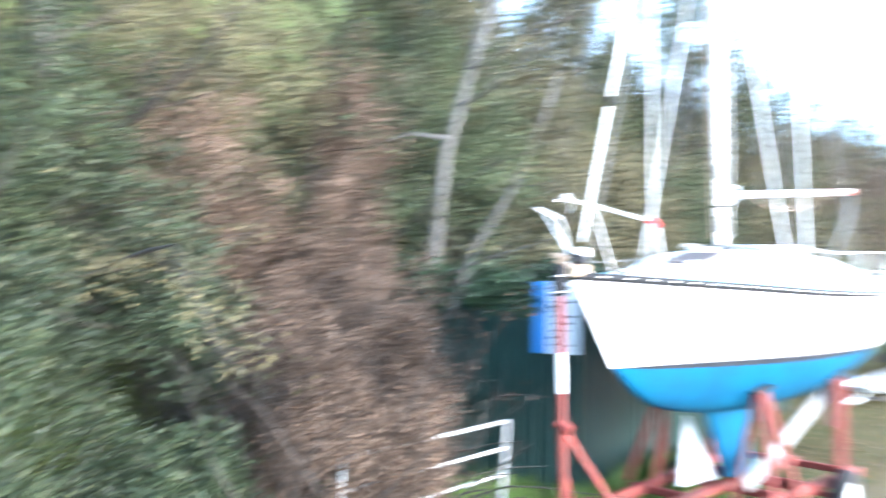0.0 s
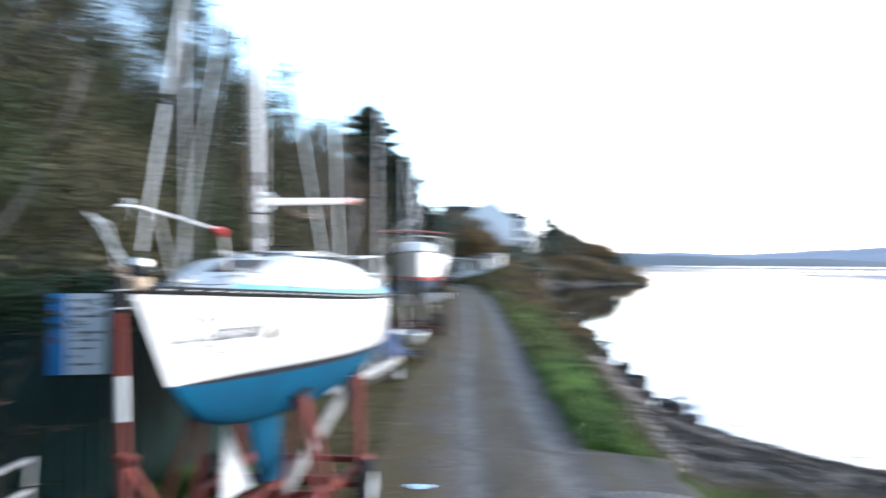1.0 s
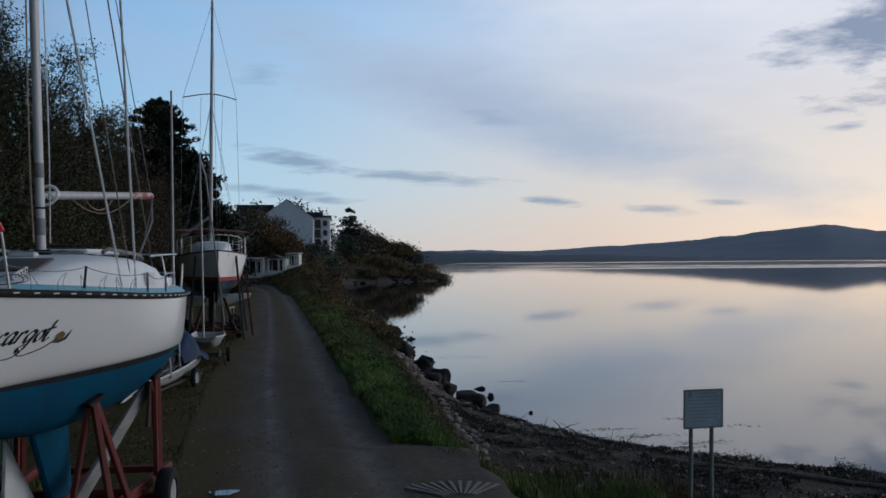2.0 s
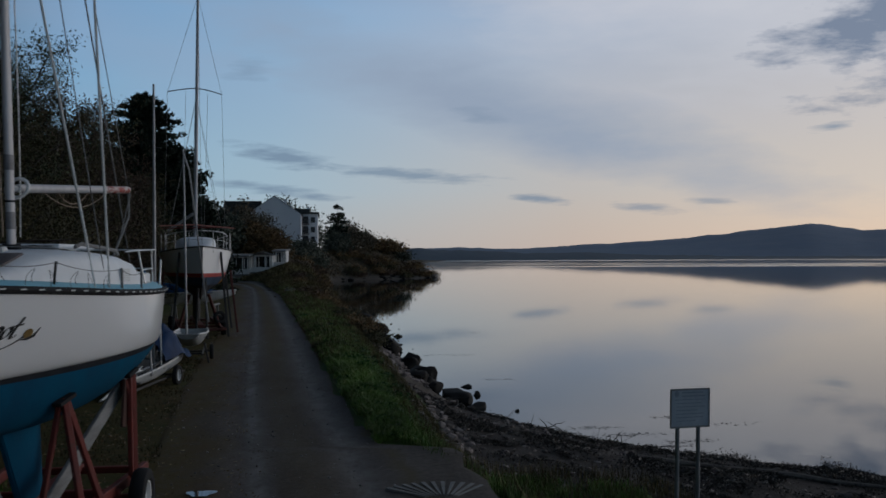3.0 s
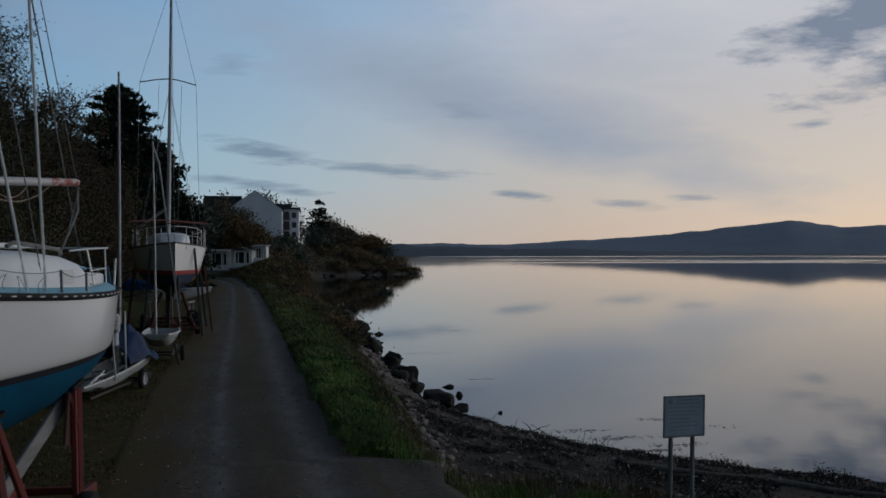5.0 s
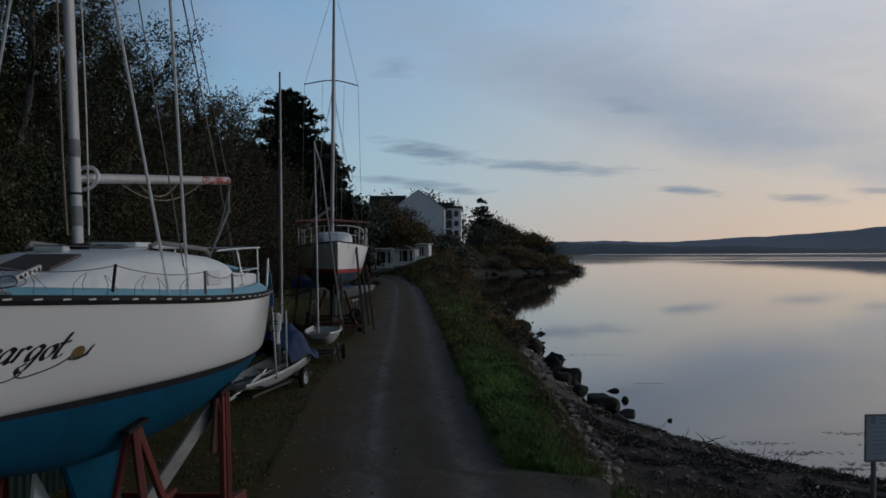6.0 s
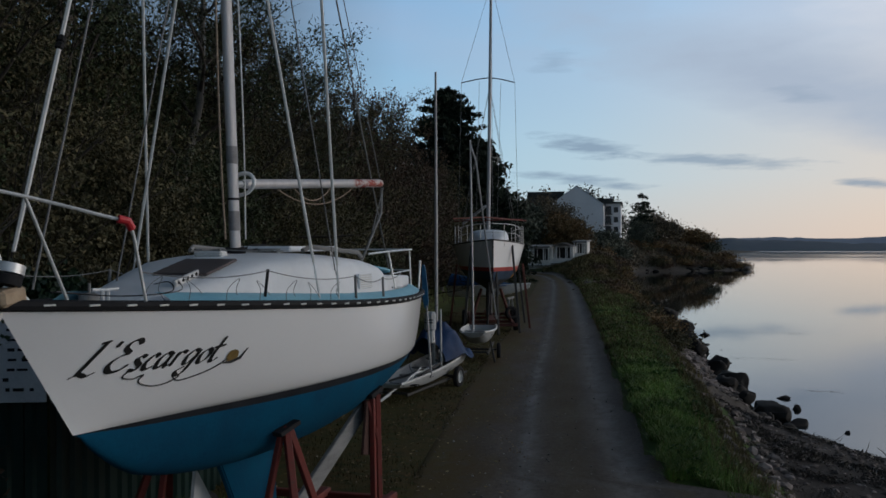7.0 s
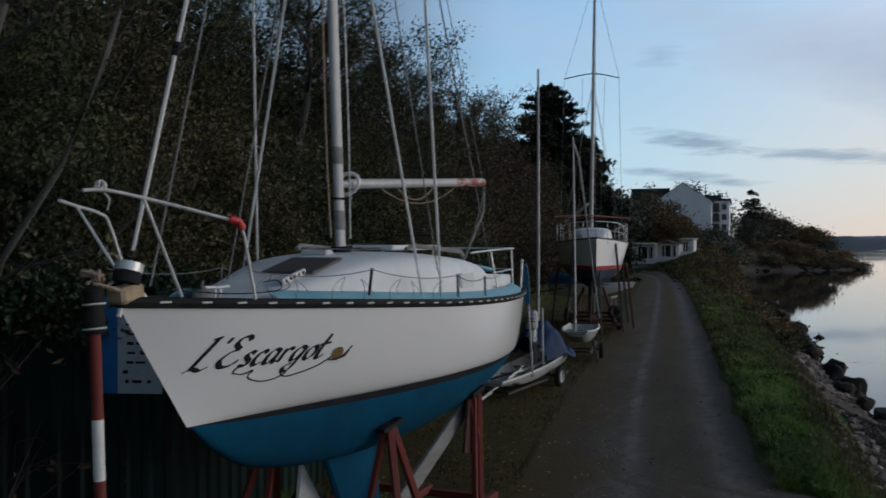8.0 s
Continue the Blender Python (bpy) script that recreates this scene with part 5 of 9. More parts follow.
# jockey wheel at the drawbar
bm = bmesh.new()
wheel_bm(bm, (0, -0.18, 0.115), 0.12, 0.07, (1, 0, 0))
part("jockey_wheel", bm, M_BLACK, trailer)
bar("jockey_leg", (0.045, -0.18, 0.10), (0.04, -0.19, 0.45), 0.02, 0.04)
# loose boards leaning in the trailer
bm = bmesh.new()
beam(bm, (0.34, 2.75, 0.52), (0.66, 4.35, 1.50), 0.05, 0.17, 0.008)
solid("plank", bm, M_GREYPLANK, "pale grey plank leaning on the trailer arms", "plank", m=BOAT)
bm = bmesh.new()
pts = [(-0.18, 2.3, 0.50), (-0.10, 2.95, 0.50), (-0.28, 2.62, 1.22)]
a = [bm.verts.new(p) for p in pts]
b = [bm.verts.new((p[0] - 0.03, p[1], p[2])) for p in pts]
bm.faces.new(a), bm.faces.new(b[::-1])
for i in range(3):
    bm.faces.new((a[i], b[i], b[(i + 1) % 3], a[(i + 1) % 3]))
bmesh.ops.recalc_face_normals(bm, faces=bm.faces)
solid("board", bm, M_WHITEPAINT, "dirty white three-cornered board leaning on the trailer", "board", m=BOAT)

# ---- fence, board and gate beside the near boat ----
M_GREENFENCE = worn("green_coated_sheet", (0.014, 0.044, 0.039), (0.028, 0.074, 0.064), 1.2, rough=0.45, stain=(0.05, 0.06, 0.025), stain_at=0.66, relief=0.1)
M_GALV = worn("galvanised_tube", (0.42, 0.45, 0.46), (0.60, 0.62, 0.63), 6.0, rough=0.45, metal=0.6, stain=(0.25, 0.26, 0.25))
M_BOARDBLUE = worn("bright_blue_board", (0.010, 0.14, 0.42), (0.02, 0.22, 0.55), 2.0, rough=0.45, stain=(0.01, 0.07, 0.20), stain_at=0.64)
M_BOARDWHITE = worn("soiled_white_board", (0.52, 0.54, 0.58), (0.68, 0.70, 0.72), 2.0, rough=0.5, stain=(0.22, 0.24, 0.24), stain_at=0.63)


def fence_run(a, b, height, name):
    """A run of box-profile steel sheets with a top rail."""
    a, b = Vector(a), Vector(b)
    d = (b - a).normalized()
    n = Vector((-d.y, d.x, 0))
    run = (b - a).length
    root = thing(name, Matrix.Identity(4), "dark green box-profile steel fence streaked with grime", "fence")
    sheets = max(1, round(run / 1.05))
    for k in range(sheets):
        bm = bmesh.new()
        prof, x, w = [], 0.0, run / sheets
        while x < w - 1e-6:
            for dx, off in ((0.0, 0.0), (0.10, 0.0), (0.125, 0.035), (0.185, 0.035), (0.21, 0.0)):
                if x + dx < w:
                    prof.append((x + dx, off))
            x += 0.21
        prof.append((w, 0.0))
        lo, hi = [], []
        for px, off in prof:
            p = a + d * (k * w + px) - n * (off + 0.002 * k)
            lo.append(bm.verts.new((p.x, p.y, land(p.x, p.y) - 0.05)))
            hi.append(bm.verts.new((p.x, p.y, height)))
        for i in range(len(prof) - 1):
            bm.faces.new((lo[i], lo[i + 1], hi[i + 1], hi[i]))
        bmesh.ops.solidify(bm, geom=list(bm.faces), thickness=0.004)
        part("fence_sheet", bm, M_GREENFENCE, root, smooth=False)
    for z in (0.45, height - 0.25):
        bm = bmesh.new()
        beam(bm, a + n * 0.04 + Vector((0, 0, z)), b + n * 0.04 + Vector((0, 0, z)), 0.05, 0.06, 0.004)
        part("fence_rail", bm, M_GREENFENCE, root)
    return root


fence_run((-7.9, 4.95, 0), (-4.62, 5.92, 0), 2.55, "fence")
fence_run((-4.62, 5.95, 0), (-5.35, 14.5, 0), 2.2, "fence")

fd2 = Vector((3.28, 0.97, 0)).normalized()
BOARD = Matrix.Translation((-5.12, 5.68, 0)) @ Matrix.Rotation(math.atan2(fd2.y, fd2.x), 4, "Z")
board = thing("notice_board", BOARD, "weathered blue and white notice board fixed to the green fence", "sign")
bm = bmesh.new()
box(bm, (0.085, 0, 2.24), (0.17, 0.03, 0.86), None, 0.004)
part("blue_panel", bm, M_BOARDBLUE, board, "plain bright blue end panel")
bm = bmesh.new()
box(bm, (0.37, 0, 2.24), (0.40, 0.03, 0.86), None, 0.004)
part("white_panel", bm, M_BOARDWHITE, board, "white panel with unreadable dark writing")
rnd = random.Random(3)
for k in range(9):
    z = 2.60 - k * 0.085
    x0 = 0.21 + rnd.uniform(0, 0.05)
    while x0 < 0.46:
        w = rnd.uniform(0.03, 0.09)
        bm = bmesh.new()
        box(bm, (x0 + w / 2, -0.018, z), (w, 0.006, rnd.uniform(0.018, 0.034)))
        part("text_bar", bm, M_BOOT, board, smooth=False)
        x0 += w + rnd.uniform(0.015, 0.05)
        if rnd.random() < 0.25:
            break

gate = thing("field_gate", Matrix.Translation((-4.66, 4.46, 0)) @ Matrix.Rotation(radians(-88), 4, "Z") @ Matrix.Rotation(radians(-4), 4, "X"), "galvanised tubular gate propped beside the green fence", "gate")
for z, r in ((1.22, 0.024), (0.93, 0.020), (0.65, 0.020), (0.38, 0.020), (0.12, 0.022)):
    bm = bmesh.new()
    tube(bm, [(0.0, 0, z), (2.4, 0, z)], r, 8)
    part("gate_rail", bm, M_GALV, gate)
for x in (0.0, 2.4):
    bm = bmesh.new()
    tube(bm, [(x, 0, 0.0), (x, 0, 1.23)], 0.022, 8)
    part("gate_upright", bm, M_GALV, gate)

# ---- information sign above the beach ----
M_SIGNFACE = worn("sun_bleached_sign_face", (0.30, 0.36, 0.42), (0.40, 0.46, 0.52), 3.0, rough=0.35, stain=(0.24, 0.29, 0.33))
M_SIGNPOST = worn("grey_steel_post", (0.16, 0.17, 0.18), (0.26, 0.27, 0.28), 4.0, rough=0.5, metal=0.3)
M_SIGNBAR = worn("faded_sign_print", (0.20, 0.245, 0.29), (0.27, 0.315, 0.36), 8.0, rough=0.4)
sd = Vector((0.77, 0.16, 0))
SIGN = Matrix.Translation((5.95, 11.915, 0)) @ Matrix.Rotation(math.atan2(sd.y, sd.x), 4, "Z") @ Matrix.Rotation(radians(1.2), 4, "Y")
sign = thing("information_sign", SIGN, "pale rectangular information sign on two grey posts by the beach", "sign")
bm = bmesh.new()
box(bm, (0.393, 0, 0.30), (0.786, 0.02, 0.66), None, 0.004)
face = part("sign_plate", bm, M_SIGNFACE, sign, "faded plate with unreadable print")
bm = bmesh.new()
for a, b in (((0, 0, -0.03), (0.786, 0, -0.03)), ((0, 0, 0.63), (0.786, 0, 0.63)), ((0, 0, -0.04), (0, 0, 0.64)), ((0.786, 0, -0.04), (0.786, 0, 0.64))):
    beam(bm, Vector(a) + Vector((0, -0.004, 0)), Vector(b) + Vector((0, -0.004, 0)), 0.022, 0.034, 0.003)
part("sign_frame", bm, M_SIGNPOST, sign, "thin dark frame")
for x in (0.17, 0.60):
    bm = bmesh.new()
    tube(bm, [(x, 0.045, -2.4), (x, 0.045, 0.60)], 0.038, 12)
    part("post", bm, M_SIGNPOST, sign)
bm = bmesh.new()
bm.faces.new([bm.verts.new((0.115 + 0.05 * math.cos(a), -0.0125, 0.555 + 0.055 * math.sin(a))) for a in (2 * math.pi * k / 14 for k in range(14))])
part("emblem", bm, M_SIGNBAR, sign)
for k, (x0, x1) in enumerate(((0.22, 0.66), (0.22, 0.70), (0.08, 0.70), (0.10, 0.62), (0.10, 0.70), (0.10, 0.55), (0.10, 0.68), (0.10, 0.66), (0.10, 0.50))):
    bm = bmesh.new()
    box(bm, ((x0 + x1) / 2, -0.0125, 0.575 - k * 0.062), (x1 - x0, 0.003, 0.022 if k < 2 else 0.014))
    part("text_bar", bm, M_SIGNBAR, sign, smooth=False)

# ---- generic small hulls ----


def shell(length, beam_, depth, bow=0.0, rake=0.12, n=14, m=8, flat=0.55, transom=0.75):
    """An open hull, y from bow to stern, gunwale at z = 0; bow: half width at the stem (0 pointed)."""
    bm = bmesh.new()
    rows = []
    for i in range(n + 1):
        u = i / n
        b = (beam_ / 2) * (bow + (1 - bow) * math.sin(min(1, u / 0.62) * math.pi / 2) ** 0.8)
        if u > 0.62:
            b *= 1 - (1 - transom) * ((u - 0.62) / 0.38) ** 1.6
        k = depth * (0.35 + 0.65 * math.sin(min(1, u / 0.45) * math.pi / 2))
        row = []
        for j in range(-m, m + 1):
            a = j / m
            zz = -k * (1 - abs(a) ** (1 / flat * 1.3))
            row.append(bm.verts.new((b * a, length * u + rake * (1 - u) * (-zz / depth), zz + 0.12 * (1 - u) ** 2)))
        rows.append(row)
    for i in range(n):
        for j in range(2 * m):
            bm.faces.new((rows[i][j], rows[i + 1][j], rows[i + 1][j + 1], rows[i][j + 1]))
    back = rows[-1]
    bm.faces.new(back)
    if bow > 0:
        bm.faces.new(rows[0][::-1])
    gun = [(v.co.x, v.co.y, v.co.z) for v in [r[0] for r in rows]], [(v.co.x, v.co.y, v.co.z) for v in [r[-1] for r in rows]]
    bmesh.ops.recalc_face_normals(bm, faces=bm.faces)
    bmesh.ops.solidify(bm, geom=list(bm.faces), thickness=0.018)
    return bm, gun


M_DIRTYWHITE = worn("dirty_white_grp", (0.38, 0.395, 0.40), (0.55, 0.56, 0.56), 2.0, rough=0.4, stain=(0.25, 0.26, 0.22), stain_at=0.6)
M_TARP = worn("blue_tarpaulin", (0.006, 0.024, 0.075), (0.012, 0.045, 0.125), 2.5, rough=0.7, stain=(0.02, 0.045, 0.09), relief=0.5, spec=0.25)
M_DARKFRAME = worn("dark_steel_frame", (0.03, 0.03, 0.032), (0.07, 0.065, 0.06), 4.0, rough=0.6, metal=0.3)
M_WOODMAST = worn("grey_spar", (0.30, 0.30, 0.31), (0.45, 0.45, 0.46), 3.0, rough=0.45, metal=0.3)

# covered dinghy on a trolley behind the near boat
DA = Matrix.Translation((-4.45, 16.1, 0)) @ Matrix.Rotation(radians(-10), 4, "Z")
da = thing("dinghy", DA, "narrow white dinghy on a trolley under a crumpled blue tarpaulin", "boat", "small boats by the lane")
bm, gun = shell(3.5, 0.86, 0.30, bow=0.62, transom=0.8, rake=0.22, flat=0.32)
bmesh.ops.rotate(bm, verts=bm.verts, cent=(0, 2.5, 0), matrix=Matrix.Rotation(radians(6.5), 3, "X"))
bmesh.ops.translate(bm, verts=bm.verts, vec=(0, 0, 0.56))
hull_a = part("hull", bm, M_DIRTYWHITE, da)
TILT_A = Matrix.Translation((0, 2.5, 0)) @ Matrix.Rotation(radians(6.5), 4, "X") @ Matrix.Translation((0, -2.5, 0))
for side in gun:
    bm = bmesh.new()
    tube(bm, [TILT_A @ Vector((x, y, z)) + Vector((0, 0, 0.57)) for x, y, z in side], 0.026, 8)
    part("gunwale", bm, M_WHITEPAINT, hull_a)
for y in (0.55, 1.3, 2.0):
    bm = bmesh.new()
    beam(bm, (-0.40, y, 0.26 + 0.10 * y), (0.40, y, 0.26 + 0.10 * y), 0.14, 0.03, 0.006)
    part("thwart", bm, M_DARKFRAME if y < 1 else M_GREYPLANK, hull_a)
for k in range(5):
    bm = bmesh.new()
    rnd = random.Random(20 + k)
    tube(bm, curve_pts([(rnd.uniform(-0.3, 0.3), 0.15 + 0.3 * k, 0.36 + 0.03 * k), (rnd.uniform(-0.2, 0.4), 0.7 + 0.3 * k, 0.50 + 0.03 * k), (rnd.uniform(-0.3, 0.4), 1.1 + 0.3 * k, 0.52 + 0.03 * k)], 5), 0.026, 6)
    part("spar", bm, M_DARKFRAME if k % 2 else M_GALV, hull_a)
for a, b in (((-0.30, 0.2, 0.16), (-0.36, 3.4, 0.22)), ((0.30, 0.2, 0.16), (0.36, 3.4, 0.22)), ((-0.5, 2.5, 0.25), (0.5, 2.5, 0.25)), ((-0.32, 0.4, 0.16), (0.32, 0.4, 0.16))):
    bm = bmesh.new()
    beam(bm, a, b, 0.05, 0.05, 0.006)
    part("trolley_bar", bm, M_DARKFRAME, da)
bm = bmesh.new()
tube(bm, curve_pts([(-0.1, 0.3, 0.14), (-0.12, -0.25, 0.05), (0.0, 0.1, 0.22), (0.16, 0.7, 0.42), (0.26, 1.0, 0.62)], 6), 0.022, 8)
part("trolley_handle", bm, M_GALV, da)
for x in (-0.52, 0.52):
    bm = bmesh.new()
    wheel_bm(bm, (x, 2.5, 0.235), 0.24, 0.11, (1, 0, 0))
    w = part("trolley_wheel", bm, M_BLACK, da)
    bm = bmesh.new()
    disc_bm(bm, (x + 0.01 * (1 if x > 0 else -1), 2.5, 0.235), 0.14, 0.10, (1 if x > 0 else -1, 0, 0))
    part("rim", bm, M_GALV, w)
bm = bmesh.new()
tube(bm, [(-0.07, 2.63, 0.5), (-0.075, 2.64, 4.0), (-0.09, 2.66, 7.12)], [0.042, 0.038, 0.024], 10)
part("mast", bm, M_WOODMAST, da, "tall thin grey mast")
bm = bmesh.new()
tube(bm, [(-0.085, 2.65, 5.6), (0.10, 2.65, 5.6)], 0.010, 6)
part("mast_arm", bm, M_WIRE, da)
# the tarpaulin: a crumpled sheet hung over the after part
bm = bmesh.new()
tv = []
NXT, NYT = 34, 30
for j in range(NYT + 1):
    row = []
    for i in range(NXT + 1):
        u, v = i / NXT * 2 - 1, j / NYT
        hump = max(0.0, math.cos(u * 1.5)) ** 0.55
        lift = 0.35 + 0.65 * math.sin(min(1.0, v * 1.15 + 0.12) * math.pi) ** 0.7
        z = 0.50 + 0.92 * hump * lift
        fold = noise.noise(Vector((u * 2.2 + v * 2, v * 3.5, 1)))
        z += 0.10 * fold + 0.05 * abs(noise.noise(Vector((u * 6, v * 7, 5)))) - 0.03 * abs(noise.noise(Vector((u * 13, v * 12, 2))))
        x = 0.02 + u * (0.36 + 0.22 * math.sin(math.pi * (0.15 + 0.7 * v))) + 0.07 * noise.noise(Vector((u * 4, v * 4, 8)))
        y = 1.85 + v * 1.75 + 0.08 * noise.noise(Vector((u * 4, v * 4, 3)))
        row.append(bm.verts.new((x, y, z)))
    tv.append(row)
for j in range(NYT):
    for i in range(NXT):
        bm.faces.new((tv[j][i], tv[j][i + 1], tv[j + 1][i + 1], tv[j + 1][i]))
bmesh.ops.recalc_face_normals(bm, faces=bm.faces)
bmesh.ops.solidify(bm, geom=list(bm.faces), thickness=0.008)
part("tarpaulin", bm, M_TARP, da, "crumpled dark blue tarpaulin")

# white outboard standing in the dinghy
ob_motor = thing("outboard_motor", pose(-3.98, 17.75, 0, 0, 0, -6), "white outboard motor with dark markings on a wooden post", "outboard motor")
bm = bmesh.new()
box(bm, (0, 0, 1.52), (0.23, 0.22, 0.42), None, 0.05)
part("cowl", bm, M_DIRTYWHITE, ob_motor)
bm = bmesh.new()
box(bm, (0.03, 0.0, 1.20), (0.12, 0.14, 0.30), None, 0.03)
part("leg", bm, M_WHITEPAINT, ob_motor)
for z in (1.50, 1.56):
    bm = bmesh.new()
    box(bm, (0.0, -0.112, z), (0.18, 0.008, 0.024))
    part("marking", bm, M_BOOT, ob_motor, smooth=False)
bm = bmesh.new()
box(bm, (0.03, 0.12, 0.74), (0.08, 0.05, 0.80), None, 0.01)
part("stand", bm, M_GREYPLANK, ob_motor)
bm = bmesh.new()
beam(bm, (0.21, 0.14, 0.42), (0.19, 0.14, 1.78), 0.035, 0.03, 0.005)
part("post", bm, M_WHITEPAINT, ob_motor, "pale upright post")
M_OARBLUE = worn("blue_oar_paint", (0.02, 0.13, 0.28), (0.04, 0.22, 0.40), 5.0, rough=0.5)
oar = thing("oar", pose(-3.86, 17.2, 0), "oar with a blue blade leaning upright in the dinghy", "oar")
bm = bmesh.new()
tube(bm, [(0.03, 0.0, 0.40), (0.0, 0.0, 0.80), (-0.07, 0.0, 1.9)], 0.024, 8)
part("shaft", bm, M_WOODMAST, oar)
bm = bmesh.new()
pts = [(-0.035, 1.84), (-0.065, 2.02), (-0.06, 2.60), (-0.03, 2.76), (0.01, 2.76), (0.04, 2.60), (0.055, 2.02), (0.03, 1.84)]
a = [bm.verts.new((x - 0.075 - 0.06 * (z - 1.84), -0.014, z)) for x, z in pts]
b = [bm.verts.new((x - 0.075 - 0.06 * (z - 1.84), 0.014, z)) for x, z in pts]
bm.faces.new(a), bm.faces.new(b[::-1])
for i in range(8):
    bm.faces.new((a[i], b[i], b[(i + 1) % 8], a[(i + 1) % 8]))
bmesh.ops.recalc_face_normals(bm, faces=bm.faces)
part("blade", bm, M_OARBLUE, oar, "blue painted blade")
bm = bmesh.new()
tube(bm, [(0, 0, 0.0), (0, 0, 0.05), (0, 0, 0.16), (0, 0, 0.18), (0, 0, 0.20), (0, 0, 0.36), (0, 0, 0.40)], [0.13, 0.165, 0.165, 0.172, 0.165, 0.165, 0.11], 16)
bmesh.ops.rotate(bm, verts=bm.verts, cent=(0, 0, 0.18), matrix=Matrix.Rotation(radians(78), 3, "Y"))
solid("drum", bm, M_BOARDBLUE, "small bright blue plastic drum lying on the ground", "drum", m=pose(-4.95, 18.6, 0.02, 0, 0, 20))

# white dinghy with a mast on its launching trolley
DB = Matrix.Translation((-3.88, 22.4, 0)) @ Matrix.Rotation(radians(6), 4, "Z")
db = thing("dinghy", DB, "open white dinghy with a stepped mast on a launching trolley", "boat", "small boats by the lane")
bm, gun = shell(3.6, 1.0, 0.40, bow=0.60, transom=0.85, rake=0.3, flat=0.4)
bmesh.ops.translate(bm, verts=bm.verts, vec=(0, 0, 0.72))
hull_b = part("hull", bm, M_DIRTYWHITE, db)
for side in gun:
    bm = bmesh.new()
    tube(bm, [(x, y, z + 0.73) for x, y, z in side], 0.03, 8)
    part("gunwale", bm, M_WHITEPAINT, hull_b)
bm = bmesh.new()
box(bm, (0, 0.40, 0.75), (0.60, 0.5, 0.03), None, 0.01)
part("foredeck", bm, M_DIRTYWHITE, hull_b)
for y in (1.4, 2.4):
    bm = bmesh.new()
    beam(bm, (-0.44, y, 0.65), (0.44, y, 0.65), 0.18, 0.03, 0.006)
    part("thwart", bm, M_GREYPLANK, hull_b)
bm = bmesh.new()
tube(bm, [(-0.06, 0.75, 0.60), (-0.10, 0.77, 3.5), (-0.14, 0.80, 6.1)], [0.036, 0.034, 0.022], 10)
part("mast", bm, M_WOODMAST, db, "grey dinghy mast")
bm = bmesh.new()
tube(bm, [(-0.14, 0.80, 6.0), (0.02, 0.85, 5.5), (0.28, 1.3, 3.2), (0.5, 2.6, 1.0)], 0.028, 6)
part("furled_sail", bm, M_WOODMAST, db, "thin spar leaning on the mast")
for a, b in (((-0.4, -0.3, 0.30), (-0.4, 2.6, 0.30)), ((0.4, -0.3, 0.30), (0.4, 2.6, 0.30)), ((-0.66, 1.3, 0.24), (0.66, 1.3, 0.24)), ((-0.4, 0.1, 0.30), (0.4, 0.1, 0.30))):
    bm = bmesh.new()
    beam(bm, a, b, 0.05, 0.05, 0.005)
    part("trolley_bar", bm, M_DARKFRAME, db)
for x in (-0.62, 0.62):
    bm = bmesh.new()
    wheel_bm(bm, (x, 1.3, 0.215), 0.22, 0.11, (1, 0, 0))
    w = part("trolley_wheel", bm, M_BLACK, db)
    bm = bmesh.new()
    disc_bm(bm, (x, 1.3, 0.215), 0.12, 0.10, (1 if x > 0 else -1, 0, 0))
    part("rim", bm, M_GALV, w)
    bm = bmesh.new()
    beam(bm, (x * 0.92, 0.15, 0.02), (x * 0.72, 0.15, 0.60), 0.05, 0.05, 0.005)
    part("prop", bm, M_DARKFRAME, db)

# ---- the second sailing boat further along ----
B2 = Matrix.Translation((-4.42, 29.2, 0)) @ Matrix.Rotation(radians(11.5), 4, "Z")
boat2 = thing("sailing_boat", B2, "white sailing boat with red and blue stripes shored up on props", "boat")
M_RED = worn("faded_red_stripe", (0.34, 0.03, 0.025), (0.48, 0.05, 0.04), 3.0, rough=0.5)
M_FADEDRED = worn("sun_faded_red", (0.50, 0.16, 0.12), (0.66, 0.26, 0.20), 3.0, rough=0.6)
M_CRADLE = worn("rusted_maroon_steel", (0.085, 0.025, 0.020), (0.17, 0.05, 0.035), 2.5, rough=0.75, stain=(0.05, 0.025, 0.018), stain_at=0.55, relief=0.35)
M_NAVY = worn("navy_bottom_paint", (0.015, 0.04, 0.085), (0.03, 0.065, 0.12), 2.0, rough=0.6, stain=(0.02, 0.025, 0.03))
M_ORANGE = worn("orange_primer", (0.38, 0.15, 0.02), (0.52, 0.23, 0.04), 2.0, rough=0.65, stain=(0.2, 0.08, 0.03))
M_DARKBOTTOM = worn("black_bottom_paint", (0.014, 0.014, 0.018), (0.03, 0.03, 0.035), 2.0, rough=0.6)
P2 = [(0, 0.02), (0.05, 0.30), (0.12, 0.62), (0.22, 0.98), (0.38, 1.30), (0.55, 1.40), (0.75, 1.28), (0.9, 1.04), (1, 0.80)]


def band2(z_top, z_low, f_top, f_low, rows=3):
    def pt(u, w):
        s0 = 0.9 * (1 - (f_top + (f_low - f_top) * w)) * 0.9
        b = lerp_table(P2, u) * (f_top + (f_low - f_top) * w)
        zt, zl = z_top + 0.25 * (1 - u) ** 2 * (1 if z_top > 3 else 0), z_low
        return b, s0 + (7.6 - s0) * u, zt + (zl - zt) * w
    return loft(pt, [i / rows for i in range(rows + 1)], [i / 16 for i in range(17)])


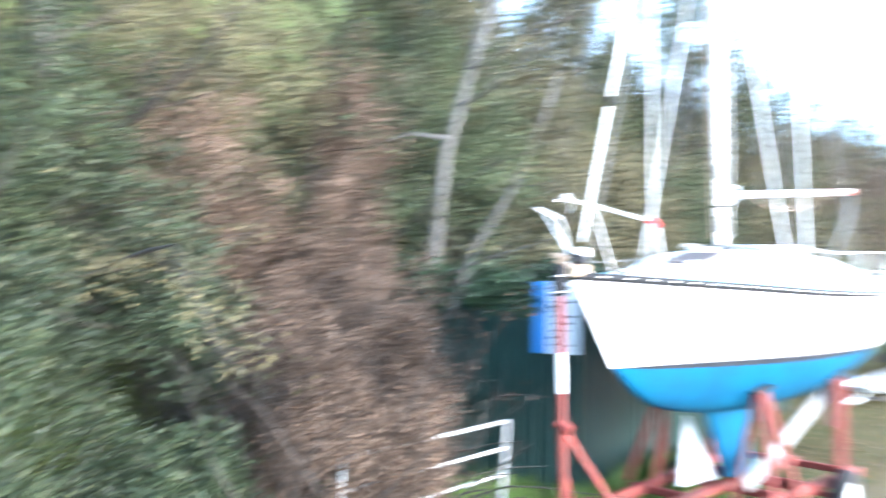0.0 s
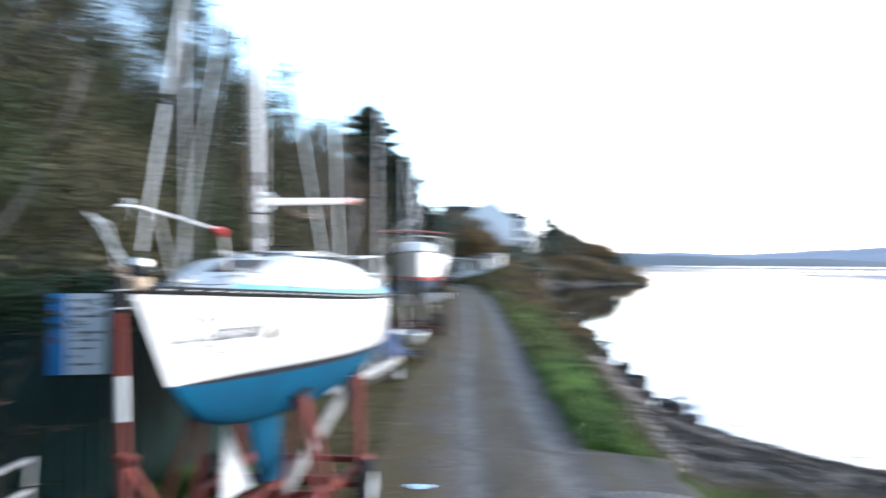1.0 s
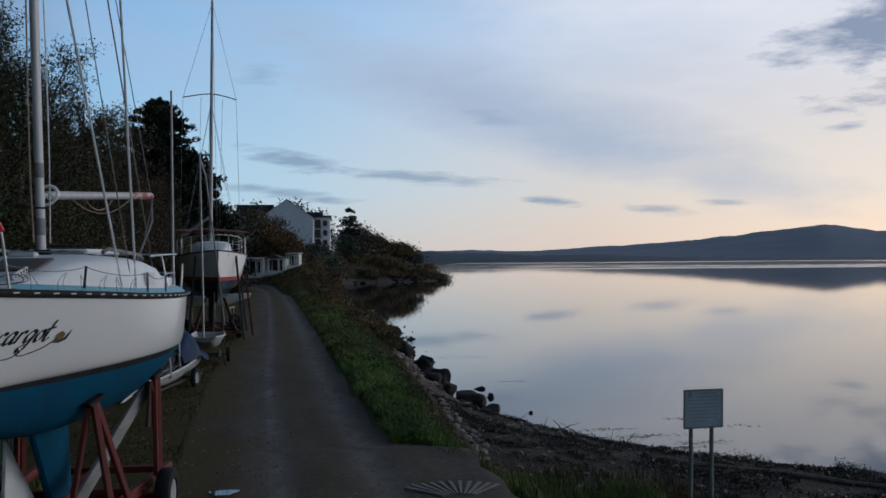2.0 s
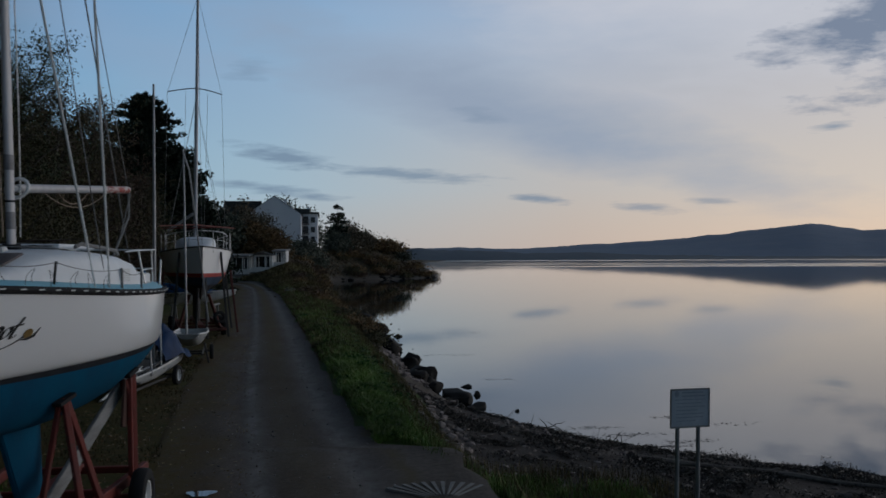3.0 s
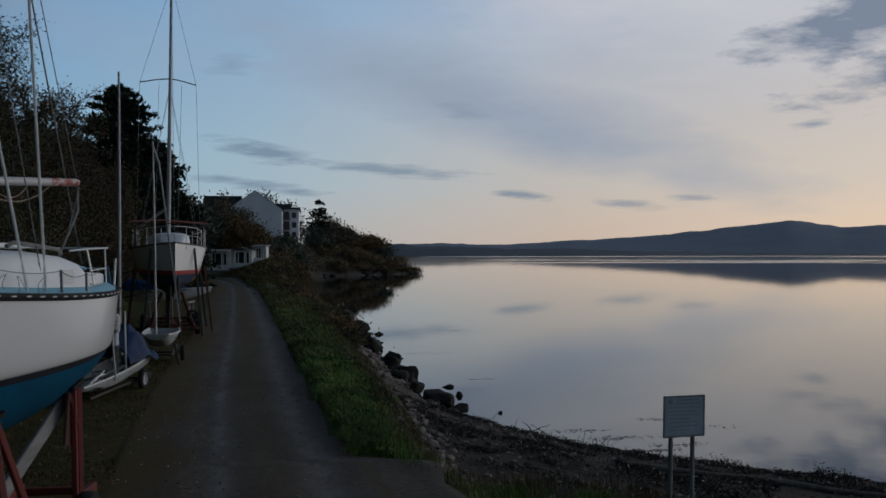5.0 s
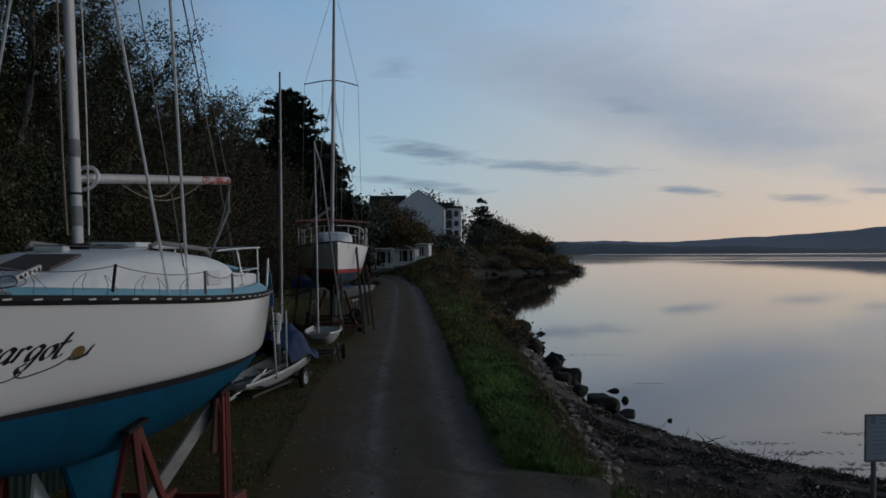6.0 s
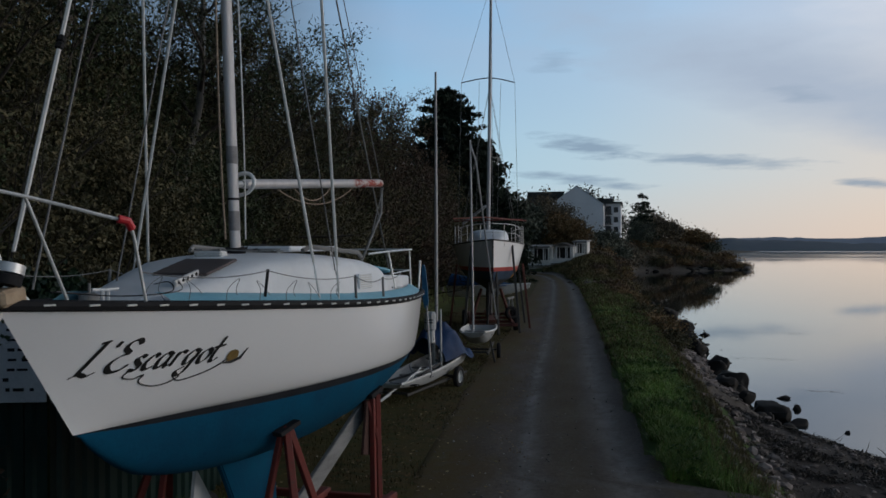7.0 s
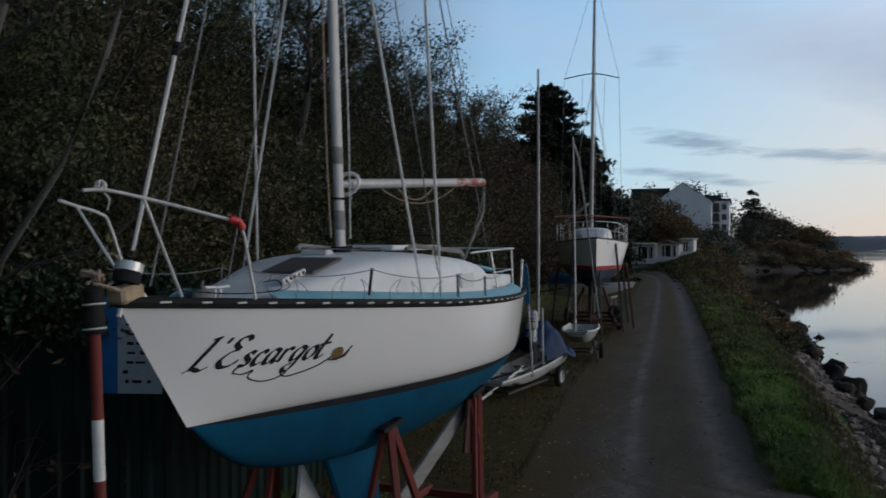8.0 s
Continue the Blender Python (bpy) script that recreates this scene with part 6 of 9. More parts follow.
hull2 = part("hull", band2(3.12, 2.42, 1.0, 0.84, 5), M_GEL, boat2, "white topsides")
part("red_stripe", band2(2.42, 2.28, 0.84, 0.80, 2), M_RED, boat2)
part("blue_band", band2(2.28, 1.98, 0.80, 0.63, 3), M_NAVY, boat2)
part("bottom", band2(1.98, 1.45, 0.63, 0.0, 5), M_DARKBOTTOM, boat2)

def deck2(u, v):
    b = lerp_table(P2, u)
    return b * v, 7.6 * u, 3.12 + 0.25 * (1 - u) ** 2 + 0.05 * (1 - v * v)


part("deck", loft(deck2, [0, 0.5, 1], [i / 16 for i in range(17)]), M_DECK, boat2)
bm = bmesh.new()
bm.faces.new([bm.verts.new(p) for p in ((-0.72, 7.6, 3.12), (0.72, 7.6, 3.12), (0.65, 7.6, 2.42), (0.3, 7.6, 1.8), (-0.3, 7.6, 1.8), (-0.65, 7.6, 2.42))])
part("transom", bm, M_GEL, boat2)
bm = bmesh.new()
C2 = [(1.5, 0.35, 3.42), (2.2, 0.62, 3.68), (3.2, 0.75, 3.80), (5.2, 0.78, 3.78), (5.3, 0.76, 3.74)]
for sgn in (1, -1):
    g = [[bm.verts.new((sgn * w * fx, s, 3.15 + (top - 3.15) * fz)) for fx, fz in SECT] for s, w, top in C2]
    for i in range(len(C2) - 1):
        for j in range(len(SECT) - 1):
            bm.faces.new((g[i][j], g[i + 1][j], g[i + 1][j + 1], g[i][j + 1]))
    for row in (g[0], g[-1]):
        base = bm.verts.new((0, row[0].co.y, row[0].co.z))
        for j in range(len(SECT) - 1):
            bm.faces.new((row[j], row[j + 1], base))
bmesh.ops.remove_doubles(bm, verts=bm.verts, dist=1e-5)
bmesh.ops.recalc_face_normals(bm, faces=bm.faces)
part("cabin", bm, M_DECK, boat2, "white cabin")
bm = bmesh.new()
for sgn in (1, -1):
    tube(bm, [(sgn * lerp_table(P2, i / 16), 7.6 * i / 16, 3.14 + 0.25 * (1 - i / 16) ** 2) for i in range(17)], 0.03, 6)
part("toe_rail", bm, M_DARKFRAME, boat2)
bm = bmesh.new()
tube(bm, [(0.0, 4.35, 3.78), (0.05, 4.3, 8.0), (0.12, 4.22, 13.6)], [0.075, 0.07, 0.05], 12)
mast2 = part("mast", bm, M_ALU, boat2, "grey aluminium mast")
bm = bmesh.new()
tube(bm, curve_pts([(-1.06, 4.35, 9.62), (0.06, 4.3, 9.80), (1.06, 4.35, 9.62)], 5), 0.022, 6)
part("spreader", bm, M_DARKFRAME, mast2)
for sgn in (1, -1):
    for pts in ([(sgn * 1.2, 4.4, 3.15), (sgn * 1.05, 4.35, 9.62), (0.12, 4.22, 13.5)], [(sgn * 1.2, 4.2, 3.15), (0.06, 4.3, 9.5)], [(sgn * 1.15, 4.9, 3.15), (0.06, 4.3, 9.4)]):
        bm = bmesh.new()
        tube(bm, pts, 0.007, 5)
        part("shroud", bm, M_WIRE, boat2)
for pts in ([(0, 0.1, 3.4), (0.12, 4.22, 13.5)], [(0, 7.5, 3.2), (0.12, 4.22, 13.5)], [(0.35, 4.5, 3.8), (0.5, 4.3, 9.6)], [(-0.5, 4.0, 3.6), (-0.35, 4.3, 9.65)]):
    bm = bmesh.new()
    tube(bm, pts, 0.007, 5)
    part("stay", bm, M_WIRE, boat2)
bm = bmesh.new()
tube(bm, [(-0.1, 4.4, 4.75), (-0.95, 6.9, 4.15)], 0.055, 8)
part("boom", bm, M_ALU, boat2)
# pulpit and rails, a rusty pole lashed across
for sgn in (1, -1):
    bm = bmesh.new()
    tube(bm, [(0, 0.05, 3.95), (sgn * 0.45, 0.6, 3.95), (sgn * 0.85, 1.5, 3.92), (sgn * 1.2, 3.6, 3.85), (sgn * 1.1, 6.6, 3.8)], 0.014, 6)
    tube(bm, [(0, 0.1, 3.65), (sgn * 0.85, 1.5, 3.62), (sgn * 1.2, 3.6, 3.55), (sgn * 1.1, 6.6, 3.5)], 0.008, 6)
    part("guard_rail", bm, M_STEEL, boat2)
    for s in (0.6, 1.5, 2.6, 3.6, 5.0, 6.6):
        bm = bmesh.new()
        x = lerp_table(P2, s / 7.6) * 0.97
        tube(bm, [(sgn * x, s, 3.15), (sgn * x, s, 3.93)], 0.013, 6)
        part("stanchion", bm, M_STEEL, boat2)
bm = bmesh.new()
tube(bm, [(-1.40, 1.9, 4.17), (-0.2, 1.8, 4.22), (1.28, 1.7, 4.09)], 0.024, 8)
part("pole", bm, M_FADEDRED, boat2, "faded red pole lashed across the rails")
bm = bmesh.new()
tube(bm, [(-1.35, 3.0, 4.12), (1.2, 2.4, 4.16)], 0.022, 8)
part("pole", bm, M_REDTRAILER, boat2)
# orange patch on the port quarter of the bottom
bm = bmesh.new()
rows = []
for i in range(5):
    u = 0.30 + 0.05 * i
    rows.append([bm.verts.new((lerp_table(P2, u) * f + 0.012, 0.25 + 7.35 * u, z)) for f, z in ((0.80, 2.26), (0.725, 2.12), (0.635, 1.98))])
for i in range(4):
    for j in range(2):
        bm.faces.new((rows[i][j], rows[i + 1][j], rows[i + 1][j + 1], rows[i][j + 1]))
part("primer_patch", bm, M_ORANGE, boat2, "orange primer patch")
bm = bmesh.new()
box(bm, (0, 3.7, 1.05), (0.20, 1.7, 1.0), None, 0.06)
part("keel", bm, M_DARKBOTTOM, boat2)
bm = bmesh.new()
box(bm, (0, 7.55, 2.0), (0.05, 0.4, 1.3), None, 0.02)
part("rudder", bm, M_NAVY, boat2)

cradle = thing("boat_cradle", B2, "dark steel and rusty red cradle with leaning props", "cradle")
for sgn in (1, -1):
    bm = bmesh.new()
    beam(bm, (sgn * 0.75, 0.8, 0.40), (sgn * 0.75, 6.4, 0.40), 0.10, 0.12, 0.01)
    part("side_beam", bm, M_CRADLE, cradle)
    for s in (1.2, 3.0, 5.4):
        x = lerp_table(P2, s / 7.6) * 0.93
        bm = bmesh.new()
        beam(bm, (sgn * (x + 0.30), s, 0.05), (sgn * (x + 0.03), s, 2.30 + (0.9 if s < 2 else 0.2)), 0.08, 0.08, 0.008)
        part("prop", bm, M_DARKFRAME if s != 3.0 else M_CRADLE, cradle)
    bm = bmesh.new()
    beam(bm, (sgn * 0.2, 0.45, 0.05), (sgn * 0.12, 0.42, 2.55 if sgn > 0 else 1.9), 0.07, 0.07, 0.008)
    part("prop", bm, M_DARKFRAME, cradle)
    for s in (1.5, 2.1):
        bm = bmesh.new()
        beam(bm, (sgn * 0.75, s, 0.35), (sgn * 0.35, s + 0.2, 1.6), 0.07, 0.07, 0.008)
        part("strut", bm, M_CRADLE, cradle)
for s in (0.9, 2.4, 4.2, 6.2):
    bm = bmesh.new()
    beam(bm, (-0.9, s, 0.36), (0.9, s, 0.36), 0.10, 0.10, 0.01)
    part("cross_beam", bm, M_CRADLE, cradle)
bm = bmesh.new()
beam(bm, (0, 0.8, 0.5), (0, 6.4, 0.5), 0.22, 0.10, 0.01)
part("keel_beam", bm, M_CRADLE, cradle)
for sgn in (1, -1):
    for s in (2.6, 4.4):
        bm = bmesh.new()
        wheel_bm(bm, (sgn * 0.95, s, 0.33), 0.34, 0.19, (sgn, 0, 0))
        w = part("wheel", bm, M_BLACK, cradle)
        bm = bmesh.new()
        disc_bm(bm, (sgn * 0.97, s, 0.33), 0.20, 0.16, (sgn, 0, 0))
        part("rim", bm, M_CRADLE, w)
bm = bmesh.new()
wheel_bm(bm, (0.72, 1.6, 0.75), 0.24, 0.14, (0.4, -1, 0.1))
part("spare_tyre", bm, M_BLACK, cradle, "spare tyre hung on the frame")

# tender lying across behind it
TD = Matrix.Translation((-4.15, 37.9, 0)) @ Matrix.Rotation(radians(84), 4, "Z")
td = thing("rowing_boat", TD, "white rowing boat with a blue cover on trestles", "boat", "small boats by the lane")
bm, gun = shell(3.7, 1.4, 0.50, bow=0.05, transom=0.8, flat=0.26)
bmesh.ops.translate(bm, verts=bm.verts, vec=(0, 0, 1.38))
hull_t = part("hull", bm, M_WHITEPAINT, td)
for side in gun:
    bm = bmesh.new()
    tube(bm, [(x, y, z + 1.39) for x, y, z in side], 0.035, 8)
    part("gunwale", bm, M_WHITEPAINT, hull_t)
bm = bmesh.new()
rows = []
for i in range(9):
    y = 0.9 + 0.34 * i
    rows.append([bm.verts.new((x * 0.70, y, 1.42 + (0.08 + 0.055 * i) * (1 - x * x) + 0.03 * noise.noise(Vector((x * 4, y * 3, 0))))) for x in (-1, -0.6, -0.2, 0.2, 0.6, 1)])
for i in range(8):
    for j in range(5):
        bm.faces.new((rows[i][j], rows[i][j + 1], rows[i + 1][j + 1], rows[i + 1][j]))
bmesh.ops.solidify(bm, geom=list(bm.faces), thickness=0.01)
part("cover", bm, worn("bright_blue_cover", (0.008, 0.070, 0.210), (0.016, 0.115, 0.300), 2.0, rough=0.7, stain=(0.01, 0.05, 0.13), relief=0.3, spec=0.25), td, "bright blue canvas cover")
for y in (0.9, 2.8):
    bm = bmesh.new()
    for sgn in (1, -1):
        beam(bm, (sgn * 0.55, y, 0.0), (sgn * 0.25, y, 0.88), 0.07, 0.07, 0.006)
    beam(bm, (-0.6, y, 0.87), (0.6, y, 0.87), 0.08, 0.08, 0.006)
    part("trestle", bm, M_GREYPLANK, td)

# ---- white chalets at the bend of the lane ----
M_CHALET = worn("white_chalet_boards", (0.66, 0.66, 0.65), (0.78, 0.78, 0.76), 1.0, rough=0.6, stain=(0.32, 0.31, 0.28), stretch=(1, 1, 5))
M_FELT = worn("grey_roofing_felt", (0.22, 0.22, 0.22), (0.36, 0.36, 0.36), 1.5, rough=0.8)
M_PANE = worn("dark_window_glass", (0.012, 0.014, 0.018), (0.02, 0.022, 0.028), 3.0, rough=0.12, relief=0.0)
M_SLATE = worn("dark_slate", (0.030, 0.036, 0.036), (0.055, 0.062, 0.060), 0.8, rough=0.7, stain=(0.025, 0.045, 0.03))
M_HARL = worn("white_harled_wall", (0.74, 0.75, 0.78), (0.83, 0.84, 0.86), 0.35, rough=0.85, stain=(0.58, 0.59, 0.62), stain_at=0.64, grain=8.0)


def chalet(x, y, z0, w, d, h, turn, gable):
    root = thing("chalet", Matrix.Translation((x, y, z0)) @ Matrix.Rotation(radians(turn), 4, "Z"), "small white timber beach chalet with a railed porch", "chalet", "chalets by the lane")
    bm = bmesh.new()
    for cx, cy, sx, sy in ((0, d, w, 0.1), (-w / 2, d / 2, 0.1, d - 0.1), (w / 2, d / 2, 0.1, d - 0.1)):
        box(bm, (cx, cy, h / 2), (sx, sy, h))
    # front wall with a wide glazed opening cut through
    for cx, sx, z, sz in ((-w * 0.46, w * 0.08, h / 2, h), (w * 0.46, w * 0.08, h / 2, h), (0, w * 0.84, h * 0.95, h * 0.10), (0, w * 0.84, h * 0.13, h * 0.26)):
        box(bm, (cx, 0, z), (sx, 0.1, sz))
    part("wall", bm, M_CHALET, root, smooth=False)
    bm = bmesh.new()
    if gable:
        for sgn in (1, -1):
            q = [bm.verts.new(p) for p in ((sgn * (w / 2 + 0.2), -1.75, h - 0.06), (0, -1.75, h + 0.36), (0, d + 0.1, h + 0.36), (sgn * (w / 2 + 0.2), d + 0.1, h - 0.06))]
            bm.faces.new(q if sgn > 0 else q[::-1])
        bmesh.ops.solidify(bm, geom=list(bm.faces), thickness=0.09)
        v = [bm.verts.new(p) for p in ((-w / 2, 0.0, h), (w / 2, 0.0, h), (0, 0.0, h + 0.26))]
        bm.faces.new(v)
    else:
        box(bm, (0, d / 2 - 0.85, h + 0.09), (w + 0.4, d + 2.1, 0.16), Matrix.Rotation(radians(2), 4, "X"), 0.02)
    part("roof", bm, M_FELT, root)
    bm = bmesh.new()
    box(bm, (0, 0.0, h * 0.58), (w * 0.84, 0.03, h * 0.64))
    win = part("window", bm, M_PANE, root)
    for xx in (-0.21, 0.21):
        bm = bmesh.new()
        box(bm, (w * xx, -0.04, h * 0.58), (0.07, 0.06, h * 0.63))
        part("window_mullion", bm, M_CHALET, win)
    bm = bmesh.new()
    box(bm, (0, -0.9, -0.08), (w + 0.2, 1.8, 0.14), None, 0.01)
    part("porch_floor", bm, M_GREYPLANK, root)
    for k in range(5):
        bm = bmesh.new()
        box(bm, (-w / 2 + k * w / 4, -1.7, h * 0.49 if k != 2 else 0.28), (0.10, 0.10, h if k != 2 else 0.56))
        part("porch_post", bm, M_CHALET, root)
    bm = bmesh.new()
    box(bm, (0, -1.7, 0.26), (w, 0.04, 0.50))
    part("porch_rail", bm, M_CHALET, root)
    bm = bmesh.new()
    box(bm, (0, d / 2 - 0.6, -0.42), (w + 0.2, d + 1.4, 0.62))
    part("base", bm, M_CHALET, root)


for args in ((-9.45, 94.0, 1.22, 2.1, 2.6, 1.92, -4, False), (-7.15, 95.0, 1.42, 2.0, 2.6, 1.85, -4, True), (-5.35, 97.5, 1.95, 1.15, 2.4, 1.72, -4, False)):
    chalet(*args)


# ---- the white house on the rise ----
def flat_box(bm, x0, x1, y0, y1, z0, z1):
    return box(bm, ((x0 + x1) / 2, (y0 + y1) / 2, (z0 + z1) / 2), (x1 - x0, y1 - y0, z1 - z0))


house = thing("house", Matrix.Identity(4), "large white harled house with a steep gable and dark slate roofs", "house")
bm = bmesh.new()
y0, y1 = 157.0, 172.0
prof = [(-14.3, -1.0), (-4.95, -1.0), (-4.95, 10.8), (-9.7, 14.0), (-14.3, 10.8)]
a = [bm.verts.new((x, y0, z)) for x, z in prof]
b = [bm.verts.new((x, y1, z)) for x, z in prof]
bm.faces.new(a), bm.faces.new(b[::-1])
for i in (0, 1, 4):
    bm.faces.new((a[i], b[i], b[(i + 1) % 5], a[(i + 1) % 5]))
bmesh.ops.recalc_face_normals(bm, faces=bm.faces)
part("wall", bm, M_HARL, house, smooth=False)
for sgn, xe in ((1, -4.6), (-1, -14.7)):
    bm = bmesh.new()
    v = [bm.verts.new(p) for p in ((xe, y0 - 0.15, 10.55), (-9.65, y0 - 0.15, 14.12), (-9.65, y1, 14.12), (xe, y1, 10.55))]
    bm.faces.new(v if sgn > 0 else v[::-1])
    bmesh.ops.solidify(bm, geom=list(bm.faces), thickness=0.2)
    part("roof", bm, M_SLATE, house, smooth=False)
bm = bmesh.new()
flat_box(bm, -19.2, -13.9, 163, 171, -1, 10.6)
part("wall", bm, M_HARL, house, smooth=False)
bm = bmesh.new()
v = [bm.verts.new(p) for p in ((-19.6, 162.6, 10.4), (-13.5, 162.6, 10.4), (-12.5, 167, 13.7), (-19.6, 167, 13.7))]
bm.faces.new(v)
bmesh.ops.solidify(bm, geom=list(bm.faces), thickness=0.25)
part("roof", bm, M_SLATE, house, smooth=False)
bm = bmesh.new()
flat_box(bm, -5.1, -2.05, 162, 174, -1, 11.0)
wing = part("wall", bm, M_HARL, house, smooth=False)
bm = bmesh.new()
flat_box(bm, -5.3, -1.75, 161.6, 174, 11.0, 11.35)
part("roof", bm, M_SLATE, house, smooth=False)
bm = bmesh.new()
flat_box(bm, -7.6, -3.6, 168, 174, 11.0, 12.3)
part("roof", bm, M_SLATE, house, smooth=False)
for z in (5.6, 7.4, 9.2):
    bm = bmesh.new()
    flat_box(bm, -4.75, -3.75, 161.9, 162.3, z, z + 1.35)
    w = part("window", bm, M_PANE, house, smooth=False)
    bm = bmesh.new()
    flat_box(bm, -4.85, -3.55, 161.0, 162.0, z - 0.2, z - 0.08)
    for xx in (-4.8, -4.4, -4.0, -3.6):
        flat_box(bm, xx - 0.03, xx + 0.03, 161.0, 161.06, z - 0.1, z + 0.75)
    flat_box(bm, -4.85, -3.55, 161.0, 161.06, z + 0.72, z + 0.78)
    part("balcony", bm, M_DARKFRAME, house, smooth=False)
    bm = bmesh.new()
    flat_box(bm, -3.3, -2.5, 161.92, 162.05, z + 0.2, z + 1.2)
    part("window", bm, M_PANE, house, smooth=False)
for x in (-8.3, -3.9):
    bm = bmesh.new()
    flat_box(bm, x - 0.3, x + 0.3, 169, 169.8, 11.5, 14.2 if x < -5 else 12.6)
    part("chimney", bm, M_HARL, house, smooth=False)
bm = bmesh.new()
tube(bm, [(-6.3, 168, 12), (-6.3, 168, 14.3)], 0.05, 5)
tube(bm, [(-6.8, 168, 14.0), (-5.9, 168, 14.3)], 0.05, 5)
part("aerial", bm, M_DARKFRAME, house)

flats = thing("apartment_building", Matrix.Identity(4), "tall pale apartment block with dark balconies behind the trees", "building")
bm = bmesh.new()
flat_box(bm, -32, -19.6, 118, 130, -1, 15.8)
part("wall", bm, M_HARL, flats, smooth=False)
bm = bmesh.new()
flat_box(bm, -32.4, -19.3, 117.6, 130.4, 15.8, 16.6)
part("roof", bm, M_SLATE, flats, smooth=False)
for z in (2.0, 4.7, 7.4, 10.1, 12.8):
    for x in (-21.6, -24.5, -27.4):
        bm = bmesh.new()
        flat_box(bm, x, x + 1.3, 117.95, 118.1, z, z + 1.7)
        part("window", bm, M_PANE, flats, smooth=False)
    bm = bmesh.new()
    flat_box(bm, -20.3, -18.8, 117.4, 119.5, z - 0.3, z + 0.75)
    part("balcony", bm, M_DARKFRAME, flats, smooth=False)

# ---- shore: slab, puddle, boulders, stones, weed ----
M_CONCRETE = worn("rough_pale_concrete", (0.10, 0.10, 0.10), (0.19, 0.19, 0.19), 1.6, rough=0.85, stain=(0.10, 0.11, 0.09), stain_at=0.58, relief=0.5)
M_ROCK = worn("dark_wet_rock", (0.009, 0.008, 0.008), (0.024, 0.021, 0.018), 2.2, rough=0.75, spec=0.25, stain=(0.022, 0.025, 0.011), grain=14.0, relief=0.6, vary=0.4)
M_STONE = worn("pale_shore_stone", (0.11, 0.095, 0.085), (0.24, 0.21, 0.19), 1.4, rough=0.85, stain=(0.05, 0.05, 0.035), grain=18.0, relief=0.6)
drain = thing("kerb_drain", pose(1.42, 7.75, 0.004, 0, 1, 0), "pale ribbed concrete apron at the lane edge", "drain")
M_RIB = worn("pale_concrete_rib", (0.18, 0.18, 0.175), (0.30, 0.30, 0.29), 3.0, rough=0.85, relief=0.4)
ribs = 11
for k in range(ribs):
    a0 = radians(-45 + 90 * k / ribs)
    a1 = a0 + radians(3.6)
    bm = bmesh.new()
    q = [Vector((math.sin(a) * r, math.cos(a) * r, z)) for a, r, z in ((a0, 0.30, 0.03), (a1, 0.30, 0.03), (a1, 0.95, 0.02), (a0, 0.95, 0.02))]
    top = [bm.verts.new(p) for p in q]
    low = [bm.verts.new(p - Vector((0, 0, 0.07))) for p in q]
    bm.faces.new(top[::-1])
    for i in range(4):
        bm.faces.new((top[i], top[(i + 1) % 4], low[(i + 1) % 4], low[i]))
    bmesh.ops.recalc_face_normals(bm, faces=bm.faces)
    part("rib", bm, M_RIB, drain, smooth=False)

def puddle_material():
    def build(nt, b):
        b.inputs["Base Color"].default_value = (0.02, 0.02, 0.02, 1)
        b.inputs["Roughness"].default_value = 0.02
    return material("puddle_water", build)


bm = bmesh.new()
bm.faces.new([bm.verts.new((-1.56 + (0.17 + 0.05 * math.sin(3 * a)) * math.cos(a), 8.52 + (0.17 + 0.04 * math.cos(2 * a)) * math.sin(a), 0.031)) for a in (2 * math.pi * k / 24 for k in range(24))])
M_PUDDLE = puddle_material()
solid("puddle", bm, M_PUDDLE, "small bright puddle on the tarmac lane", "puddle", smooth=False)
for x, y, rx, ry, turn in ((-5.55, 80.5, 0.42, 1.5, 0.2), (-5.2, 76.0, 0.20, 1.3, 0.1), (-4.0, 64.0, 0.10, 0.9, 0.05)):
    bm = bmesh.new()
    ring = [((rx * (1 + 0.25 * math.sin(3 * a + x))) * math.cos(a), (ry * (1 + 0.2 * math.cos(2 * a))) * math.sin(a)) for a in (2 * math.pi * k / 24 for k in range(24))]
    bm.faces.new([bm.verts.new((x + p - turn * q, y + q, 0.036 + uplift(x, y + 1.2))) for p, q in ring])
    solid("puddle", bm, M_PUDDLE, "long shallow puddle in the lane by the bend", "puddle", smooth=False)

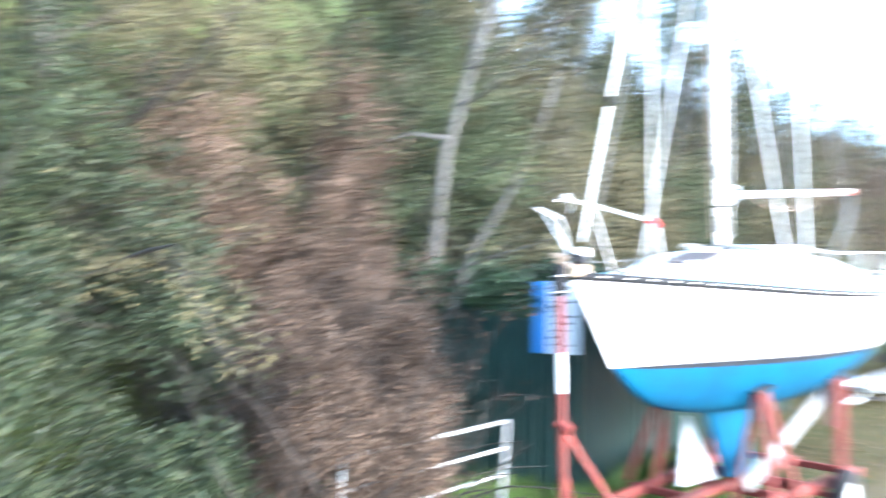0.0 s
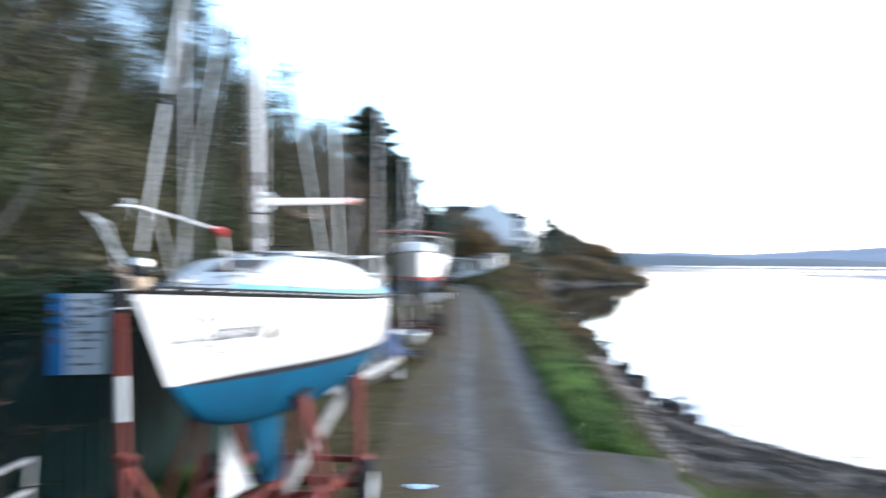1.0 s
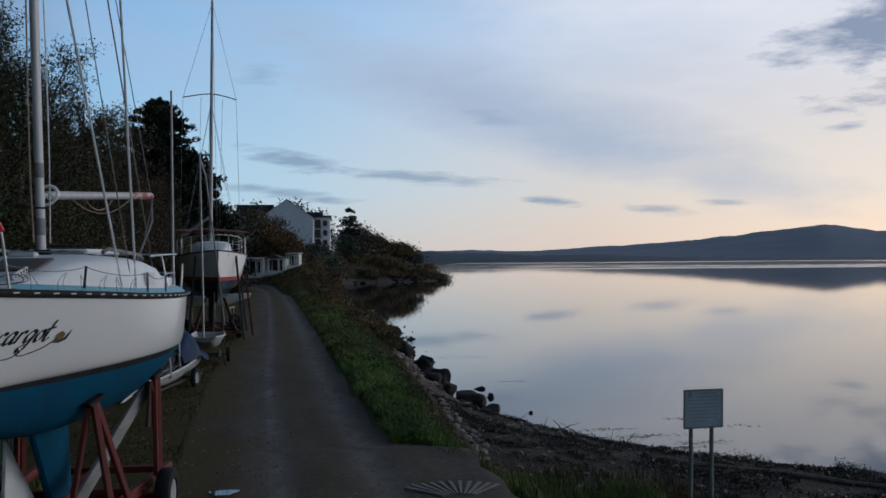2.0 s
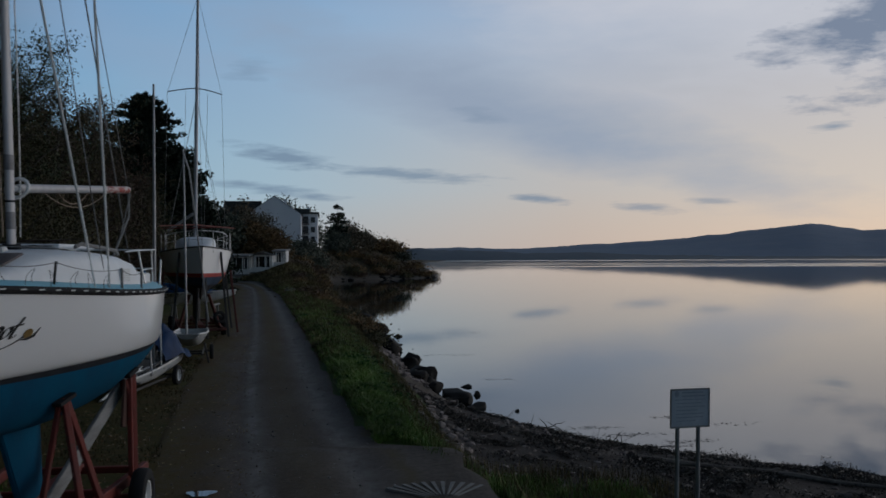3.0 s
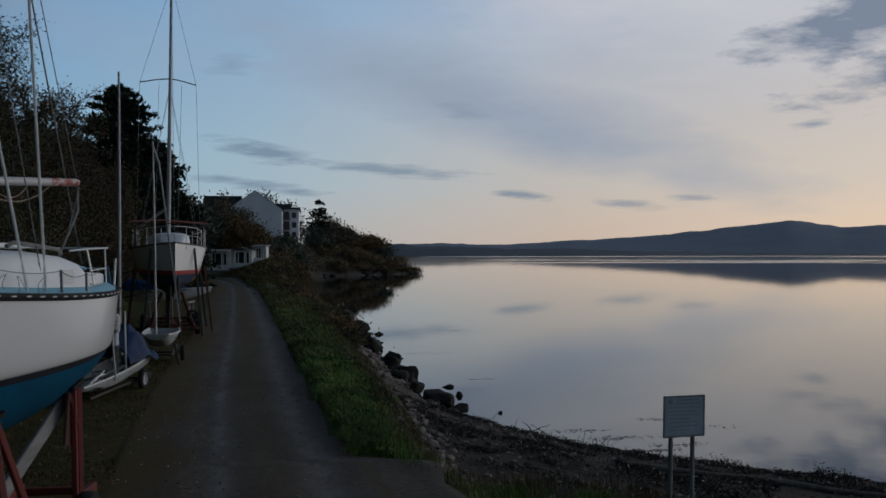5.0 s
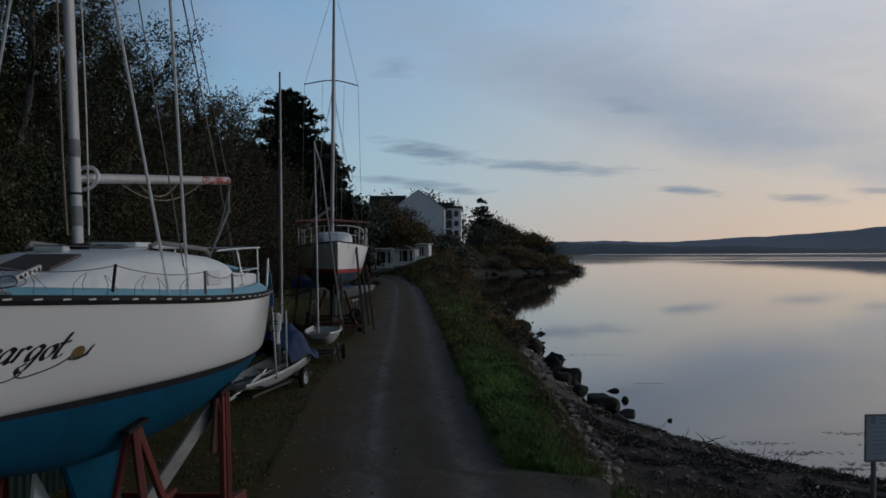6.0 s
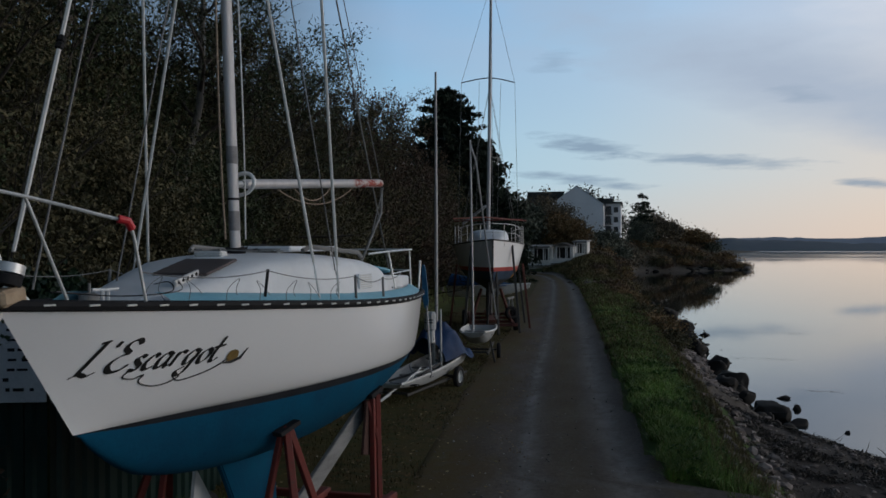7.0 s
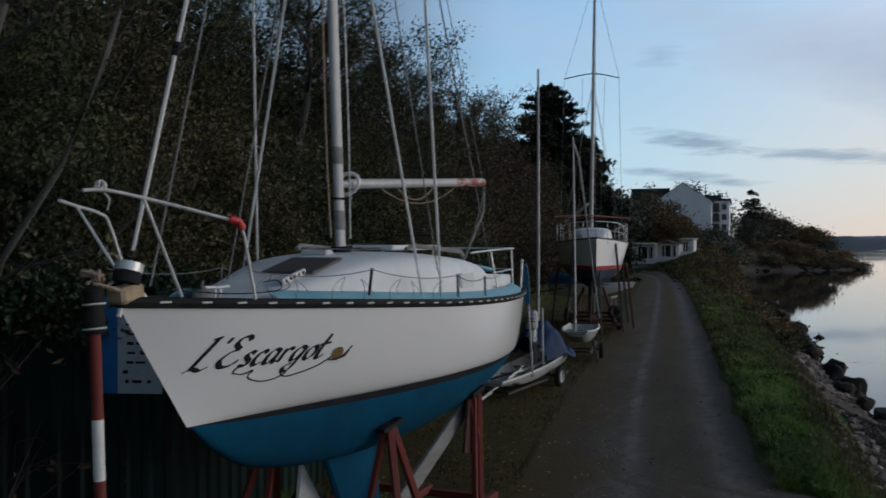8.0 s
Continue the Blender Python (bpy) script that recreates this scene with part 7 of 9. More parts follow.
BOULDERS = [(4.68, 29.7, 0.66, 0.52, 0.50), (4.92, 27.6, 0.34, 0.26, 0.24), (5.53, 29.0, 0.40, 0.26, 0.20), (5.88, 31.7, 0.20, 0.16, 0.18), (5.77, 33.9, 0.28, 0.2, 0.15), (6.67, 27.9, 0.12, 0.11, 0.13), (6.3, 28.7, 0.16, 0.1, 0.05),
            (4.25, 32.4, 0.42, 0.35, 0.32), (4.25, 36.2, 0.60, 0.5, 0.52), (3.55, 33.3, 0.5, 0.5, 0.42), (4.2, 41.6, 0.6, 0.5, 0.5), (3.4, 45.4, 0.6, 0.6, 0.6), (4.87, 44.0, 0.2, 0.15, 0.10), (4.5, 52.2, 0.22, 0.2, 0.12),
            (4.77, 57.8, 0.36, 0.3, 0.2), (3.3, 58.8, 0.95, 0.7, 0.6), (2.7, 66.0, 0.9, 0.8, 0.6), (4.05, 27.2, 0.35, 0.3, 0.26), (3.8, 38.8, 0.5, 0.45, 0.45), (3.7, 48.6, 0.55, 0.5, 0.45), (3.5, 53.5, 0.6, 0.5, 0.4), (4.2, 34.6, 0.38, 0.3, 0.3), (4.35, 28.3, 0.4, 0.32, 0.3), (2.3, 71, 0.9, 0.8, 0.5), (5.0, 49.5, 0.14, 0.12, 0.08), (5.3, 40.0, 0.13, 0.1, 0.06)]
for k, (x, y, a, b, c) in enumerate(BOULDERS):
    bm = bmesh.new()
    rock_bm(bm, (0, 0, 0), (a, b, c), 1.0 + k * 0.37, 0.28, 3 if a > 0.3 else 2)
    base = max(WATER - 0.1, min(land(x, y), WATER + 0.3))
    solid("boulder", bm, M_ROCK, "dark weed-stained boulder at the water's edge", "rock", "boulders along the shore", m=pose(x, y, base + c * 0.45))

rng = np.random.default_rng(5)
ico = bmesh.new()
bmesh.ops.create_icosphere(ico, subdivisions=1, radius=1.0)
ico_v = np.array([v.co[:] for v in ico.verts])
ico_f = np.array([[v.index for v in f.verts] for f in ico.faces])
ico.free()


def scatter_stones(name, spots, sizes, mat, label, category):
    """Many small stones as one mesh, each of its own shape."""
    n = len(spots)
    dirs = ico_v[None] * (1 + rng.normal(0, 0.16, (n, len(ico_v), 1)))
    dirs = dirs * (np.asarray(sizes)[:, None, None] * rng.uniform(0.6, 1.25, (n, 1, 3)) * np.array([1, 1, 0.6]))
    ang = rng.uniform(0, 6.28, n)
    c, s = np.cos(ang)[:, None], np.sin(ang)[:, None]
    x, y = dirs[:, :, 0] * c - dirs[:, :, 1] * s, dirs[:, :, 0] * s + dirs[:, :, 1] * c
    v = np.stack([x, y, dirs[:, :, 2]], -1) + np.asarray(spots)[:, None, :]
    f = ico_f[None] + (np.arange(n) * len(ico_v))[:, None, None]
    me = raw_mesh(name, v.reshape(-1, 3), f.reshape(-1, 3), mat)
    return tagged(new(name, me), label, category, kind="stuff")


def stone_material(name, tones, rough):
    def build(nt, b):
        geo = nt.nodes.new("ShaderNodeNewGeometry")
        col = ramp(nt, geo.outputs["Random Per Island"], [(i / (len(tones) - 1), t) for i, t in enumerate(tones)])
        grit = tex_noise(nt, 30.0, 4.0, 0.6)
        col = mix(nt, 0.5, col, ramp(nt, grit, [(0.3, 0.6), (0.7, 1.0)]), "MULTIPLY")
        link(nt, col, b.inputs["Base Color"])
        b.inputs["Roughness"].default_value = rough
    return material(name, build)


M_SCREE = stone_material("mixed_shore_stones", [(0.048, 0.041, 0.036), (0.112, 0.090, 0.081), (0.184, 0.150, 0.135), (0.320, 0.270, 0.247)], 0.85)
spots, sizes = [], []
while len(spots) < 1500:
    y = 11 + 62 * rng.random() ** 1.4
    shore, out = lerp_table(SHORE, y), lerp_table(VERGE_OUT, y)
    if y < 26:
        x = out + 0.15 + rng.random() * 1.6
    else:
        x = out + 0.2 + rng.random() * (shore - out)
    spots.append((x, y, land(x, y) + 0.02))
    sizes.append(0.04 + 0.15 * rng.random() ** 2.2 + (0.05 if y > 30 else 0))
scatter_stones("shore_stones", spots, sizes, M_SCREE, "tumbled grey and brown stones on the bank", "stones")
spots, sizes = [], []
while len(spots) < 3600:
    y = 8 + 18 * rng.random()
    shore, out = lerp_table(SHORE, y), lerp_table(VERGE_OUT, y)
    x = out + 1.8 + rng.random() * (shore - out - 1.5)
    spots.append((x, y, land(x, y) + 0.005))
    sizes.append(0.018 + 0.09 * rng.random() ** 3)
scatter_stones("beach_pebbles", spots, sizes, M_SCREE, "pebbles strewn over the dark beach", "pebbles")
M_GRIT = stone_material("pale_lane_grit", [(0.10, 0.10, 0.09), (0.22, 0.21, 0.20), (0.45, 0.43, 0.40)], 0.9)
spots, sizes = [], []
while len(spots) < 900:
    y = 6 + 34 * rng.random() ** 1.5
    a, b = lerp_table(ROAD_LEFT, y) - 1.2, lerp_table(VERGE_IN, y)
    x = a + (b - a) * rng.random()
    spots.append((x, y, 0.02))
    sizes.append(0.008 + 0.018 * rng.random() ** 3)
scatter_stones("lane_grit", spots, sizes, M_GRIT, "loose pale grit scattered on the lane", "grit")
for x, y, r in ((-3.3, 70.5, 0.45), (-3.0, 73.5, 0.35), (-3.6, 76.0, 0.3)):
    bm = bmesh.new()
    rock_bm(bm, (0, 0, 0), (r, r * 0.8, r * 0.7), r * 9, 0.3, 2)
    solid("boulder", bm, M_STONE, "pale boulder on the lane verge", "rock", "boulders on the verge", m=pose(x, y, 0.12))

# ---- leaves, limbs and grass as real geometry ----


def leaf_material(name, tones, rough=0.62, gloss=0.22, even=0.0):
    mean = [sum(t[k] for t in tones) / len(tones) for k in range(3)]
    tones = [tuple(t[k] + even * (mean[k] - t[k]) for k in range(3)) for t in tones]

    def build(nt, b):
        geo = nt.nodes.new("ShaderNodeNewGeometry")
        col = ramp(nt, geo.outputs["Random Per Island"], [(i / (len(tones) - 1), t) for i, t in enumerate(tones)])
        patch = tex_noise(nt, 0.75, 4.0, 0.55)
        col = mix(nt, 0.85, col, ramp(nt, patch, [(0.34, 0.30), (0.66, 1.45)]), "MULTIPLY")
        link(nt, col, b.inputs["Base Color"])
        b.inputs["Roughness"].default_value = rough
        b.inputs["Specular IOR Level"].default_value = gloss
    return material(name, build)


M_LEAF_DARK = leaf_material("dark_evergreen_leaves", [(0.017, 0.026, 0.013), (0.034, 0.050, 0.022), (0.059, 0.076, 0.034), (0.104, 0.113, 0.056)], even=0.45)
M_LEAF_OLIVE = leaf_material("olive_autumn_leaves", [(0.034, 0.036, 0.019), (0.066, 0.064, 0.032), (0.099, 0.090, 0.046), (0.152, 0.120, 0.062)], even=0.45)
M_LEAF_BROWN = leaf_material("dead_brown_leaves", [(0.042, 0.027, 0.018), (0.077, 0.050, 0.033), (0.113, 0.073, 0.050), (0.179, 0.125, 0.089)], even=0.45)
M_LEAF_IVY = leaf_material("ivy_leaves", [(0.010, 0.026, 0.012), (0.023, 0.047, 0.021), (0.042, 0.072, 0.031)], 0.45, 0.35)
M_LEAF_GREEN = leaf_material("fresh_green_leaves", [(0.008, 0.015, 0.007), (0.015, 0.027, 0.012), (0.026, 0.043, 0.017), (0.066, 0.072, 0.034)], 0.55, 0.3, even=0.35)
M_NEEDLE = leaf_material("conifer_needles", [(0.008, 0.016, 0.010), (0.014, 0.026, 0.015), (0.024, 0.036, 0.018)], 0.7)
M_RUST = leaf_material("russet_hedge", [(0.110, 0.075, 0.042), (0.190, 0.118, 0.058), (0.270, 0.160, 0.070), (0.140, 0.128, 0.062)])
# paler copies of the evergreen and autumn leaves, distance haze put into their tones
M_FAR_DARK = leaf_material("haze_paled_evergreen_leaves", [(0.060, 0.072, 0.055), (0.090, 0.102, 0.074), (0.120, 0.130, 0.096)], 0.6)
M_FAR_OLIVE = leaf_material("haze_paled_autumn_leaves", [(0.085, 0.075, 0.056), (0.120, 0.105, 0.074), (0.160, 0.132, 0.090), (0.20, 0.155, 0.10)], 0.6)
M_BARK = worn("grey_bark", (0.075, 0.070, 0.062), (0.16, 0.15, 0.135), 3.0, rough=0.9, stain=(0.05, 0.06, 0.035), relief=0.7, stretch=(3, 3, 0.8))
M_TWIG = worn("dark_twigs", (0.030, 0.025, 0.021), (0.065, 0.052, 0.044), 4.0, rough=0.9)
M_GRASS = leaf_material("verge_grass", [(0.072, 0.140, 0.026), (0.112, 0.210, 0.038), (0.155, 0.260, 0.056), (0.240, 0.240, 0.090)], 0.6)
M_YARDGRASS = leaf_material("trodden_yard_grass", [(0.026, 0.027, 0.010), (0.042, 0.040, 0.014), (0.060, 0.052, 0.020), (0.085, 0.060, 0.028)], 0.7)
M_WEEDLEAF = leaf_material("broad_weed_leaves", [(0.022, 0.060, 0.012), (0.040, 0.100, 0.018), (0.065, 0.140, 0.028)], 0.5)
M_STRAW = leaf_material("dry_bank_grass", [(0.075, 0.062, 0.030), (0.130, 0.102, 0.048), (0.190, 0.145, 0.072), (0.085, 0.098, 0.030)], 0.8)
M_DEADGRASS = leaf_material("dead_slope_grass", [(0.110, 0.084, 0.062), (0.170, 0.128, 0.092), (0.230, 0.172, 0.122), (0.140, 0.132, 0.078)], 0.85)
M_WEED = leaf_material("dark_seaweed", [(0.010, 0.008, 0.006), (0.022, 0.016, 0.011), (0.035, 0.024, 0.015)], 0.4, 0.5)


def unit(v):
    return v / np.maximum(1e-6, np.linalg.norm(v, axis=-1, keepdims=True))


def leaf_mesh(name, centres, size, mat, r, slim=0.5, lift=None, spread=0.35):
    """Folded leaves, two triangles each, at the centres."""
    c = np.asarray(centres, float)
    n = len(c)
    d = unit(r.normal(0, 1, (n, 3)) + (np.array([0, 0, -0.25]) if lift is None else np.array(lift)))
    side = unit(np.cross(d, unit(r.normal(0, 1, (n, 3)))))
    nrm = np.cross(side, d)
    ln = (size * r.uniform(1 - spread, 1 + spread, n))[:, None]
    tip, base = c + d * ln * 0.5, c - d * ln * 0.5
    mid = c + nrm * ln * 0.10
    a, b = mid + side * ln * slim * 0.5, mid - side * ln * slim * 0.5
    v = np.stack([base, a, tip, b], 1).reshape(-1, 3)
    k = np.arange(n)[:, None] * 4
    f = np.concatenate([k + np.array([0, 1, 2]), k + np.array([0, 2, 3])], 1).reshape(-1, 3)
    return raw_mesh(name, v, f, mat)


def limb_mesh(name, lines, mat, seg=6):
    """Tapered limbs, one mesh: lines of (points, first radius, last radius)."""
    vs, fs, off = [], [], 0
    for pts, r0, r1 in lines:
        p = np.asarray(pts, float)
        m = len(p)
        d = np.gradient(p, axis=0)
        d = unit(d)
        ref = np.where(np.abs(d[:, 2:3]) < 0.9, np.array([[0, 0, 1.0]]), np.array([[1.0, 0, 0]]))
        u = unit(np.cross(d, ref))
        w = np.cross(u, d)
        rad = np.linspace(r0, r1, m)[:, None, None]
        k = seg if r0 > 0.02 else 3
        ang = np.arange(k) * 2 * math.pi / k
        ring = p[:, None, :] + rad * (np.cos(ang)[None, :, None] * u[:, None, :] + np.sin(ang)[None, :, None] * w[:, None, :])
        vs.append(ring.reshape(-1, 3))
        for i in range(m - 1):
            for j in range(k):
                fs.append((off + i * k + j, off + i * k + (j + 1) % k, off + (i + 1) * k + (j + 1) % k, off + (i + 1) * k + j))
        off += m * k
    return raw_mesh(name, np.concatenate(vs), np.array(fs), mat, True)


def branch(r, start, way, length, wob=0.12, steps=6, rise=0.05):
    p, d = np.array(start, float), np.array(way, float)
    pts = [p.copy()]
    for _ in range(steps):
        d = d + r.normal(0, wob, 3) + np.array([0, 0, rise])
        d = d / np.linalg.norm(d)
        p = p + d * length / steps
        pts.append(p.copy())
    return np.array(pts)


def child(root, name, me, label="", kind=""):
    ob = new(name, me)
    ob.parent = root
    return tagged(ob, label=label, kind=kind)


def tree(base, height, spread, leaf_mat, leaves, leaf, seed, label, lean=(0, 0), trunk_r=0.13, bare=0.35, slim=0.42, group="trees on the wooded bank", first=0.2):
    """A leaning trunk, limbs in three orders, and leaves round the twigs."""
    r = np.random.default_rng(seed)
    root = thing("tree", Matrix.Translation(base), label, "tree", group)
    trunk = branch(r, (0, 0, -0.3), (lean[0], lean[1], 1.0), height * 0.82, 0.07, 9, 0.08)
    lines, twigs, anchor = [(trunk, trunk_r, trunk_r * 0.25)], [], []
    nl = 15
    for i in range(nl):
        t = first + (0.97 - first) * i / nl
        k = t * (len(trunk) - 1)
        p = trunk[int(k)] + (trunk[min(int(k) + 1, len(trunk) - 1)] - trunk[int(k)]) * (k % 1)
        a = i * 2.4 + r.uniform(-0.5, 0.5)
        up_ = 0.25 + 0.9 * t
        w = np.array([math.cos(a), math.sin(a), up_])
        ln = spread * (1.05 - 0.55 * t) * r.uniform(0.75, 1.2)
        limb = branch(r, p, w / np.linalg.norm(w), ln, 0.14, 6, 0.05)
        lines.append((limb, trunk_r * (0.5 - 0.3 * t), 0.012))
        for j in range(7):
            q = limb[2 + j % 5] + r.normal(0, 0.02, 3)
            w2 = unit(limb[-1] - limb[0]) + r.normal(0, 0.65, 3) + np.array([0, 0, 0.25])
            sub = branch(r, q, w2 / np.linalg.norm(w2), ln * r.uniform(0.3, 0.55), 0.2, 4, 0.04)
            lines.append((sub, 0.012, 0.005))
            anchor.append(sub)
            for m in range(3):
                w3 = unit(sub[-1] - sub[0]) + r.normal(0, 0.6, 3) + np.array([0, 0, 0.2])
                tw = branch(r, sub[1 + m], w3 / np.linalg.norm(w3), ln * r.uniform(0.14, 0.30), 0.2, 3, 0.05)
                twigs.append((tw, 0.006, 0.003))
                anchor.append(tw)
    child(root, "trunk", limb_mesh("trunk", lines[:1], M_BARK, 10), "grey bark trunk")
    child(root, "branchwork", limb_mesh("branchwork", lines[1:], M_TWIG), kind="stuff")
    child(root, "twigwork", limb_mesh("twigwork", twigs, M_TWIG), kind="stuff")
    # leaves sit in clumps on some of the twigs, with hollows between
    leafy = [a for a in anchor if r.random() < 0.55]
    pts = np.concatenate(leafy)
    pick = pts[r.integers(0, len(pts), leaves)] + r.normal(0, 0.07 + 0.10 * (1 - bare), (leaves, 3))
    child(root, "crown", leaf_mesh("crown", pick, leaf, leaf_mat, r, slim))
    return root


def bush(base, size, leaf_mat, leaves, leaf, seed, label, stems=10, group="undergrowth on the bank", name="bush", slim=0.55, hollow=0.55):
    """A lumpy shrub: stems from the foot, leaves thick near its uneven skin."""
    r = np.random.default_rng(seed)
    root = thing(name, Matrix.Translation(base), label, "bush", group)
    d = unit(r.normal(0, 1, (leaves, 3)))
    d[:, 2] = np.where(d[:, 2] < -0.25, -d[:, 2], d[:, 2])
    lump = np.array([noise.noise(Vector((x * 2.1 + seed, y * 2.1, z * 2.1))) + 0.5 * noise.noise(Vector((x * 5 + seed, y * 5, z * 5))) for x, y, z in d])
    rad = (1.0 + 0.42 * lump) * (hollow + (1 - hollow) * r.random(leaves) ** 0.5)
    deep = np.array([noise.noise(Vector((x * 3.4 + seed, y * 3.4, z * 3.4 + 5))) for x, y, z in d])
    rad = np.where(deep < -0.05, rad * 0.74, rad)
    p = d * rad[:, None] * np.asarray(size) * np.array([1, 1, 0.62]) + np.array([0, 0, size[2] * 0.42])
    spray = r.random(leaves) < 0.72
    home = r.integers(0, max(8, leaves // 60), leaves)
    p[spray] = p[home[spray]] + r.normal(0, 1, (int(spray.sum()), 3)) * leaf * np.array([1.9, 1.9, 1.2])
    p = p[p[:, 2] > 0.0]
    child(root, "foliage", leaf_mesh("foliage", p, leaf, leaf_mat, r, slim))
    lines = []
    for i in range(stems):
        w = np.array([r.normal(0, 0.4), r.normal(0, 0.4), 1.0])
        lines.append((branch(r, (r.normal(0, size[0] * 0.25), r.normal(0, size[1] * 0.25), -0.1), w / np.linalg.norm(w), size[2] * (r.uniform(0.8, 1.15) if size[2] < 5.5 else r.uniform(0.45, 0.7)), 0.16, 6, 0.02), 0.018, 0.004))
    child(root, "stalkwork", limb_mesh("stalkwork", lines, M_TWIG), kind="stuff")
    return root


G = lambda x, y: land(x, y)
EV, AU = "dense dark evergreen tree with ivy on the bank", "thinning olive-leaved autumn tree with fine twigs"
TREES = [
    (-9.6, -1.5, 8.5, 3.2, M_LEAF_DARK, 15000, 0.10, EV, 0.2), (-8.8, 1.6, 9.5, 3.0, M_LEAF_OLIVE, 12000, 0.085, AU, 0.4), (-8.6, 5.8, 8.0, 2.8, M_LEAF_DARK, 15000, 0.09, EV, 0.2),
    (-7.6, 8.2, 9.0, 2.6, M_LEAF_OLIVE, 13000, 0.085, AU, 0.3), (-8.6, 10.4, 10.2, 2.9, M_LEAF_DARK, 14000, 0.09, EV, 0.3), (-7.7, 12.8, 9.8, 2.7, M_LEAF_DARK, 13000, 0.09, EV, 0.3),
    (-8.3, 15.4, 8.6, 2.8, M_LEAF_OLIVE, 10000, 0.085, AU, 0.6), (-7.7, 18.4, 8.0, 2.6, M_LEAF_OLIVE, 9500, 0.085, AU, 0.6), (-8.0, 21.6, 7.8, 2.6, M_LEAF_OLIVE, 9000, 0.09, AU, 0.6),
    (-8.3, 25.0, 7.2, 2.4, M_LEAF_OLIVE, 8500, 0.095, AU, 0.5), (-8.9, 29.0, 7.4, 2.4, M_LEAF_BROWN, 8500, 0.10, "brown-leaved autumn tree on the bank", 0.4), (-9.6, 33.5, 7.3, 2.6, M_LEAF_OLIVE, 8500, 0.11, AU, 0.3),
    (-9.8, 38.0, 7.2, 2.6, M_LEAF_BROWN, 8000, 0.12, "brown-leaved autumn tree on the bank", 0.3), (-10.4, 44.0, 7.5, 2.8, M_LEAF_OLIVE, 8000, 0.13, AU, 0.3), (-11.0, 51.0, 7.0, 2.8, M_LEAF_DARK, 7000, 0.15, EV, 0.2),
    (-12.5, 3.5, 9.0, 3.2, M_LEAF_OLIVE, 11000, 0.10, AU, 0.4), (-12.2, 9.0, 9.0, 3.2, M_LEAF_OLIVE, 11000, 0.10, AU, 0.5), (-12.0, 15.0, 8.0, 3.0, M_LEAF_DARK, 9000, 0.11, EV, 0.3), (-13.5, -3.5, 9.0, 3.2, M_LEAF_DARK, 9000, 0.11, EV, 0.2),
    (-7.1, 14.2, 9.2, 2.7, M_LEAF_OLIVE, 11000, 0.085, AU, 0.4), (-7.2, 17.0, 9.4, 2.7, M_LEAF_DARK, 12000, 0.085, EV, 0.3), (-7.2, 20.0, 9.3, 2.6, M_LEAF_OLIVE, 11000, 0.085, AU, 0.4), (-7.5, 23.2, 9.2, 2.5, M_LEAF_BROWN, 10000, 0.09, "brown-leaved autumn tree on the bank", 0.4),
    (-7.9, 27.0, 9.2, 2.5, M_LEAF_OLIVE, 10000, 0.095, AU, 0.4), (-8.6, 31.2, 8.9, 2.6, M_LEAF_BROWN, 9000, 0.10, "brown-leaved autumn tree on the bank", 0.3), (-9.3, 36.0, 8.1, 2.6, M_LEAF_OLIVE, 9000, 0.11, AU, 0.3), (-10.0, 41.0, 8.2, 2.8, M_LEAF_BROWN, 9000, 0.12, "brown-leaved autumn tree on the bank", 0.3),
    (-10.6, 47.5, 8.6, 3.0, M_LEAF_OLIVE, 9000, 0.14, AU, 0.2),
]
for k, (x, y, h, s, mat, nleaf, lf, lab, bare) in enumerate(TREES):
    if y < 22:
        nleaf, lf = int(nleaf * 1.6), lf * 0.78
    tree((x, y, G(x, y) - 0.1), h, s, mat, nleaf, lf, 100 + k, lab, lean=(0.06 * math.sin(k * 1.7) + 0.05, 0.05 * math.cos(k * 2.3)), bare=bare, first=0.40 if 22 < y < 35 else 0.12)
# the leaning grey trunk with a bare diagonal limb beside the fence
r0 = np.random.default_rng(77)
lt = thing("tree", Matrix.Identity(4), "leaning grey trunk with bare limbs and scant leaves", "tree", "trees on the wooded bank")
trunk = np.array([(-6.85, 5.5, 0.0), (-6.62, 5.42, 2.0), (-6.45, 5.4, 3.46), (-6.33, 5.4, 4.29), (-5.92, 5.4, 5.35), (-5.66, 5.4, 5.97), (-5.45, 5.5, 6.9), (-5.2, 5.6, 7.8)])
child(lt, "trunk", limb_mesh("trunk", [(trunk, 0.075, 0.035)], M_BARK, 10), "leaning grey trunk")
limbs = [(np.array([(-6.05, 5.2, 2.2), (-5.54, 5.0, 3.01), (-4.93, 5.0, 3.77), (-4.5, 5.0, 4.58), (-4.35, 5.0, 5.0)]), 0.035, 0.02),
         (np.array([(-6.25, 5.4, 4.45), (-6.58, 5.0, 4.50), (-7.2, 4.8, 4.35), (-7.8, 4.6, 4.3)]), 0.03, 0.01),
         (np.array([(-6.10, 5.4, 4.85), (-5.5, 5.2, 4.95), (-4.93, 5.0, 5.14), (-4.34, 5.0, 5.52), (-4.0, 5.0, 5.8)]), 0.022, 0.008),
         (np.array([(-5.9, 5.4, 5.3), (-5.2, 5.2, 5.45), (-4.4, 5.0, 5.75)]), 0.02, 0.008),
         (np.array([(-5.85, 5.0, 2.75), (-5.2, 4.9, 2.95), (-4.4, 4.9, 3.15), (-3.9, 4.9, 3.5)]), 0.018, 0.008)]
twigs = []
for pts, a, b in limbs:
    for i in range(10):
        q = pts[1 + i % (len(pts) - 1)]
        w = r0.normal(0, 0.6, 3) + np.array([0.2, 0, 0.3])
        twigs.append((branch(r0, q, w / np.linalg.norm(w), r0.uniform(0.4, 1.0), 0.2, 4), 0.006, 0.003))
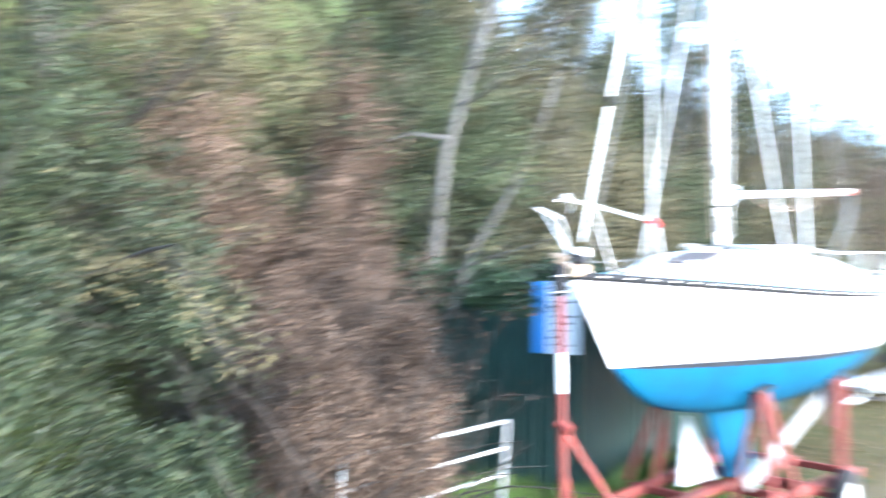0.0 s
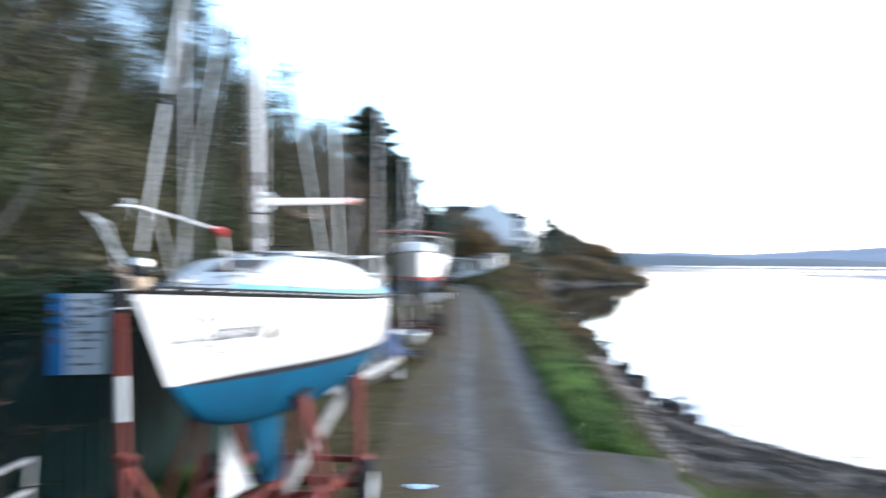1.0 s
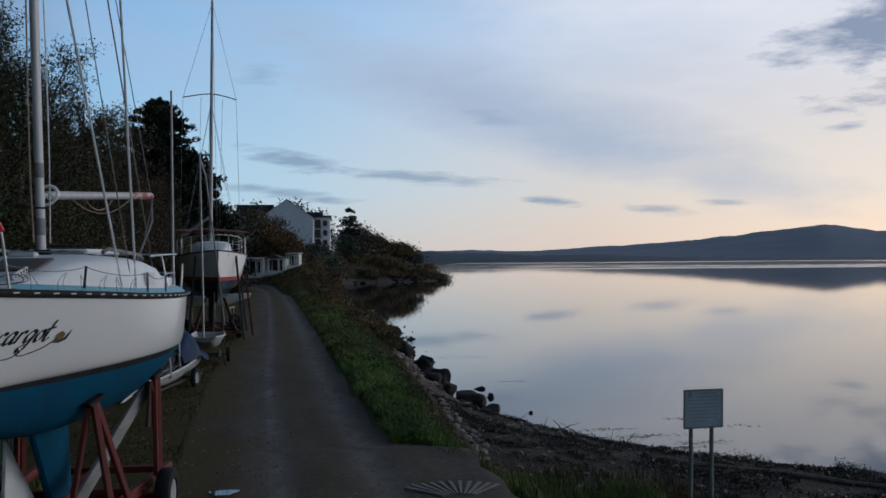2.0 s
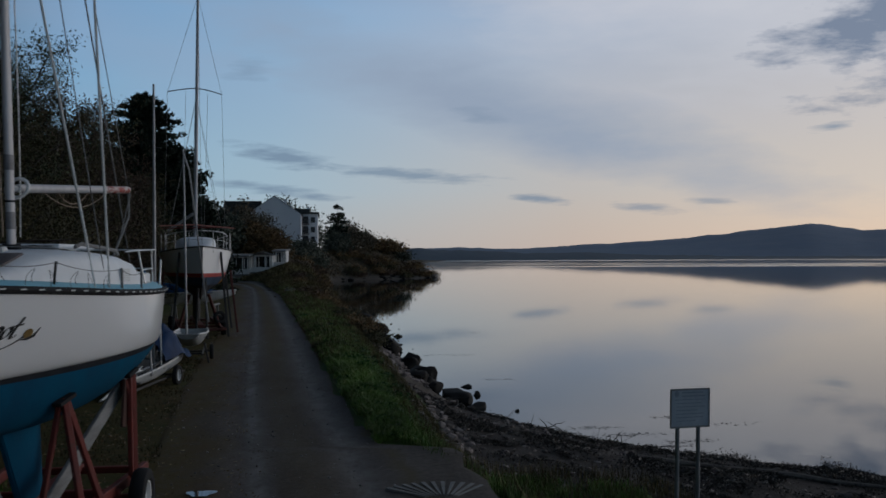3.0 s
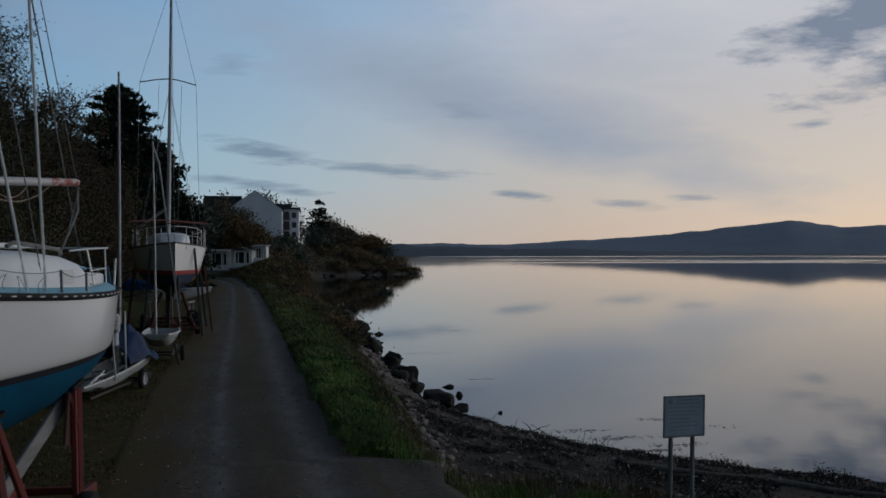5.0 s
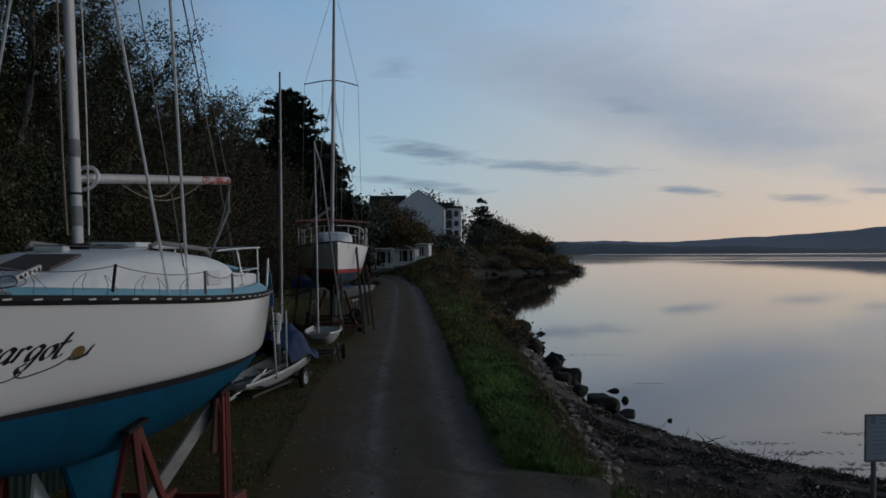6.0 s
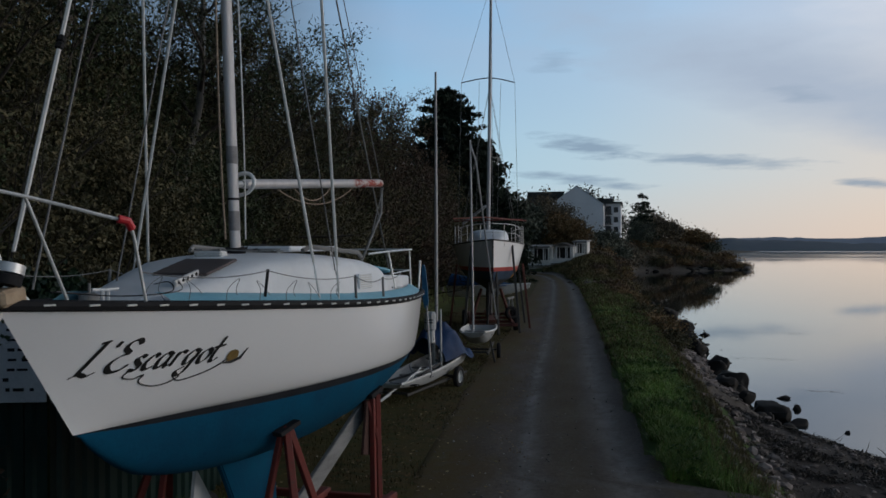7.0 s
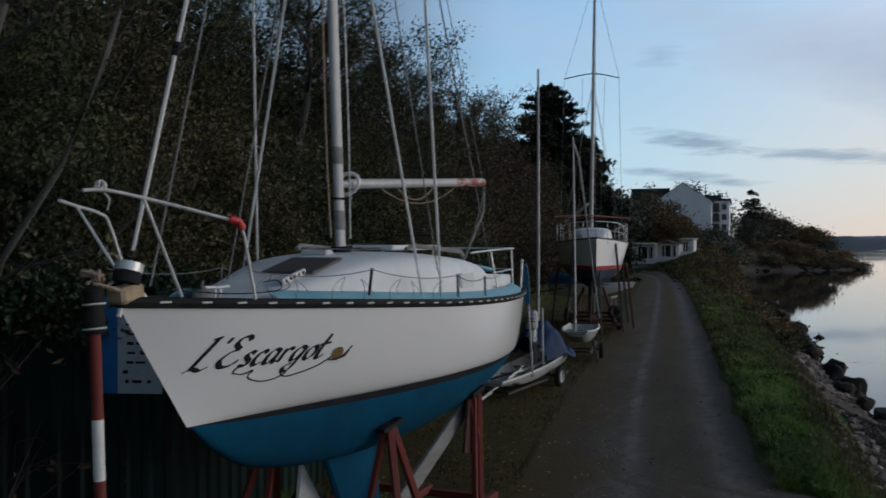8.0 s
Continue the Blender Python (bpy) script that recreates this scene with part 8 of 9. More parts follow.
for line in limbs:
    child(lt, "limb", limb_mesh("limb", [line], M_BARK))
child(lt, "twigwork", limb_mesh("twigwork", twigs, M_TWIG), kind="stuff")
pts = np.concatenate([t[0] for t in twigs])
child(lt, "leafage", leaf_mesh("leafage", pts[r0.integers(0, len(pts), 500)] + r0.normal(0, 0.05, (500, 3)), 0.07, M_LEAF_OLIVE, r0), kind="stuff")

GR = "fresh green leafy shrub with yellowing sprays"
DK, OL, BR, IV = "dense dark evergreen shrub", "olive green shrub thick with small leaves", "tangle of dead brown bracken and stems", "ivy and bramble heaped over the fence"
BUSHES = [
    (-8.6, -2.6, 2.0, 1.8, 3.6, M_LEAF_DARK, 9000, 0.09, DK), (-8.1, 0.2, 1.7, 1.6, 3.2, M_LEAF_DARK, 9000, 0.085, DK), (-7.6, 2.3, 1.3, 1.2, 3.6, M_LEAF_BROWN, 8000, 0.075, BR),
    (-6.75, 3.9, 0.85, 0.8, 3.0, M_LEAF_BROWN, 7500, 0.065, BR), (-7.3, 3.2, 1.0, 0.9, 2.4, M_LEAF_BROWN, 6000, 0.07, BR), (-9.4, 2.6, 1.8, 1.8, 5.4, M_LEAF_OLIVE, 9000, 0.085, OL),
    (-7.0, 6.3, 1.5, 1.1, 5.0, M_LEAF_DARK, 10000, 0.08, DK), (-5.9, 7.4, 1.0, 1.2, 4.4, M_LEAF_OLIVE, 9000, 0.075, OL), (-6.2, 9.8, 1.0, 1.5, 4.6, M_LEAF_OLIVE, 10000, 0.08, OL),
    (-6.4, 12.4, 1.0, 1.6, 4.8, M_LEAF_DARK, 10000, 0.08, DK), (-6.5, 15.2, 1.0, 1.7, 4.6, M_LEAF_OLIVE, 9500, 0.08, OL), (-6.6, 18.2, 1.0, 1.8, 4.4, M_LEAF_OLIVE, 9000, 0.085, OL),
    (-6.9, 21.6, 1.0, 2.0, 4.2, M_LEAF_DARK, 8500, 0.09, DK), (-7.9, 25.4, 1.1, 2.2, 4.4, M_LEAF_OLIVE, 8500, 0.10, OL), (-8.7, 29.6, 1.2, 2.4, 4.4, M_LEAF_BROWN, 8000, 0.10, BR),
    (-9.7, 34.2, 1.3, 2.6, 4.4, M_LEAF_OLIVE, 8000, 0.11, OL), (-10.0, 40.0, 1.4, 3.0, 4.4, M_LEAF_BROWN, 8000, 0.12, BR), (-9.6, 45.5, 1.6, 3.4, 4.6, M_LEAF_OLIVE, 8000, 0.13, OL),
    (-10.6, 53.0, 1.8, 4.0, 5.0, M_LEAF_DARK, 7500, 0.16, DK), (-11.6, 62.0, 2.0, 5.0, 5.0, M_LEAF_DARK, 7500, 0.18, DK), (-12.6, 73.0, 2.4, 6.0, 5.4, M_LEAF_DARK, 7500, 0.22, DK),
    (-8.2, 7.6, 1.4, 1.6, 5.6, M_LEAF_DARK, 9000, 0.085, DK), (-8.4, 12.0, 1.4, 2.0, 5.6, M_LEAF_OLIVE, 9000, 0.09, OL), (-8.6, 17.0, 1.4, 2.4, 5.6, M_LEAF_DARK, 9000, 0.09, DK), (-10.6, -4.5, 2.0, 2.0, 5.0, M_LEAF_DARK, 8000, 0.10, DK),
    (-6.5, -0.2, 1.3, 1.1, 2.7, M_LEAF_GREEN, 9000, 0.08, GR), (-6.8, 1.5, 1.1, 1.0, 2.9, M_LEAF_GREEN, 9000, 0.075, GR), (-7.6, 0.6, 1.5, 1.3, 4.2, M_LEAF_GREEN, 9000, 0.08, GR), (-6.9, -2.2, 1.5, 1.3, 2.6, M_LEAF_GREEN, 8000, 0.085, GR), (-5.5, -0.8, 1.0, 0.9, 1.5, M_LEAF_GREEN, 7000, 0.07, GR), (-5.4, 0.7, 0.9, 0.9, 1.5, M_LEAF_GREEN, 7000, 0.07, GR), (-5.3, -2.0, 1.0, 0.9, 1.3, M_LEAF_GREEN, 6000, 0.07, GR), (-6.1, 2.9, 0.8, 0.7, 2.3, M_LEAF_BROWN, 7000, 0.06, BR),
    (-4.95, 3.25, 0.5, 0.5, 2.6, M_LEAF_BROWN, 8000, 0.05, BR), (-4.32, 2.62, 0.42, 0.45, 1.7, M_LEAF_BROWN, 6000, 0.05, BR), (-4.7, 2.0, 0.6, 0.6, 2.3, M_LEAF_BROWN, 7000, 0.05, BR), (-9.6, 12.2, 1.9, 1.9, 6.0, M_LEAF_DARK, 12000, 0.12, DK), (-9.2, 14.8, 1.7, 1.9, 5.7, M_LEAF_OLIVE, 12000, 0.12, OL), (-9.4, 17.8, 1.8, 2.0, 5.6, M_LEAF_DARK, 12000, 0.12, DK), (-9.6, 21.0, 1.8, 2.0, 5.6, M_LEAF_OLIVE, 11000, 0.12, OL), (-10.2, 9.0, 1.8, 2.0, 7.0, M_LEAF_OLIVE, 11000, 0.12, OL), (-9.8, 25.5, 1.8, 2.4, 6.0, M_LEAF_DARK, 10000, 0.12, DK), (-10.4, 31.0, 1.9, 2.8, 6.0, M_LEAF_OLIVE, 10000, 0.13, OL),
    (-5.2, 3.0, 0.55, 0.6, 2.5, M_LEAF_BROWN, 8000, 0.05, BR), (-5.85, 3.5, 0.6, 0.6, 2.7, M_LEAF_BROWN, 7500, 0.055, BR), (-5.5, 2.2, 0.7, 0.6, 2.4, M_LEAF_BROWN, 7000, 0.055, BR), (-8.2, 3.6, 1.2, 1.2, 5.2, M_LEAF_OLIVE, 9000, 0.08, OL), (-7.4, 4.6, 0.9, 0.6, 4.6, M_LEAF_BROWN, 8000, 0.07, BR),
]
for k, (x, y, a, b, c, mat, nleaf, lf, lab) in enumerate(BUSHES):
    if y < 20:
        nleaf, lf = int(nleaf * 1.6), lf * 0.78
    bush((x, y, G(x, y) - 0.05), (a, b, c), mat, nleaf, lf, 300 + k, lab, stems=26 if mat is M_LEAF_BROWN else 9)
# ivy lying over the fence top
for k, (x, y, a, b) in enumerate(((-6.9, 5.35, 1.0, 0.45), (-5.9, 5.62, 0.8, 0.42), (-5.0, 6.2, 0.7, 0.5))):
    bush((x, y, 2.12), (a, b, 0.75), M_LEAF_IVY, 4500, 0.06, 350 + k, IV, stems=4, group="ivy on the fence", name="ivy", slim=0.8)
# bare bramble canes in front of the fence end
r1 = np.random.default_rng(9)
canes = []
for i in range(70):
    s = np.array([-7.0 + r1.normal(0, 0.55), 4.1 + r1.normal(0, 0.55), 0.0])
    w = np.array([r1.normal(0.15, 0.35), r1.normal(-0.05, 0.3), 1.0])
    canes.append((branch(r1, s, w / np.linalg.norm(w), r1.uniform(1.8, 3.6), 0.17, 8, -0.02), 0.010, 0.004))
root = thing("bramble", Matrix.Identity(4), "brown bramble canes and withered leaves by the fence", "bush")
child(root, "canework", limb_mesh("canework", canes, worn("reddish_canes", (0.07, 0.042, 0.034), (0.15, 0.10, 0.085), 5.0, rough=0.8)), kind="stuff")
pts = np.concatenate([c[0] for c in canes])
child(root, "leafage", leaf_mesh("leafage", pts[r1.integers(0, len(pts), 3500)] + r1.normal(0, 0.09, (3500, 3)), 0.065, M_LEAF_BROWN, r1))


def conifer(base, height, width, seed, label, mat=M_NEEDLE, leaf=0.34, n=9000, flat=0.25, shape=0.75, gaps=0.0, name="conifer", m=110):
    """Whorls of drooping boughs, each a spray of needle tufts."""
    r = np.random.default_rng(seed)
    root = thing(name, Matrix.Translation(base), label, "tree")
    child(root, "trunk", limb_mesh("trunk", [(branch(r, (0, 0, -0.3), (0, 0, 1), height, 0.02, 8, 0.1), 0.22, 0.03)], M_BARK, 8))
    boughs, cs = [], []
    for i in range(m):
        t = (i + 0.5) / m
        if gaps and math.sin(t * 23) > 1 - gaps:
            continue
        z = height * (0.06 + 0.93 * t)
        ln = width * (1 - t) ** shape * r.uniform(0.7, 1.15) + 0.25
        a = i * 2.39996 + r.uniform(-0.3, 0.3)
        b = branch(r, (0, 0, z), (math.cos(a), math.sin(a), flat), ln, 0.06, 5, -0.06)
        boughs.append((b, 0.05, 0.012))
        k = int(n / m * (0.4 + 1.2 * (1 - t)))
        q = b[r.integers(1, 6, k)] + (b[-1] - b[0])[None] * r.uniform(-0.12, 0.08, (k, 1)) + r.normal(0, 0.10 * ln ** 0.5, (k, 3)) * np.array([1, 1, 0.5])
        cs.append(q)
    child(root, "boughwork", limb_mesh("boughwork", boughs, M_TWIG), kind="stuff")
    child(root, "crown", leaf_mesh("crown", np.concatenate(cs), leaf, mat, r, 0.35, lift=(0, 0, 0.35)))
    return root


conifer((-12.6, 60.0, 0.0), 14.3, 5.4, 1, "tall dark conifer with dense ragged boughs", leaf=0.46, n=26000, shape=0.58, flat=0.5, m=210)
conifer((-11.0, 61.0, 0.0), 10.8, 4.0, 12, "dark conifer leaning against the taller one", leaf=0.46, n=16000, shape=0.5, flat=0.5, m=160)
conifer((-10.3, 64.0, 0.0), 9.0, 3.6, 2, "dark conifer below the taller one", leaf=0.42, n=7000, shape=0.7)
conifer((-16.0, 66.0, 0.0), 10.0, 4.5, 3, "dark conifer among the trees", leaf=0.45, n=6000)
# far trees and hedges round the house and along the point, many in haze-paled leaves
conifer((2.2, 220.0, 2.6), 13.6, 4.2, 4, "shore pine with flat ragged tiers beside the white house", leaf=0.75, n=5200, flat=0.12, shape=0.45, gaps=0.40, name="pine")
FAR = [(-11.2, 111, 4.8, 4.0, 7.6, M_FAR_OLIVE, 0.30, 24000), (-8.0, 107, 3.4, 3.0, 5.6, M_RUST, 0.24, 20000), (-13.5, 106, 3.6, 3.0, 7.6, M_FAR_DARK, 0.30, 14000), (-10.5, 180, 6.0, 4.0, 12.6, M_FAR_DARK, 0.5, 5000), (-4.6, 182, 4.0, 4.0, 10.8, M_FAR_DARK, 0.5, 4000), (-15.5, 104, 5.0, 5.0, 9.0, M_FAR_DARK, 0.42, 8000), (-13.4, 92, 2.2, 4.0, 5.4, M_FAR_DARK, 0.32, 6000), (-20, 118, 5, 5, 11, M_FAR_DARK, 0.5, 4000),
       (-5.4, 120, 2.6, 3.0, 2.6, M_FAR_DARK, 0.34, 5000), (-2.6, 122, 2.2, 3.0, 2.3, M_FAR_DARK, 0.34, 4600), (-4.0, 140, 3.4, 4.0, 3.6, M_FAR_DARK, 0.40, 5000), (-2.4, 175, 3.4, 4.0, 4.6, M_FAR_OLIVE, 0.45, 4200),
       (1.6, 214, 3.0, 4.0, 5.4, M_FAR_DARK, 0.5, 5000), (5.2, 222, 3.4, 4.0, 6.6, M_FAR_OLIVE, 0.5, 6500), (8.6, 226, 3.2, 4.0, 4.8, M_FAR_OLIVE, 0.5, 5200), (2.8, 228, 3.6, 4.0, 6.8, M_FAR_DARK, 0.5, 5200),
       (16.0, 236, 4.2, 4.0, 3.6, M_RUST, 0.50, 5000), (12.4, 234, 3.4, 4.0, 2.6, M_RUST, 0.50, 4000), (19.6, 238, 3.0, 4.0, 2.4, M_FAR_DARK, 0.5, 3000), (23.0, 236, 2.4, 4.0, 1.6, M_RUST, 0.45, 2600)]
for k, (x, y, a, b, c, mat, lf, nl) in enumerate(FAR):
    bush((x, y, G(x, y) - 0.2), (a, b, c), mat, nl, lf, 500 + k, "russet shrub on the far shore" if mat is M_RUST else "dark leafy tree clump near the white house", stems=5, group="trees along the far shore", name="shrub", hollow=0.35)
# russet scrub and dark rocks along the point
r3 = np.random.default_rng(61)
for k in range(34):
    x = 0.5 + 27 * (k / 34) + r3.uniform(-0.4, 0.4)
    y = float(np.interp(x, [0, 3.5, 12, 22, 27.4], [203, 204, 210, 218, 226])) + r3.uniform(2.5, 14.0)
    bush((x, y, G(x, y) - 0.3), (r3.uniform(1.4, 2.4), 2.4, r3.uniform(0.6, 1.5)), (M_RUST, M_LEAF_BROWN, M_RUST, M_LEAF_OLIVE)[k % 4], 1300, 0.38, 1200 + k, "russet scrub on the rocky point", stems=5, group="scrub on the point", name="scrub", hollow=0.4)
for k in range(26):
    y = 96 + 104 * (k / 26)
    x = lerp_table(SHORE, y) - r3.uniform(1.2, 4.0)
    bush((x, y, G(x, y) - 0.2), (1.2, 2.4, r3.uniform(0.5, 1.2)), (M_RUST, M_LEAF_BROWN, M_STRAW)[k % 3], 1400, 0.22, 1300 + k, "withered scrub on the far bank", stems=6, group="scrub on the far bank", name="scrub", hollow=0.4)
for k in range(46):
    if k < 20:
        y = 66 + 134 * (k / 20)
        x = lerp_table(SHORE, y) - r3.uniform(-0.4, 1.0)
        a = r3.uniform(0.35, 0.8)
    else:
        x = 1 + 27.5 * ((k - 20) / 26)
        y = float(np.interp(x, [0, 3.5, 12, 22, 27.4, 29], [203, 204, 210, 218, 226, 232])) + r3.uniform(-0.8, 2.0)
        y += r3.uniform(0, 2.5)
        a = r3.uniform(0.35, 1.0) + 0.8 * r3.random() ** 3
    bm = bmesh.new()
    rock_bm(bm, (0, 0, 0), (a, a * 0.8, a * 0.5), 30 + k * 0.41, 0.3, 2)
    solid("boulder", bm, M_ROCK if k % 5 else M_STONE, "rough rock along the foot of the point", "rock", "rocks along the point", m=pose(x, y, WATER + a * 0.15))
# a bare bush at the edge of the sea bank
tree((-0.35, 67.0, land(-0.35, 67.0) - 0.1), 3.4, 0.95, M_RUST, 1500, 0.10, 905, "bare russet bush at the edge of the sea bank", trunk_r=0.04, bare=0.9, group="trees along the far shore", first=0.05)
# bare twiggy tree before the gable
tree((-10.9, 150, 2.2), 7.6, 2.4, M_LEAF_OLIVE, 250, 0.3, 901, "bare thin tree in front of the white gable", trunk_r=0.12, bare=1.0, group="trees along the far shore")
# low russet scrub down the bank
r2 = np.random.default_rng(31)
for k in range(16):
    y = 33 + k * 3.6
    low = 1.0 if y < 40 else 0.45
    x = lerp_table(VERGE_OUT, y) + r2.uniform(0.1, 0.7) * low
    bush((x, y, G(x, y) - 0.1), (0.6, 1.1, r2.uniform(0.5, 0.9) * low + 0.15), M_RUST if k % 3 else M_LEAF_OLIVE, 1500, 0.12, 700 + k, "low russet scrub on the sea bank", stems=14, group="scrub on the bank", name="scrub")


# dead scrub on the bank above the inlet
for k in range(15):
    y = 60 + 42 * (k / 15)
    a, b = lerp_table(VERGE_OUT, y) - 1.2, lerp_table(SHORE, y) - 0.3
    x = a + (b - a) * (r2.uniform(0.0, 0.3) if y < 88 else r2.uniform(0.05, 0.95))
    bush((x, y, G(x, y) - 0.12), (0.8, 1.4, r2.uniform(0.3, 0.55)), (M_RUST, M_LEAF_BROWN, M_STRAW)[k % 3], 1500, 0.15, 1500 + k, "dead brown scrub above the inlet", stems=12, group="scrub above the inlet", name="scrub")

# ---- grass ----
def blades(name, spots, length, width, mat, r, label, droop=0.35):
    c = np.asarray(spots, float)
    n = len(c)
    ln = (length * r.uniform(0.5, 1.3, n))[:, None]
    a = r.uniform(0, 6.28, n)
    side = np.stack([np.cos(a), np.sin(a), np.zeros(n)], 1) * width * r.uniform(0.6, 1.3, n)[:, None]
    bend = np.stack([-np.sin(a), np.cos(a), np.zeros(n)], 1) * ln * r.uniform(0, 2 * droop, n)[:, None] + r.normal(0, 0.12, (n, 3)) * ln
    mid = c + bend * 0.35 + np.array([0, 0, 1]) * ln * 0.6
    tip = c + bend + np.array([0, 0, 1]) * ln * 0.95
    v = np.stack([c - side, c + side, mid + side * 0.7, mid - side * 0.7, tip], 1).reshape(-1, 3)
    k = np.arange(n)[:, None] * 5
    f = np.concatenate([k + np.array([0, 1, 2]), k + np.array([0, 2, 3]), k + np.array([3, 2, 4])], 1).reshape(-1, 3)
    return tagged(new(name, raw_mesh(name, v, f, mat)), label, "grass", kind="stuff")


def strip_spots(n, y0, y1, power, inner, outer, r, patchy=0.0):
    out = []
    while len(out) < n:
        y = y0 + (y1 - y0) * r.random() ** power
        a, b = inner(y), outer(y)
        x = a + (b - a) * r.random()
        if patchy and noise.noise(Vector((x * 0.9, y * 0.9, 11))) + r.normal(0, 0.15) < patchy - 0.5:
            continue
        out.append((x, y, land(x, y) - 0.01))
    return out


def ragged_edge(spots, y0):
    """Thins the turf towards its ends and its lane side, and leaves hollows in it."""
    out = []
    for x, y, z in spots:
        n = noise.noise(Vector((x * 2.1, y * 2.1, 3))) + 0.6 * noise.noise(Vector((x * 5.5, y * 5.5, 7)))
        if y < y0 + 0.35 + 0.5 * n or x < lerp_table(VERGE_IN, y) + 0.10 + 0.14 * n or n < -0.62:
            continue
        out.append((x, y, z))
    return out


weeds = []
for k in range(50):
    y = 11.4 + 30 * r2.random() ** 1.7
    a, b = lerp_table(VERGE_IN, y) + 0.15, lerp_table(VERGE_OUT, y)
    cx = a + (b - a) * r2.random()
    size = r2.uniform(0.10, 0.26)
    for m in range(70):
        d = r2.normal(0, 1, 3)
        d = d / np.linalg.norm(d)
        weeds.append((cx + d[0] * size, y + d[1] * size, land(cx, y) + 0.03 + abs(d[2]) * size * 0.8))
tagged(new("verge_weeds", leaf_mesh("verge_weeds", weeds, 0.055, M_WEEDLEAF, r2, 0.6, lift=(0, 0, 0.5))), "broad-leaved green weeds in the sea verge", "weeds", kind="stuff")
sp = [(x, y, 0) for x, y in ((r2.uniform(-9, 2.0), r2.uniform(80, 104)) for _ in range(26000)) if x > lerp_table(VERGE_IN, y) + 0.1]
blades("rough_grass", [(x, y, land(x, y) - 0.01) for x, y, z in sp], 0.30, 0.03, M_STRAW, r2, "rough dull grass below the chalets", 0.5)
blades("inlet_grass", strip_spots(9000, 56, 104, 1.0, lambda y: lerp_table(VERGE_OUT, y) - 0.6, lambda y: lerp_table(SHORE, y) - 0.3, r2), 0.22, 0.03, M_STRAW, r2, "dead grass on the bank above the inlet", 0.5)
blades("point_grass", strip_spots(24000, 98, 240, 0.8, lambda y: lerp_table(VERGE_OUT, y) - 3.0, lambda y: lerp_table(VERGE_OUT, y) + 0.72 * (lerp_table(SHORE, y) - lerp_table(VERGE_OUT, y)), r2, 0.25), 0.55, 0.08, M_DEADGRASS, r2, "dead brown grass over the slope of the point", 0.6)
blades("verge_grass", ragged_edge(strip_spots(64000, 11.1, 44, 1.9, lambda y: lerp_table(VERGE_IN, y) - 0.05, lambda y: lerp_table(VERGE_OUT, y) + 0.25, r2), 11.1), 0.14, 0.007, M_GRASS, r2, "lush green grass on the sea verge", 0.75)
blades("verge_grass_far", strip_spots(28000, 22, 84, 0.8, lambda y: lerp_table(VERGE_IN, y), lambda y: lerp_table(VERGE_OUT, y) + 0.4, r2), 0.18, 0.013, M_STRAW, r2, "dull grass on the verge towards the bend", 0.6)
blades("verge_grass_bend", strip_spots(5000, 38, 84, 1.2, lambda y: lerp_table(VERGE_IN, y), lambda y: lerp_table(VERGE_OUT, y) + 0.3, r2), 0.20, 0.016, M_GRASS, r2, "green tufts on the verge towards the bend", 0.6)
blades("bank_grass", strip_spots(18000, 12, 75, 1.3, lambda y: lerp_table(VERGE_OUT, y) - 0.15, lambda y: lerp_table(VERGE_OUT, y) + 0.9, r2, 0.3), 0.22, 0.007, M_STRAW, r2, "dry straw-coloured grass on the bank edge")
blades("shore_grass", strip_spots(26000, 7.0, 14.5, 1.0, lambda y: lerp_table(VERGE_OUT, y) - 0.35, lambda y: 6.6 - 0.15 * abs(y - 11), r2, 0.45), 0.20, 0.007, M_GRASS, r2, "green and straw grass above the beach")
blades("shore_straw", strip_spots(8000, 7.0, 15.5, 1.0, lambda y: lerp_table(VERGE_OUT, y) - 0.2, lambda y: 7.0, r2, 0.4), 0.30, 0.006, M_STRAW, r2, "dry grass stalks above the beach")
M_LITTER = leaf_material("fallen_leaves", [(0.10, 0.060, 0.030), (0.16, 0.100, 0.050), (0.24, 0.17, 0.10), (0.34, 0.29, 0.22)], 0.7, 0.2)
litter = [(x, y, z + 0.045) for x, y, z in strip_spots(2600, 5.5, 34, 1.5, lambda y: lerp_table(ROAD_LEFT, y) - 2.5, lambda y: lerp_table(ROAD_LEFT, y) + 1.7, r2, 0.5)]
tagged(new("leaf_litter", leaf_mesh("leaf_litter", litter, 0.035, M_LITTER, r2, 0.6, lift=(0, 0, 0))), "brown fallen leaves strewn under the boats and on the lane", "leaf litter", kind="stuff")
blades("yard_grass", strip_spots(20000, 5.5, 40, 1.5, lambda y: lerp_table(ROAD_LEFT, y) - 4.0, lambda y: lerp_table(ROAD_LEFT, y) + 0.85, r2, 0.5), 0.06, 0.006, M_YARDGRASS, r2, "short patchy grass under the boats")
blades("fence_grass", strip_spots(5000, 4.6, 8.5, 1.0, lambda y: -5.6, lambda y: -3.4, r2, 0.3), 0.28, 0.009, M_GRASS, r2, "rank grass at the fence foot")
sp = strip_spots(2000, 6, 44, 1.4, lambda y: lerp_table(ROAD_LEFT, y) - 3.0, lambda y: lerp_table(ROAD_LEFT, y) + 1.2, r2)
sp = [(x, y, max(z, 0.0) + 0.035) for x, y, z in sp]
litter = leaf_mesh("fallen_leaves", sp, 0.06, leaf_material("pale_fallen_leaves", [(0.12, 0.08, 0.03), (0.26, 0.19, 0.08), (0.34, 0.28, 0.15)]), r2, 0.6, lift=(0, 0, 0))
lv = np.zeros(len(litter.vertices) * 3, np.float32)
litter.vertices.foreach_get("co", lv)
lv = lv.reshape(-1, 3)
base_z = np.repeat(np.array([p[2] for p in sp], np.float32), 4)
